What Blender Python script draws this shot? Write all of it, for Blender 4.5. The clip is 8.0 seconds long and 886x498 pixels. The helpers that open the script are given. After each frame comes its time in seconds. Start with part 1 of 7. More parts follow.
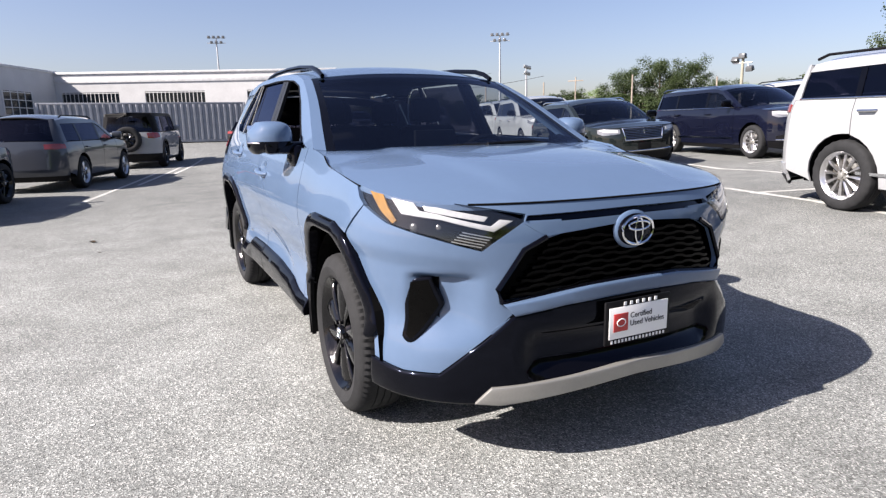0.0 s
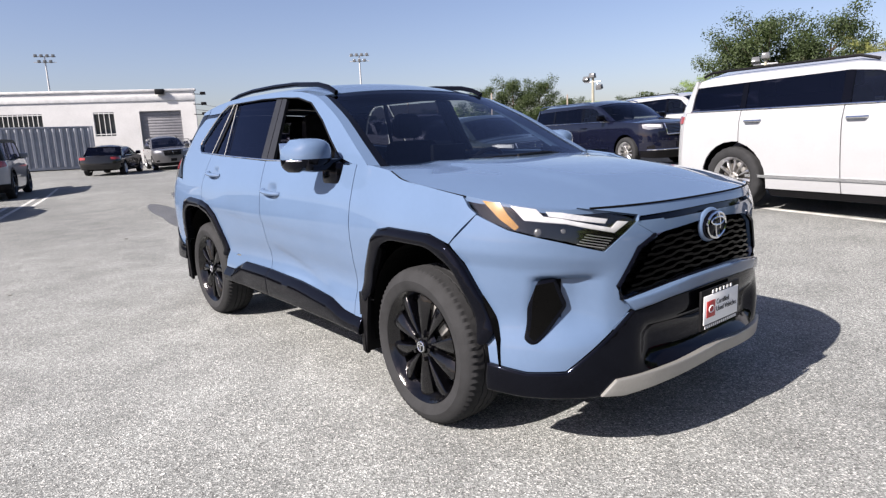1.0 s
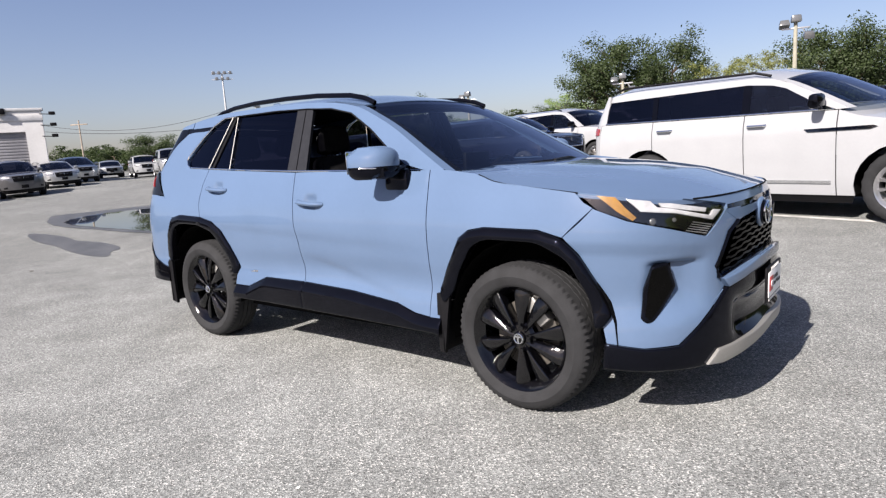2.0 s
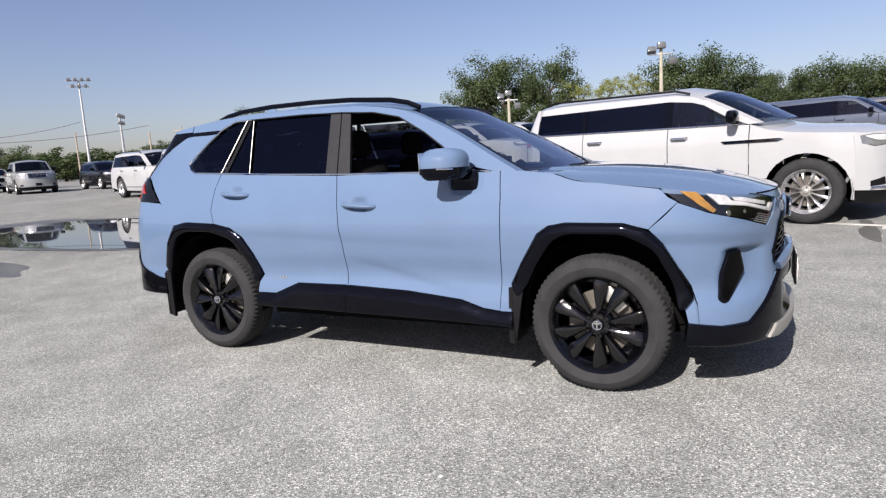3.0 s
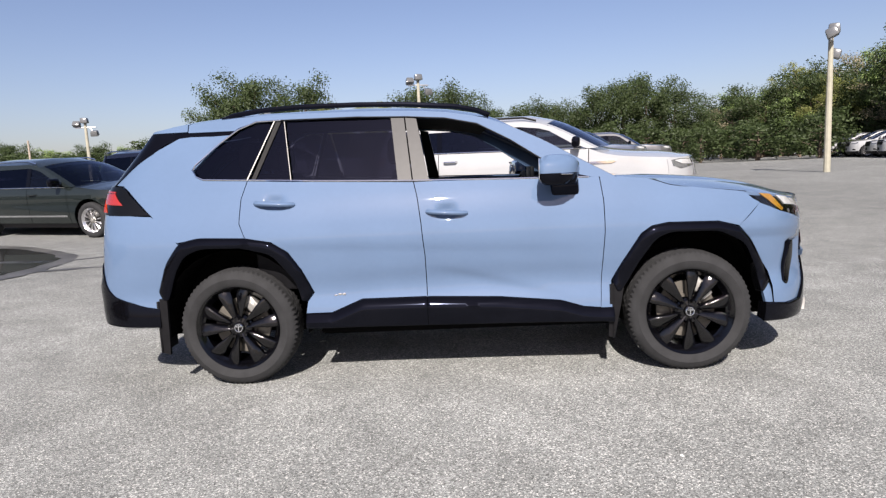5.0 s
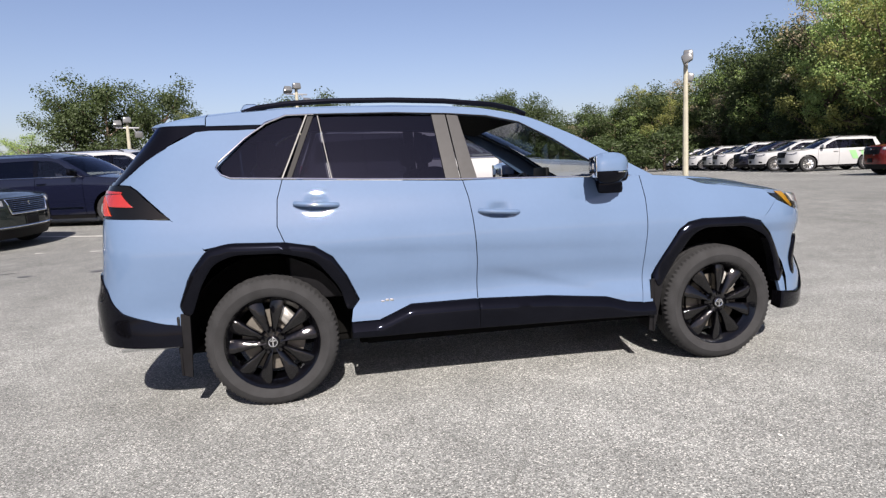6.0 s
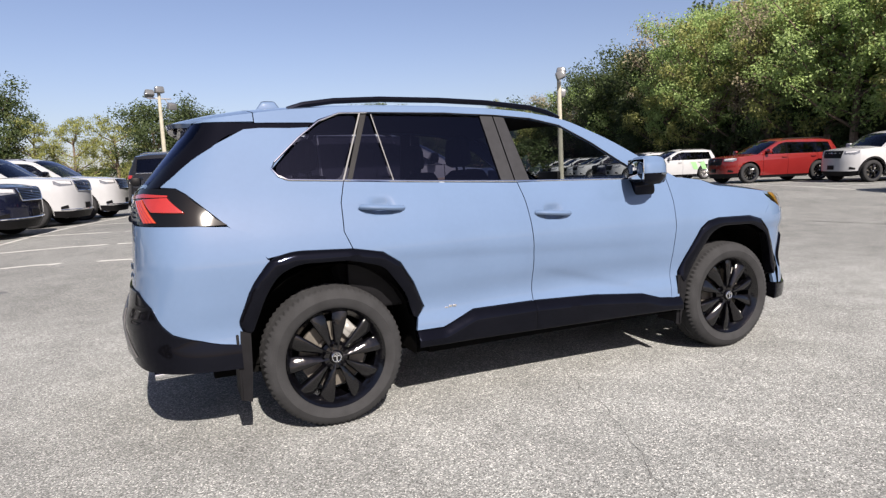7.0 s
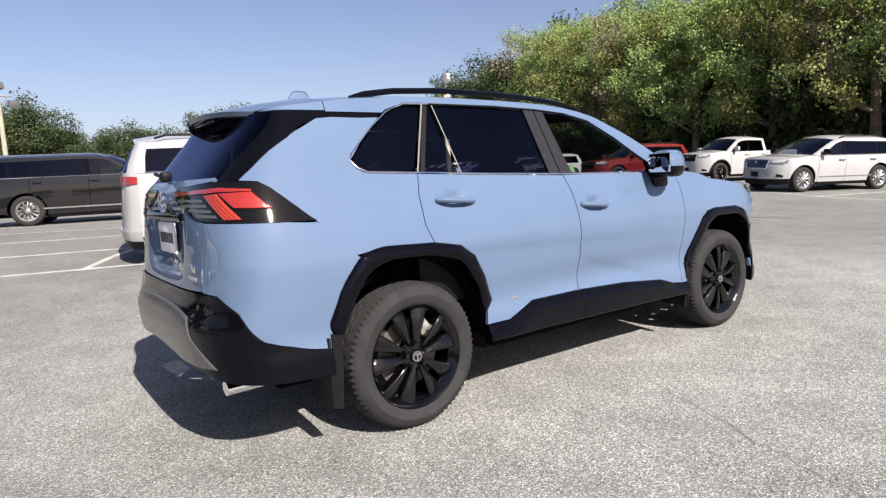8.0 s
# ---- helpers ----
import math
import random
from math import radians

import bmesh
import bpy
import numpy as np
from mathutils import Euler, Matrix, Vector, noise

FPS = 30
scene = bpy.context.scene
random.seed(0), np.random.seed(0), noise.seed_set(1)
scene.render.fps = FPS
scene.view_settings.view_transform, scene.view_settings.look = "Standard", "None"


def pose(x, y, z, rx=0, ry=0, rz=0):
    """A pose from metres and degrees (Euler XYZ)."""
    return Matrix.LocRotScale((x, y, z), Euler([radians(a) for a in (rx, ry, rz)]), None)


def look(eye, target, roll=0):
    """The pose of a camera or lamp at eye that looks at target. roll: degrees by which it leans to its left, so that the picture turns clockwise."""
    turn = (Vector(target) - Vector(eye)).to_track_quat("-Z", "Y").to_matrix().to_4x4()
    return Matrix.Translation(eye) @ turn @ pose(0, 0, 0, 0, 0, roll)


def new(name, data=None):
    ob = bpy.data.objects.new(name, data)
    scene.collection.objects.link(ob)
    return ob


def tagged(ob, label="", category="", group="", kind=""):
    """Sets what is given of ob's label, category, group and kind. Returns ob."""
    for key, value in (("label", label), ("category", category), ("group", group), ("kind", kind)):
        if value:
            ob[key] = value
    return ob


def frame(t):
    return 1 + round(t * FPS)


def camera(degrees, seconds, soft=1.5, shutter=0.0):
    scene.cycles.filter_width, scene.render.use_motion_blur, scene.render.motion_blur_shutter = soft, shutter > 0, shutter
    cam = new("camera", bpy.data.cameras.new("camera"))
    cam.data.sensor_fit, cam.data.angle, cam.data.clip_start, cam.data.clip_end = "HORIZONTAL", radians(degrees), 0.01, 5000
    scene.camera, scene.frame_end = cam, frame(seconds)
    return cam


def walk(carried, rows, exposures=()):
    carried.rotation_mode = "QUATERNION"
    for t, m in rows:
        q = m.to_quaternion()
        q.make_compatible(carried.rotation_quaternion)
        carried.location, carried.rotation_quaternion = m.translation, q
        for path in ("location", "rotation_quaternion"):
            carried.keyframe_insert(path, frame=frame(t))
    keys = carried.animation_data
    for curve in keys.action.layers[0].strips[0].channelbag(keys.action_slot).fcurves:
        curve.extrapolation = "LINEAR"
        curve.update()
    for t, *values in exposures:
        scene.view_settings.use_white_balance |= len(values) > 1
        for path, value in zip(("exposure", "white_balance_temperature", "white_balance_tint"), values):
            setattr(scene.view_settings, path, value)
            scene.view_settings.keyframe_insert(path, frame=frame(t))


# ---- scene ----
cam = camera(71.4, 8.0, soft=1.3)
PATH = [
    (0, (3.836, -1.642, 1.252), (2.085, -0.757, 0.86), -1.1),
    (0.5, (3.637, -2.042, 1.237), (1.992, -0.966, 0.867), -1.8),
    (1, (3.383, -2.448, 1.251), (1.862, -1.196, 0.905), -2.5),
    (1.5, (3.117, -2.883, 1.261), (1.737, -1.474, 0.932), -3.2),
    (1.7, (2.976, -3.028, 1.248), (1.655, -1.561, 0.926), -3.5),
    (2.8, (2.176, -3.81, 1.238), (1.208, -2.084, 0.948), -3.4),
    (3, (1.997, -3.906, 1.238), (1.098, -2.143, 0.948), -3.5),
    (3.5, (1.55, -4.128, 1.249), (0.837, -2.28, 0.971), -3.4),
    (4, (1.078, -4.333, 1.244), (0.564, -2.418, 0.976), -3.3),
    (4.2, (0.869, -4.352, 1.255), (0.444, -2.417, 0.973), -3.3),
    (5.3, (-0.29, -4.401, 1.227), (-0.234, -2.417, 0.978), -2.6),
    (5.5, (-0.498, -4.342, 1.208), (-0.355, -2.362, 0.962), -2.6),
    (6, (-1.017, -4.203, 1.21), (-0.653, -2.251, 0.971), -2.6),
    (6.5, (-1.546, -4.055, 1.206), (-0.962, -2.156, 0.975), -2.5),
    (7, (-2.024, -3.812, 1.211), (-1.231, -1.99, 0.986), -2.7),
    (7.5, (-2.527, -3.596, 1.21), (-1.536, -1.874, 0.986), -3.0),
    (8, (-2.9, -3.268, 1.198), (-1.732, -1.661, 0.968), -3.2),
]
walk(cam, [(t, look(eye, target, roll)) for t, eye, target, roll in PATH], exposures=[(0.0, 1.47, 6650, 15), (1.5, 1.29, 6650, 15), (3.5, 1.13, 6650, 15), (5.5, 1.18, 6750, 15), (8.0, 1.30, 6950, 15)])

# ---- light ----
SUN_ELEV, SUN_AZ = 38.7, 267.0   # degrees; azimuth of the sun from +x towards +y
world = bpy.data.worlds.new("sky_world")
scene.world = world
world.use_nodes = True
wn = world.node_tree.nodes
sky = wn.new("ShaderNodeTexSky")
sky.sky_type, sky.sun_disc = "NISHITA", False
sky.sun_elevation, sky.sun_rotation = radians(SUN_ELEV), radians(90 - SUN_AZ)
sky.altitude, sky.air_density, sky.dust_density, sky.ozone_density = 0, 1.0, 1.4, 2.2
haze = wn.new("ShaderNodeMix")           # the clip's sky leans a little to lavender
haze.data_type, haze.blend_type = "RGBA", "MULTIPLY"
haze.inputs["Factor"].default_value, haze.inputs["B"].default_value = 1.0, (1.03, 0.962, 1.045, 1)
world.node_tree.links.new(sky.outputs[0], haze.inputs["A"])
world.node_tree.links.new(haze.outputs["Result"], wn["Background"].inputs[0])
wn["Background"].inputs[1].default_value = 0.055
sun_data = bpy.data.lights.new("sun", "SUN")
sun_data.energy, sun_data.angle, sun_data.color = 5.0, radians(0.53), (1.0, 0.955, 0.88)
sun_ob = new("sun", sun_data)
sun_dir = Vector((math.cos(radians(SUN_AZ)) * math.cos(radians(SUN_ELEV)), math.sin(radians(SUN_AZ)) * math.cos(radians(SUN_ELEV)), math.sin(radians(SUN_ELEV))))
sun_ob.matrix_world = look(sun_dir * 60, (0, 0, 0))



# ---- materials ----
def material(name, base, rough=0.5, metal=0.0, coat=0.0, grain=0.0, scale=8.0, bump=0.0, bump_scale=60.0, spec=0.5, alt=None, emit=0.0):
    """A principled material whose colour varies at two scales, with fine relief."""
    m = bpy.data.materials.new(name)
    m.use_nodes = True
    nt = m.node_tree
    b = nt.nodes["Principled BSDF"]
    b.inputs["Roughness"].default_value, b.inputs["Metallic"].default_value = rough, metal
    b.inputs["Coat Weight"].default_value, b.inputs["Coat Roughness"].default_value = coat, 0.015
    b.inputs["Specular IOR Level"].default_value = spec
    b.inputs["Base Color"].default_value = (*base, 1)
    if emit:
        b.inputs["Emission Color"].default_value, b.inputs["Emission Strength"].default_value = (*base, 1), emit
    if grain or bump:
        tc = nt.nodes.new("ShaderNodeTexCoord")
    if grain:
        n1, n2, mix, ramp = (nt.nodes.new(k) for k in ("ShaderNodeTexNoise", "ShaderNodeTexNoise", "ShaderNodeMath", "ShaderNodeMix"))
        n1.inputs["Scale"].default_value, n2.inputs["Scale"].default_value = scale, scale * 14
        n1.inputs["Detail"].default_value = 4
        for n in (n1, n2):
            nt.links.new(tc.outputs["Object"], n.inputs["Vector"])
        mix.operation = "MULTIPLY_ADD"
        nt.links.new(n2.outputs["Fac"], mix.inputs[0])
        mix.inputs[1].default_value = 0.4
        nt.links.new(n1.outputs["Fac"], mix.inputs[2])
        ramp.data_type = "RGBA"
        lo = [max(0, c * (1 - grain)) for c in base]
        hi = alt or [min(1, c * (1 + grain)) for c in base]
        ramp.inputs["A"].default_value, ramp.inputs["B"].default_value = (*lo, 1), (*hi, 1)
        mr = nt.nodes.new("ShaderNodeMapRange")
        mr.inputs["From Min"].default_value, mr.inputs["From Max"].default_value = 0.45, 0.95
        nt.links.new(mix.outputs[0], mr.inputs["Value"])
        nt.links.new(mr.outputs["Result"], ramp.inputs["Factor"])
        nt.links.new(ramp.outputs["Result"], b.inputs["Base Color"])
    if bump:
        nb, bp = nt.nodes.new("ShaderNodeTexNoise"), nt.nodes.new("ShaderNodeBump")
        nb.inputs["Scale"].default_value, nb.inputs["Detail"].default_value = bump_scale, 4
        bp.inputs["Strength"].default_value, bp.inputs["Distance"].default_value = bump, 0.01
        nt.links.new(tc.outputs["Object"], nb.inputs["Vector"])
        nt.links.new(nb.outputs["Fac"], bp.inputs["Height"])
        nt.links.new(bp.outputs["Normal"], b.inputs["Normal"])
    return m


def glass(name, tint, gloss=(1.0, 1.0, 1.0)):
    """Clear or tinted glazing: light passes straight through, and the surface mirrors by Fresnel."""
    m = bpy.data.materials.new(name)
    m.use_nodes = True
    nt = m.node_tree
    nt.nodes.remove(nt.nodes["Principled BSDF"])
    tr, gl, mx, fr, pw, sc = (nt.nodes.new(k) for k in ("ShaderNodeBsdfTransparent", "ShaderNodeBsdfGlossy", "ShaderNodeMixShader", "ShaderNodeLayerWeight", "ShaderNodeMath", "ShaderNodeMath"))
    tr.inputs[0].default_value = (*tint, 1)
    gl.inputs["Roughness"].default_value = 0.0
    gl.inputs[0].default_value = (*gloss, 1)
    fr.inputs[0].default_value = 0.5
    pw.operation, pw.inputs[1].default_value = "POWER", 5.0
    sc.operation, sc.inputs[1].default_value, sc.inputs[2].default_value = "MULTIPLY_ADD", 0.94, 0.055
    nt.links.new(fr.outputs["Facing"], pw.inputs[0])
    nt.links.new(pw.outputs[0], sc.inputs[0])
    nt.links.new(sc.outputs[0], mx.inputs[0])
    nt.links.new(tr.outputs[0], mx.inputs[1])
    nt.links.new(gl.outputs[0], mx.inputs[2])
    nt.links.new(mx.outputs[0], nt.nodes["Material Output"].inputs[0])
    return m


def paint(name, base, metal=0.25, rough=0.35):
    """Car paint: a flaked base under a clear coat, with a light film of dust."""
    return material(name, base, rough, metal, 1.0, grain=0.04, scale=3.0, spec=0.03)


BLUE = paint("blue_paint", (0.077, 0.119, 0.196), 0.0, 0.5)
GLOSS_BLACK = material("gloss_black", (0.0018, 0.0018, 0.0024), 0.06, 0, 0.0, grain=0.2, scale=6, spec=0.20)
# blue painted into the gloss stands in for deep blue sky mirrored in it
GLOSS_BLACK.node_tree.nodes["Principled BSDF"].inputs["Specular Tint"].default_value = (0.55, 0.65, 1.0, 1)
TRIM_BLACK = material("black_plastic", (0.0055, 0.0055, 0.0065), 0.5, grain=0.25, scale=20, spec=0.12, bump=0.1, bump_scale=400)
DARK = material("dark_underbody", (0.003, 0.003, 0.003), 0.9, grain=0.3, scale=9, spec=0.05)
RUBBER = material("tyre_rubber", (0.0175, 0.0180, 0.0195), 0.85, spec=0.25, grain=0.25, scale=12, bump=0.15, bump_scale=150)
RIM_BLACK = material("black_alloy", (0.0014, 0.0014, 0.0020), 0.09, 0.0, 0.0, grain=0.2, scale=15, spec=0.5, bump=0.20, bump_scale=38)
RIM_SILVER = material("machined_alloy", (0.55, 0.55, 0.56), 0.28, 0.9, grain=0.1, scale=15)
CHROME = material("chrome", (0.75, 0.76, 0.78), 0.08, 1.0, grain=0.05)
SATIN = material("satin_silver", (0.30, 0.295, 0.28), 0.42, 0.6, grain=0.08)
STEEL = material("brake_steel", (0.10, 0.092, 0.080), 0.5, 0.4, grain=0.2, scale=30)
GRILLE_BLACK = material("grille_black", (0.0018, 0.0018, 0.0018), 0.25, grain=0.2, scale=20, spec=0.06)
ORANGE_LENS = material("orange_red_lens", (0.32, 0.034, 0.009), 0.15, 0, 1.0, grain=0.12, scale=60)
RED_LENS = material("red_lens", (0.22, 0.016, 0.012), 0.12, 0, 1.0, grain=0.1, scale=20)
SMOKE_LENS = material("smoked_lens", (0.003, 0.003, 0.003), 0.06, 0, 0.0, grain=0.1, scale=20, spec=0.3)
AMBER = material("amber_lens", (0.23, 0.115, 0.012), 0.15, 0, 1.0, grain=0.35, scale=32)
WHITE_LENS = material("white_lens", (0.37, 0.375, 0.385), 0.18, 0, 1.0, grain=0.22, scale=26)
SATIN_DARK = material("satin_grey", (0.10, 0.10, 0.10), 0.22, 0.5, grain=0.08)
CLEAR = glass("clear_lens", (0.92, 0.92, 0.92))
# the panes' gloss colours are tinted blue to imitate reflected blue sky
WINDSHIELD = glass("windshield_glass", (0.46, 0.50, 0.52), (0.66, 0.69, 0.84))
PRIVACY = glass("privacy_glass", (0.08, 0.08, 0.11), (0.34, 0.38, 0.56))
PILLAR = material("satin_black_pillar", (0.0145, 0.015, 0.0172), 0.42, grain=0.2, scale=30, spec=0.2)
SIDEGLASS = glass("side_glass", (0.42, 0.46, 0.46), (0.6, 0.62, 0.75))
FABRIC = material("black_seat_fabric", (0.010, 0.010, 0.011), 0.9, grain=0.3, scale=25, spec=0.1, bump=0.3, bump_scale=250)
MIRROR = material("mirror_glass", (0.8, 0.82, 0.84), 0.02, 1.0)
REFLECTOR = material("lamp_reflector", (0.20, 0.205, 0.215), 0.2, 0.5, 1.0, grain=0.35, scale=18)
PLATE_WHITE = material("plate_white", (0.78, 0.78, 0.78), 0.4, grain=0.03)
PLATE_RED = material("plate_red", (0.45, 0.03, 0.03), 0.45, grain=0.05)
INK = material("dark_ink", (0.03, 0.03, 0.035), 0.6)


# ---- mesh helpers ----
def link(name, verts, faces, mat, parent=None, label="", smooth=35):
    me = bpy.data.meshes.new(name)
    me.from_pydata([tuple(v) for v in verts], [], faces)
    me.materials.append(mat)
    if smooth:
        me.polygons.foreach_set("use_smooth", [True] * len(me.polygons))
        me.set_sharp_from_angle(angle=radians(smooth))
    ob = new(name, me)
    if parent:
        ob.parent = parent
    if label:
        ob["label"] = label
    return ob


def part(name, bm, mat, parent=None, label="", smooth=35):
    """Links a bmesh as one mesh object."""
    me = bpy.data.meshes.new(name)
    bm.to_mesh(me)
    bm.free()
    me.materials.append(mat)
    if smooth:
        me.polygons.foreach_set("use_smooth", [True] * len(me.polygons))
        me.set_sharp_from_angle(angle=radians(smooth))
    ob = new(name, me)
    if parent:
        ob.parent = parent
    if label:
        ob["label"] = label
    return ob


def box_bm(sx, sy, sz, at=(0, 0, 0), bevel=0.0, taper=1.0, seg=2, turn=None):
    """A box of that size whose base centre is at the place, narrowed towards the top, with rounded edges."""
    bm = bmesh.new()
    bmesh.ops.create_cube(bm, size=1)
    for v in bm.verts:
        k = taper if v.co.z > 0 else 1
        v.co = Vector((v.co.x * sx * k, v.co.y * sy * k, (v.co.z + 0.5) * sz))
    if bevel:
        bmesh.ops.bevel(bm, geom=bm.edges[:] + bm.verts[:], offset=bevel, segments=seg, affect="EDGES", profile=0.5)
    m = Matrix.Translation(at)
    if turn:
        m = m @ Euler([radians(a) for a in turn]).to_matrix().to_4x4()
    bmesh.ops.transform(bm, matrix=m, verts=bm.verts)
    return bm


def join_bm(*bms):
    """One bmesh out of several."""
    out = bms[0]
    for b in bms[1:]:
        me = bpy.data.meshes.new("joined")
        b.to_mesh(me)
        b.free()
        out.from_mesh(me)
        bpy.data.meshes.remove(me)
    return out


def tube_bm(points, radius, sides=8, squash=1.0, taper=None):
    """A round bar along the points. squash flattens it upwards; taper gives the radius at the end."""
    bm = bmesh.new()
    pts = [Vector(p) for p in points]
    rings = []
    n = len(pts)
    for i, p in enumerate(pts):
        d = (pts[min(n - 1, i + 1)] - pts[max(0, i - 1)]).normalized()
        a = d.cross(Vector((0, 0, 1)))
        a = a.normalized() if a.length > 1e-3 else Vector((1, 0, 0))
        b = a.cross(d)
        r = radius if taper is None else radius + (taper - radius) * i / max(1, n - 1)
        rings.append([bm.verts.new(p + a * (r * math.cos(k * math.tau / sides)) + b * (r * squash * math.sin(k * math.tau / sides))) for k in range(sides)])
    for ra, rb in zip(rings, rings[1:]):
        for k in range(sides):
            bm.faces.new((ra[k], ra[(k + 1) % sides], rb[(k + 1) % sides], rb[k]))
    bm.faces.new(rings[0][::-1]), bm.faces.new(rings[-1])
    bmesh.ops.recalc_face_normals(bm, faces=bm.faces)
    return bm


def lathe_bm(profile, steps, axis="y"):
    """Turns an (r, h) profile round the axis; open at both ends."""
    bm = bmesh.new()
    rings = []
    for i in range(steps):
        c, s = math.cos(i * math.tau / steps), math.sin(i * math.tau / steps)
        rings.append([bm.verts.new((r * c, h, r * s) if axis == "y" else (r * c, r * s, h)) for r, h in profile])
    for i in range(steps):
        a, b = rings[i], rings[(i + 1) % steps]
        for k in range(len(profile) - 1):
            bm.faces.new((a[k], a[k + 1], b[k + 1], b[k]))
    bmesh.ops.remove_doubles(bm, verts=bm.verts, dist=1e-5)
    bmesh.ops.recalc_face_normals(bm, faces=bm.faces)
    return bm


def curve(knots):
    """A smooth curve through (x, y) knots, level beyond the ends."""
    xs, ys = [k[0] for k in knots], [k[1] for k in knots]
    n = len(xs)
    d = [(ys[i + 1] - ys[i]) / (xs[i + 1] - xs[i]) for i in range(n - 1)]
    m = [d[0]] + [0 if d[i - 1] * d[i] <= 0 else 2 * d[i - 1] * d[i] / (d[i - 1] + d[i]) for i in range(1, n - 1)] + [d[-1]]

    def f(x):
        if x <= xs[0]:
            return ys[0]
        if x >= xs[-1]:
            return ys[-1]
        i = 0
        while xs[i + 1] <= x:
            i += 1
        h = xs[i + 1] - xs[i]
        t = (x - xs[i]) / h
        return (ys[i] * (1 + 2 * t) + m[i] * h * t) * (1 - t) ** 2 + (ys[i + 1] * (3 - 2 * t) - m[i + 1] * h * (1 - t)) * t * t
    return f


def rounded(poly, r, k=4):
    """The polygon with its corners rounded to about the radius r."""
    out, n = [], len(poly)
    for i in range(n):
        p, a, b = Vector(poly[i]), Vector(poly[i - 1]), Vector(poly[(i + 1) % n])
        da, db = a - p, b - p
        c = min(r, da.length * 0.45, db.length * 0.45)
        s, e = p + da.normalized() * c, p + db.normalized() * c
        if da.normalized().dot(db.normalized()) < -0.98:
            out.append(tuple(p))
            continue
        for j in range(k + 1):
            t = j / k
            out.append(tuple(s * (1 - t) ** 2 + p * 2 * t * (1 - t) + e * t * t))
    return out


class Shell:
    """The outer skin of a car body: plan outlines stacked over the height, with rounded nose and tail."""

    def __init__(self, nose, tail, flank, x1, x0, nf, nr, belt, lean):
        self.nose, self.tail, self.flank = curve(nose), curve(tail), curve(flank)
        self.x1, self.x0, self.nf, self.nr, self.belt, self.lean = x1, x0, nf, nr, belt, lean
        self.top = self.flank(belt)

    def wide(self, x, z):
        w = self.flank(z) if z < self.belt else self.top - self.lean * (z - self.belt)
        return w - 0.04 * max(0, abs(x) - 0.9) ** 2 * max(0, z - 0.6)

    def side_y(self, x, z):
        w = self.wide(x, z)
        if x > self.x1:
            u = min(1, (x - self.x1) / (self.nose(z) - self.x1))
            w *= max(0, 1 - u ** self.nf) ** (1 / self.nf)
        if x < self.x0:
            u = min(1, (x - self.x0) / (self.tail(z) - self.x0))
            w *= max(0, 1 - u ** self.nr) ** (1 / self.nr)
        return w

    def side(self, s):
        return lambda x, z: Vector((x, s * self.side_y(x, z), z))

    def front(self, a, z):
        """a: -1 at the right flank, 0 at the middle, 1 at the left flank."""
        t, w = abs(a) * math.pi / 2, self.wide(self.x1, z)
        return Vector((self.x1 + (self.nose(z) - self.x1) * max(0, math.cos(t)) ** (2 / self.nf), math.copysign(w * math.sin(t) ** (2 / self.nf), a), z))

    def rear(self, a, z):
        """As front, for the tail; beyond 1 it goes on forwards along the flank."""
        if abs(a) > 1:
            x = self.x0 + abs(a) - 1
            return Vector((x, math.copysign(self.wide(x, z), a), z))
        t, w = abs(a) * math.pi / 2, self.wide(self.x0, z)
        return Vector((self.x0 + (self.tail(z) - self.x0) * max(0, math.cos(t)) ** (2 / self.nr), math.copysign(w * math.sin(t) ** (2 / self.nr), a), z))

    def fa(self, y, z):
        """Front outline place of a point y metres from the middle."""
        return math.copysign(math.asin(min(1, abs(y) / self.wide(self.x1, z)) ** (self.nf / 2)) * 2 / math.pi, y)

    def fx(self, x, z, s=-1):
        """The same for a point on the flank at x."""
        return s * math.acos(min(1, max(0, (x - self.x1) / (self.nose(z) - self.x1))) ** (self.nf / 2)) * 2 / math.pi

    def ra(self, y, z):
        return math.copysign(math.asin(min(1, abs(y) / self.wide(self.x0, z)) ** (self.nr / 2)) * 2 / math.pi, y)

    def rx(self, x, z, s=-1):
        if x > self.x0:
            return s * (1 + x - self.x0)
        return s * math.acos(min(1, max(0, (x - self.x0) / (self.tail(z) - self.x0))) ** (self.nr / 2)) * 2 / math.pi


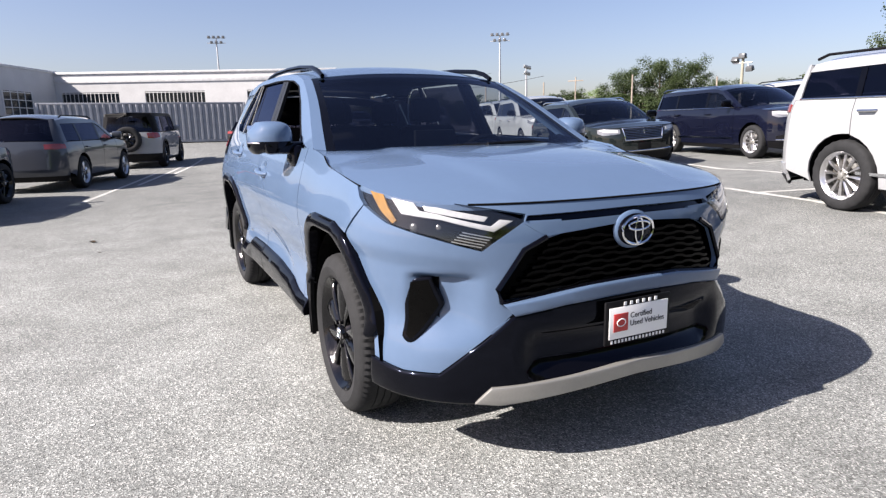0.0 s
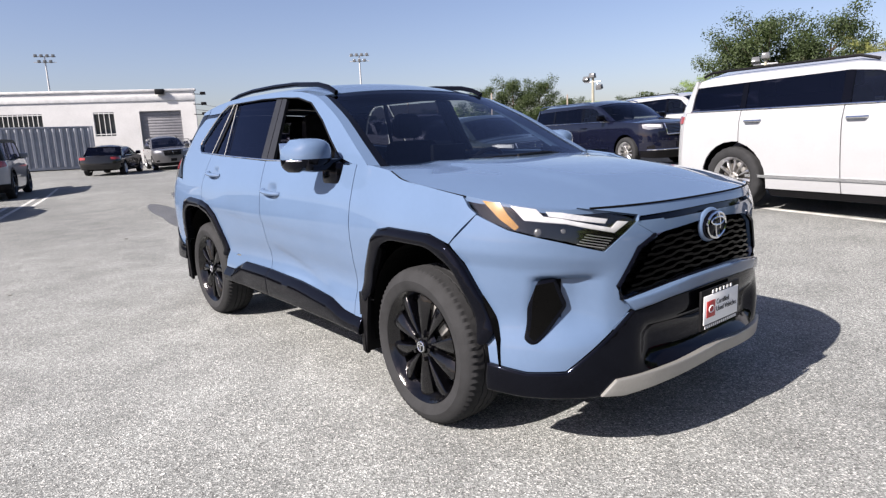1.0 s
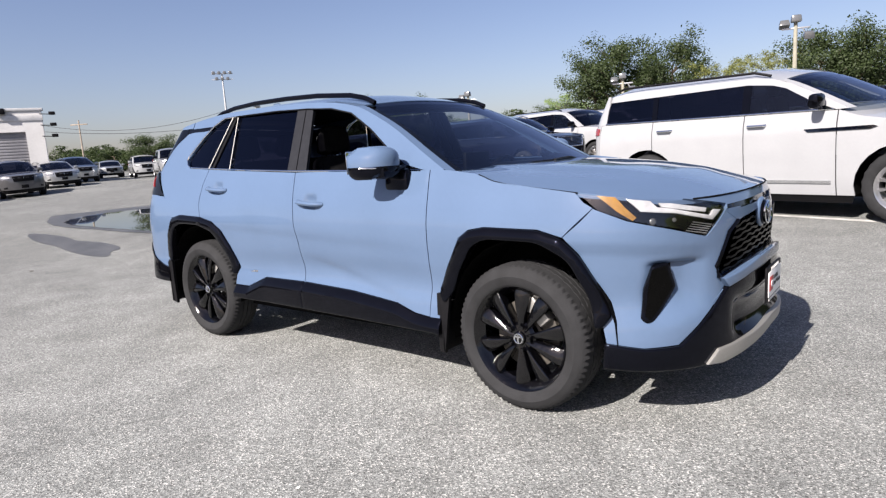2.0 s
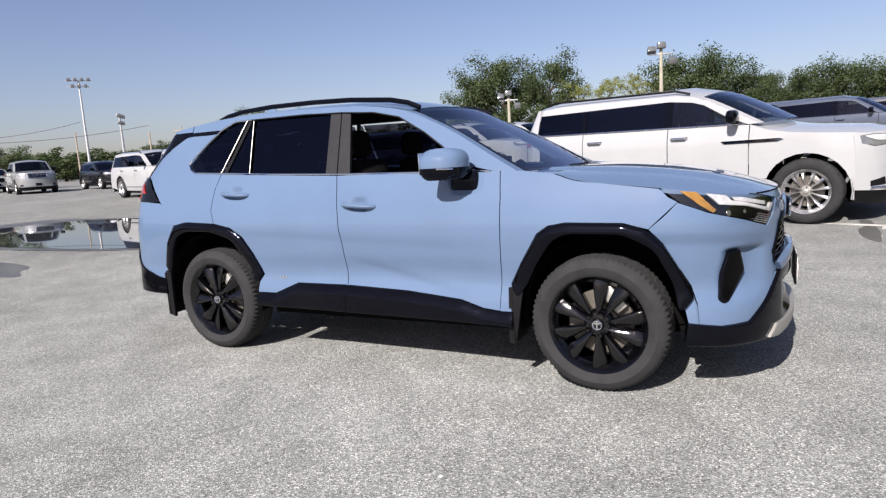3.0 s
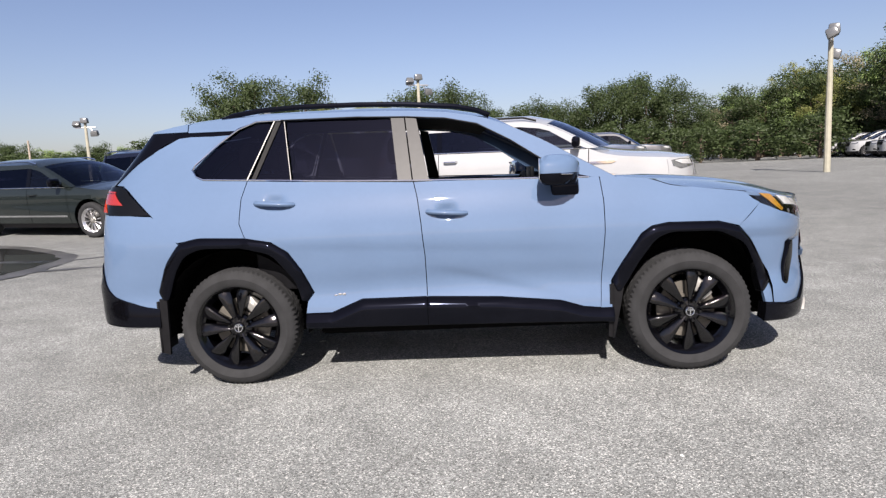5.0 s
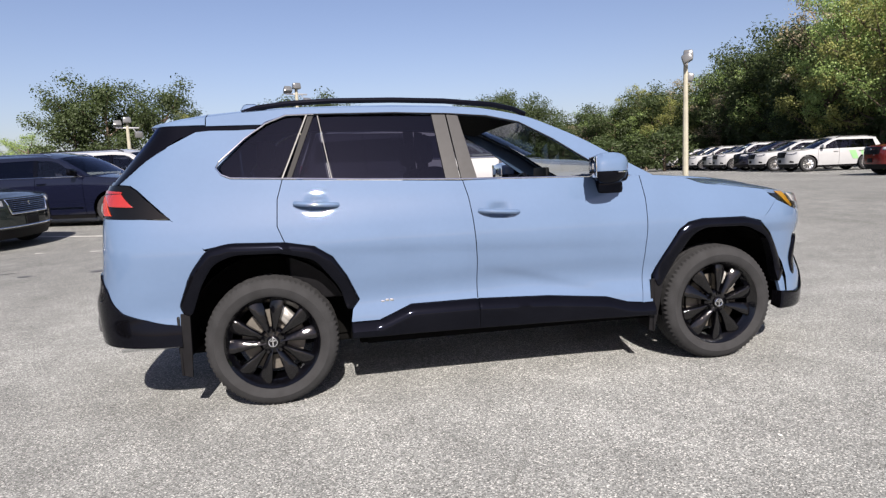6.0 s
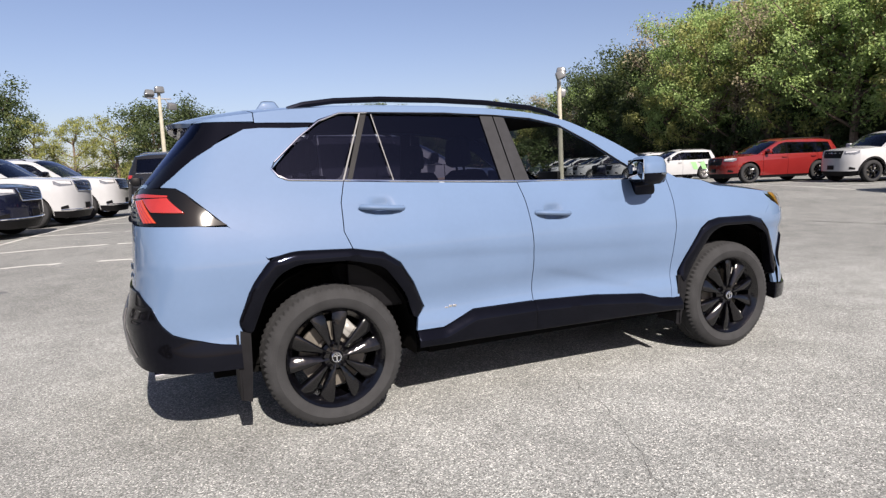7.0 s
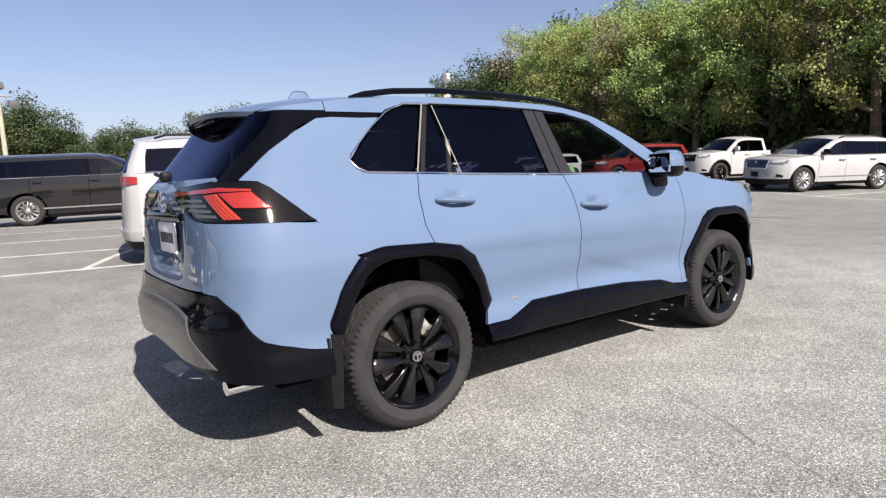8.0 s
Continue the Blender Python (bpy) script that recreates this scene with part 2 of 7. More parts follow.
def panel(name, poly, skin, mat, parent, step=0.04, lift=0.0, thick=0.02, label="", stretch=1.0, dent=None, core=(0, 0, 0.8), smooth=35, gap=0.0, roll=0.0):
    """A pressed panel: the outline in the skin's two coordinates, cut into a grid and laid on the skin, with its edges turned in."""
    bm = bmesh.new()
    if gap:
        c = sum((Vector(p) for p in poly), Vector((0, 0))) / len(poly)
        poly = [tuple(Vector(p) + (c - Vector(p)).normalized() * gap) for p in poly]
    vs = [bm.verts.new((u / stretch, 0, v)) for u, v in poly]
    bm.faces.new(vs)
    if roll:                       # rounded rim: two rings inside the outline, the outermost lowest (held in y for now)
        for v in bm.verts:
            v.co.y = roll
        for width, low in ((roll * 0.30, roll * 0.42), (roll * 0.35, roll * 0.10), (roll * 0.45, 0.0)):
            face = max(bm.faces, key=lambda f: f.calc_area())
            bmesh.ops.inset_region(bm, faces=[face], thickness=width, use_even_offset=True, use_boundary=True)
            face = max(bm.faces, key=lambda f: f.calc_area())
            for v in face.verts:
                v.co.y = low
    for v in bm.verts:
        v.co.x *= stretch
    us, ws = [p[0] for p in poly], [p[1] for p in poly]
    for lo, hi, st, no in ((min(us), max(us), step * stretch, (1, 0, 0)), (min(ws), max(ws), step, (0, 0, 1))):
        k = max(1, int(math.ceil((hi - lo) / st)))
        for i in range(1, k):
            c = lo + (hi - lo) * i / k
            bmesh.ops.bisect_plane(bm, geom=bm.verts[:] + bm.edges[:] + bm.faces[:], plane_co=(c * no[0], 0, c * no[2]), plane_no=no, dist=1e-6)
    bmesh.ops.triangulate(bm, faces=[f for f in bm.faces if len(f.verts) > 4])
    e, nor = 0.004, {}
    core = Vector(core)
    for v in bm.verts:
        u, w = v.co.x, v.co.z
        p = skin(u, w)
        n = (skin(u + e, w) - skin(u - e, w)).cross(skin(u, w + e) - skin(u, w - e))
        n = n.normalized() if n.length > 1e-9 else Vector((0, 0, 1))
        away = p - Vector((p.x * 0.75, 0, core.z * 0.6 + p.z * 0.4))
        if n.dot(away) < 0:
            n = -n
        d = lift - v.co.y + (dent(p) if dent else 0)
        v.co, nor[v] = p + n * d, n
    bm.normal_update()
    if sum(f.normal.dot(nor[f.verts[0]]) * f.calc_area() for f in bm.faces) < 0:
        bmesh.ops.reverse_faces(bm, faces=bm.faces)
    if thick:
        edge = [x for x in bm.edges if x.is_boundary]
        where = {v: nor[v] for x in edge for v in x.verts}
        near = [(v.co.copy(), n) for v, n in where.items()]
        ret = bmesh.ops.extrude_edge_only(bm, edges=edge)
        keyed = {(round(c.x, 5), round(c.y, 5), round(c.z, 5)): n for c, n in near}
        for v in ret["geom"]:
            if isinstance(v, bmesh.types.BMVert):
                n = keyed.get((round(v.co.x, 5), round(v.co.y, 5), round(v.co.z, 5)))
                if n:
                    v.co -= n * thick
    return part(name, bm, mat, parent, label, smooth)


def loft(name, rows, mat, parent, label="", thick=0.0, smooth=35, up=True):
    """A sheet through rows of points, with an even number of points in each."""
    n = len(rows[0])
    verts = [p for r in rows for p in r]
    faces = [(i * n + j, i * n + j + 1, (i + 1) * n + j + 1, (i + 1) * n + j) for i in range(len(rows) - 1) for j in range(n - 1)]
    bm = bmesh.new()
    vs = [bm.verts.new(v) for v in verts]
    for f in faces:
        bm.faces.new([vs[i] for i in f])
    bmesh.ops.remove_doubles(bm, verts=bm.verts, dist=1e-4)
    bm.normal_update()
    if (sum(f.normal.z * f.calc_area() for f in bm.faces) < 0) == up:
        bmesh.ops.reverse_faces(bm, faces=bm.faces)
    if thick:
        ret = bmesh.ops.extrude_edge_only(bm, edges=[x for x in bm.edges if x.is_boundary])
        for v in ret["geom"]:
            if isinstance(v, bmesh.types.BMVert):
                v.co.z -= thick if up else -thick
    return part(name, bm, mat, parent, label, smooth)


def ground_z(x, y):
    """The lot's height: level round the car, rising gently to the far rows."""
    def ramp(a, soft):
        return a if a > 30 * soft else soft * math.log1p(math.exp(a / soft))
    s = min(1, max(0, (x + 5.5) / 2.5))
    s = s * s * (3 - 2 * s)
    u = min(1, max(0, y / 2.2))
    near = 0.075 * ramp(y - 3.2, 0.5) - 0.03 * ramp(y - 6.3, 0.7) - 0.035 * ramp(y - 11.5, 1)
    basin = 0.14 * u * u * (3 - 2 * u) + 0.07 * ramp(y - 7.8, 0.25) - 0.03 * ramp(y - 10.5, 0.7) - 0.03 * ramp(y - 13, 1)
    z = near * s + basin * (1 - s) + 0.013 * ramp(-x - 17.5, 1)
    return 1.4 * math.tanh(z / 1.4) + 0.014 * math.tanh((y + 1.4) / 0.6)


# ---- wheels ----
wheel_meshes = {}


def wheel_parts(d, rim, width, spokes, dark):
    """Meshes of one wheel, facing -y, with its hub at the origin: tyre, rim, each spoke, hub cap, nut, disc, caliper."""
    key = (d, rim, width, spokes, dark)
    if key in wheel_meshes:
        return wheel_meshes[key]
    r, q, w = d / 2, rim / 2, width / 2
    out = []

    def keep(name, bm, mat, count=1, smooth=35):
        me = bpy.data.meshes.new(name)
        bm.to_mesh(me)
        bm.free()
        me.materials.append(mat)
        me.polygons.foreach_set("use_smooth", [True] * len(me.polygons))
        me.set_sharp_from_angle(angle=radians(smooth))
        out.append((name, me, count))
    prof = [(q - 0.004, -w + 0.018), (q + 0.012, -w + 0.006), (q + 0.02, -w), (q + (r - q) * 0.5, -w - 0.008), (r - 0.035, -w + 0.002), (r - 0.012, -w + 0.014), (r - 0.004, -w + 0.03)]
    for k in range(4):
        c = -w + 0.045 + (k + 0.5) * (2 * w - 0.09) / 4
        prof += [(r - 0.0005, c - 0.014), (r, c + 0.012), (r - 0.009, c + 0.014), (r - 0.009, c + 0.018)]
    prof += [(r - 0.004, w - 0.03), (r - 0.03, w - 0.005), (q + 0.02, w), (q - 0.004, w - 0.02)]
    paired = dark and spokes == 10 and d < 0.72
    steps = 144 if paired else 48
    bm = lathe_bm(prof, steps)
    # cross grooves on the shoulders and between the tread ribs
    for v in bm.verts:
        c = v.co
        rad = math.hypot(c.x, c.z)
        k = round(math.atan2(c.z, c.x) / math.tau * steps) + (1 if c.y > 0 else 0)
        if rad > r - 0.013 and (k % 2 == 0 if abs(c.y) > w - 0.05 else (k + int(c.y * 40)) % 4 == 0 and rad > r - 0.002):
            shrink = 1 - (0.009 if abs(c.y) > w - 0.05 else 0.004) / rad
            c.x, c.z = c.x * shrink, c.z * shrink
    keep("tyre", bm, RUBBER)
    face = RIM_BLACK if dark else RIM_SILVER
    lip = [(q - 0.03, w - 0.03), (q - 0.03, -w + 0.05), (q - 0.016, -w + 0.035), (q - 0.008, -w + 0.02), (q + 0.004, -w + 0.008), (q + 0.008, -w + 0.004), (q + 0.004, -w + 0.014), (q - 0.002, -w + 0.03)]
    keep("rim", lathe_bm(lip, 56), face)
    # one spoke, drawn along +x: wide at the hub, pinched, and wide at the rim, with a raised ridge
    secs = [(0.040, 0.013, -w + 0.034), (0.07, 0.013, -w + 0.026), (0.11, 0.015, -w + 0.026), (q - 0.055, 0.031, -w + 0.028), (q - 0.02, 0.038, -w + 0.034)]
    def spoke_mesh(secs, section):
        bm, rows = bmesh.new(), []
        for x, h, y in secs:
            rows.append([bm.verts.new(p) for p in section(x, h, y)])
        for a, b in zip(rows, rows[1:]):
            for j in range(len(a) - 1):
                bm.faces.new((a[j], a[j + 1], b[j + 1], b[j]))
        bmesh.ops.recalc_face_normals(bm, faces=bm.faces)
        bm.normal_update()
        if sum(f.normal.y for f in bm.faces) > 0:
            bmesh.ops.reverse_faces(bm, faces=bm.faces)
        return bm
    if paired:                     # five pairs: each spoke leans to its twin and flares towards the rim
        for sg, name in ((1, "spoke"), (-1, "twin_spoke")):
            secs = [(0.030, 0.012, -w + 0.030), (0.060, 0.014, -w + 0.024), (0.100, 0.021, -w + 0.020), (0.150, 0.033, -w + 0.018), (q - 0.045, 0.042, -w + 0.020), (q - 0.012, 0.040, -w + 0.030)]
            bm = spoke_mesh(secs, lambda x, h, y: [(x, y + dy, sg * (h * dz + x * 0.262)) for dy, dz in ((0.055, 0.90), (0.012, 1.0), (0.004, 0.92), (0.0, 0.70), (0.003, 0.05), (0.013, -0.60), (0.020, -0.86), (0.055, -0.80))])
            keep(name, bm, face, 5, 48)
    else:
        k = (0.55 if spokes > 11 else 1.0 if spokes > 7 else 1.5) * d / 0.727
        keep("spoke", spoke_mesh(secs, lambda x, h, y: [(x, y + 0.06, -h * k * 0.9), (x, y + 0.02, -h * k * 0.95), (x, y + 0.002, -h * k * 0.5), (x, y + 0.012, h * k * 0.1), (x, y + 0.022, h * k * 0.95), (x, y + 0.06, h * k)]), face, spokes, 20)
    keep("hub_cap", lathe_bm([(0, -w + 0.014), (0.022, -w + 0.014), (0.03, -w + 0.018), (0.034, -w + 0.03), (0.06, -w + 0.034), (0.075, -w + 0.05)], 24), SATIN if not dark else RIM_BLACK)
    if dark:
        ring = lathe_bm([(0.019, -w + 0.0135), (0.021, -w + 0.011), (0.024, -w + 0.011), (0.026, -w + 0.0135)], 24)
        bar = box_bm(0.006, 0.003, 0.036, (0, -w + 0.012, -0.018), 0)
        arc = box_bm(0.03, 0.003, 0.006, (0, -w + 0.012, 0.006), 0)
        keep("emblem", join_bm(ring, bar, arc), CHROME)
    bm = bmesh.new()
    bmesh.ops.create_cone(bm, cap_ends=True, segments=6, radius1=0.011, radius2=0.009, depth=0.025, matrix=Matrix.Translation((0.057, -w + 0.026, 0)) @ Euler((radians(90), 0, 0)).to_matrix().to_4x4())
    keep("wheel_nut", bm, RIM_BLACK if dark else STEEL, 5)
    keep("brake_disc", lathe_bm([(0.06, 0.0), (0.075, -0.03), (0.09, -0.03), (0.09, -0.012), (q - 0.075, -0.012), (q - 0.075, 0.012), (0.09, 0.012)], 40), STEEL)
    keep("brake_caliper", join_bm(box_bm(0.07, 0.07, 0.14, (q - 0.105, -0.02, -0.02), 0.012), box_bm(0.03, 0.08, 0.05, (q - 0.10, -0.02, 0.02), 0.008)), SATIN)
    wheel_meshes[key] = out
    return out


def wheel(parent, x, y, z, d, rim, width, spokes, dark=True, turn=0.0, spin=0.0, steer=0.0):
    """A wheel at its hub; its pieces are parts of it. turn 180 makes it face +y."""
    top = None
    for name, me, count in wheel_parts(d, rim, width, spokes, dark):
        for k in range(count):
            ob = new("wheel" if top is None else name, me)
            step = 360 / count
            a = k * step
            if top is None:
                ob.parent = parent
                ob.matrix_local = pose(x, y, z, 0, 0, turn + steer)
                ob["label"] = "black rubber tyre on a " + ("glossy black" if dark else "machined silver") + " spoked alloy rim"
                top = ob
            else:
                ob.parent = top
                ob.matrix_local = pose(0, 0, 0, 0, -(a + (spin if name in ("spoke", "twin_spoke", "wheel_nut") else 0 if name == "emblem" else 40)), 0)
    return top


# ---- the blue car ----
CAR = new("compact_suv")
tagged(CAR, "light blue compact SUV with glossy black trim on dealer lot asphalt", "car")
SH = Shell(
    nose=[(0.18, 2.13), (0.30, 2.172), (0.45, 2.18), (0.62, 2.168), (0.75, 2.163), (0.87, 2.155), (0.98, 2.12), (1.06, 2.03), (1.12, 1.9)],
    tail=[(0.25, -2.21), (0.45, -2.265), (0.60, -2.28), (0.70, -2.25), (0.9, -2.225), (1.05, -2.215), (1.2, -2.19), (1.3, -2.115), (1.5, -1.95), (1.6, -1.88)],
    flank=[(0.18, 0.86), (0.34, 0.905), (0.46, 0.897), (0.56, 0.882), (0.70, 0.900), (0.86, 0.910), (0.96, 0.898), (1.02, 0.884), (1.1, 0.858), (1.16, 0.835)],
    x1=1.50, x0=-1.70, nf=2.58, nr=4.6, belt=1.16, lean=0.43)


def dents(p):
    """Pressed relief of the flanks: scooped doors, a shoulder line, swollen wheel houses."""
    x, z = p.x, p.z
    d = -0.015 * math.exp(-((z - 0.60) / 0.10) ** 2) * math.exp(-((x - 0.05) / 0.75) ** 4)
    line = 0.80 + 0.05 * (x + 0.2) * -1
    d += 0.010 / (1 + math.exp(-(z - line) / 0.012)) * math.exp(-((x + 0.2) / 1.0) ** 4) * math.exp(-((z - 0.95) / 0.2) ** 4)
    for c in (1.345, -1.345):
        d += 0.012 * math.exp(-((x - c) / 0.5) ** 4) * math.exp(-((z - 0.86) / 0.16) ** 2)
    for hx, hz in ((-0.075, 0.992), (-1.065, 1.082)):
        d -= 0.022 * math.exp(-((x - hx) / 0.048) ** 4 - ((z - hz - 0.010) / 0.031) ** 4)
    zc = 0.69 - 0.25 * (x + 0.2)                 # crease that runs down the front door, tucked in below
    d -= 0.010 / (1 + math.exp(min(60, (z - zc) / 0.010))) * math.exp(-((x - 0.22) / 0.33) ** 4) * math.exp(-((min(0, z - zc)) / 0.13) ** 2)
    return d


def edge_gap(pts, x, z):
    """Distance from a point of the flank to a line of points."""
    best = 9.0
    for (xa, za), (xb, zb) in zip(pts, pts[1:]):
        ux, uz = xb - xa, zb - za
        t = min(1, max(0, ((x - xa) * ux + (z - za) * uz) / (ux * ux + uz * uz)))
        best = min(best, math.hypot(x - xa - t * ux, z - za - t * uz))
    return best


def arch_fold(p):
    """Arch cladding: a bevel along its outer edge, then a flat band that leans in towards the wheel."""
    g = edge_gap(ARCH_F if p.x > 0 else ARCH_R, p.x, p.z)
    return dents(p) - 0.020 * max(0, 1 - g / 0.030) ** 1.3 - 0.10 * max(0, g - 0.030)


def sill_fold(p):
    """Sill cladding: a bevel under the doors, a ridge, then a flank that leans in towards the ground."""
    g = lerp_x(SILL, p.x) - p.z
    return -0.028 * max(0, 1 - g / 0.05) - 0.16 * max(0, g - 0.05)


ARCH_F = [(0.85, 0.56), (0.91, 0.67), (1.01, 0.83), (1.07, 0.87), (1.16, 0.885), (1.44, 0.88), (1.55, 0.85), (1.62, 0.78), (1.70, 0.64), (1.755, 0.52), (1.715, 0.465)]
ARCH_FI = [(1.685, 0.465), (1.66, 0.60), (1.58, 0.76), (1.44, 0.83), (1.17, 0.835), (1.09, 0.80), (1.0, 0.67), (0.94, 0.555), (0.90, 0.50), (0.88, 0.50)]
ARCH_R = [(-0.91, 0.51), (-0.87, 0.56), (-0.93, 0.70), (-1.00, 0.81), (-1.09, 0.87), (-1.24, 0.898), (-1.52, 0.91), (-1.63, 0.885), (-1.72, 0.77), (-1.79, 0.60), (-1.775, 0.555)]
ARCH_RI = [(-1.73, 0.545), (-1.665, 0.71), (-1.60, 0.81), (-1.50, 0.85), (-1.26, 0.845), (-1.09, 0.80), (-0.97, 0.64), (-0.94, 0.515)]
SEAM_F = [(0.785, 0.41), (0.80, 0.66), (0.812, 0.85), (0.812, 1.02), (0.800, 1.155)]
SEAM_M = [(-0.21, 0.51), (-0.21, 0.75), (-0.225, 0.95), (-0.24, 1.08), (-0.26, 1.172)]
SEAM_R = [(-1.24, 0.898), (-1.272, 0.98), (-1.265, 1.12), (-1.235, 1.222)]
SILL = [(-0.92, 0.44), (-0.77, 0.44), (-0.59, 0.512), (-0.21, 0.512), (0.21, 0.495), (0.56, 0.46), (0.69, 0.42), (0.785, 0.41)]
HOOD_E = [(0.93, 1.15), (1.08, 1.132), (1.20, 1.092), (1.55, 1.045), (1.63, 1.035), (1.75, 1.018), (1.86, 0.998), (1.96, 0.985)]
ROOF_E = curve([(-1.95, 1.53), (-1.62, 1.575), (-1.4, 1.597), (-1.1, 1.61), (-0.6, 1.605), (-0.25, 1.592), (-0.07, 1.575), (0.16, 1.53), (0.31, 1.47), (0.47, 1.395), (0.72, 1.25), (0.93, 1.13)])
WIN_TOP = [(0.76, 1.157), (0.62, 1.19), (0.47, 1.285), (0.31, 1.395), (0.12, 1.50), (-0.07, 1.543), (-0.25, 1.556), (-0.6, 1.575), (-1.05, 1.578), (-1.20, 1.575), (-1.31, 1.54)]


def lerp_x(pts, x):
    for (xa, za), (xb, zb) in zip(pts, pts[1:]):
        if min(xa, xb) <= x <= max(xa, xb):
            return za + (zb - za) * (x - xa) / (xb - xa)
    return pts[0][1] if abs(x - pts[0][0]) < abs(x - pts[-1][0]) else pts[-1][1]


G = 0.0024
for s, side_name in ((-1, "passenger"), (1, "driver")):
    skin = SH.side(s)
    near = s == -1
    st = 0.022 if near else 0.06
    fender = [(x + G, z) for x, z in SEAM_F] + [(0.815, 1.157), (0.93, 1.15)] + [(x, z - G) for x, z in HOOD_E[1:4]] + [(1.60, 1.035), (1.64, 0.995), (1.68, 0.972), (1.555, 0.852)] + [(x, z + 0.002) for x, z in ARCH_F[:6][::-1]] + [(0.85, 0.41)]
    panel("front_fender", fender, skin, BLUE, CAR, st, dent=dents)
    fdoor = SILL[3:] [::1]
    fdoor = [(x, z + G) for x, z in fdoor] + [(x - G, z) for x, z in SEAM_F[1:]] + [(0.60, 1.163), (-0.17, 1.172)] + [(x + G, z) for x, z in SEAM_M[::-1]]
    fd = panel("front_door", fdoor, skin, BLUE, CAR, st * 0.7, dent=dents)
    rdoor = [(x - G, z) for x, z in SEAM_M] + [(-1.0, 1.208)] + [(x + G, z) for x, z in SEAM_R[::-1]] + [(x + G, z) for x, z in ARCH_R[:5][::-1]] + [(x, z + G) for x, z in SILL[:4]]
    rd = panel("rear_door", rdoor, skin, BLUE, CAR, st * 0.7, dent=dents)
    quarter = [(x - G, z) for x, z in SEAM_R] + [(-1.52, 1.243), (-1.555, 1.27), (-1.567, 1.30), (-1.43, 1.445), (-1.36, 1.50), (-1.46, 1.497), (-1.60, 1.500), (-1.675, 1.494), (-1.825, 1.416), (-1.93, 1.362), (-1.98, 1.325), (-2.055, 1.255), (-2.075, 1.234), (-2.00, 1.226), (-1.96, 1.199), (-1.80, 1.047), (-1.640, 0.886)] + [(x, z - 0.004) for x, z in ARCH_R[5:7][::-1]]
    panel("quarter_panel", quarter, skin, BLUE, CAR, st, dent=dents)
    # cladding
    panel("front_arch_cladding", rounded(ARCH_F + ARCH_FI, 0.045, 4), skin, GLOSS_BLACK, CAR, st, lift=0.026, thick=0.05, label="glossy black wheel arch cladding", dent=arch_fold, roll=0.010)
    panel("rear_arch_cladding", rounded(ARCH_R + ARCH_RI, 0.045, 4), skin, GLOSS_BLACK, CAR, st, lift=0.026, thick=0.05, label="glossy black wheel arch cladding", dent=arch_fold, roll=0.010)
    for lo, hi, nm in ((0, 4, "rear_sill_cladding"), (3, 8, "front_sill_cladding")):
        seg = SILL[lo:hi]
        bot = [(x, 0.345 + (-x) * 0.012) for x, z in seg[::-1]]
        if nm.startswith("front"):
            seg, bot = [(seg[0][0] + 0.002, seg[0][1])] + seg[1:] + [(0.86, 0.41)], [(0.86, 0.33)] + bot
        panel(nm, seg + bot, skin, GLOSS_BLACK, CAR, st, lift=0.030, thick=0.04, label="glossy black sill cladding", roll=0.008, dent=sill_fold)
    # roof side and pillars
    top = [(x, ROOF_E(x)) for x in (-1.62, -1.5, -1.3, -1.1, -0.85, -0.6, -0.4, -0.2, -0.05, 0.08, 0.16, 0.25, 0.33, 0.42, 0.52, 0.62, 0.72, 0.82, 0.90)]
    panel("roof_side", WIN_TOP + [(-1.33, 1.525), (-1.62, 1.527)] + top + [(0.90, 1.152)], skin, BLUE, CAR, st)
    panel("window_frame_black", [(-1.42, 1.468), (-1.31, 1.545), (-1.33, 1.525), (-1.62, 1.527), (-1.70, 1.53), (-1.70, 1.481), (-1.675, 1.497), (-1.59, 1.503), (-1.44, 1.500)], skin, GLOSS_BLACK, CAR, st, lift=-0.006, label="glossy black strip over the rear pillar")
    gate_edge = [(SH.rx(-1.70, 1.53), 1.53), (SH.rx(-1.70, 1.479), 1.479), (-0.922, 1.412), (-0.795, 1.356), (-0.738, 1.325), (-0.625, 1.252), (-0.60, 1.233), (-0.40, 1.233), (-0.45, 1.312), (-0.62, 1.414), (-0.69, 1.475), (-0.70, 1.53)]
    panel("rear_window_surround", [(-s * a, z) for a, z in gate_edge], SH.rear, GLOSS_BLACK, CAR, 0.03, lift=-0.004, label="glossy black rear window surround")
    # glazing
    panel("rear_door_glass", [(-0.965, 1.215), (-1.02, 1.565), (-0.39, 1.552), (-0.352, 1.19)], skin, PRIVACY, CAR, 0.08, lift=-0.012, thick=0, label="dark tinted rear door window")
    panel("rear_door_vent_glass", [(-1.205, 1.228), (-1.05, 1.565), (-1.035, 1.565), (-0.985, 1.216)], skin, PRIVACY, CAR, 0.08, lift=-0.012, thick=0, label="dark tinted vent window")
    panel("quarter_glass", rounded([(-1.56, 1.30), (-1.52, 1.25), (-1.245, 1.232), (-1.10, 1.565), (-1.205, 1.565), (-1.31, 1.52), (-1.42, 1.435)], 0.05), skin, PRIVACY, CAR, 0.08, lift=-0.010, thick=0, label="dark tinted rear quarter window")
    panel("door_pillar", [(-0.39, 1.562), (-0.352, 1.187), (-0.27, 1.18), (-0.312, 1.56)], skin, PILLAR, CAR, st, lift=-0.004, label="glossy black pillar")
    panel("door_pillar", [(-0.304, 1.56), (-0.262, 1.18), (-0.172, 1.178), (-0.238, 1.545)], skin, PILLAR, CAR, st, lift=-0.004, label="glossy black pillar")
    panel("mirror_sail", [(0.545, 1.235), (0.56, 1.172), (0.755, 1.162), (0.62, 1.19)], skin, GLOSS_BLACK, CAR, st, lift=-0.002)
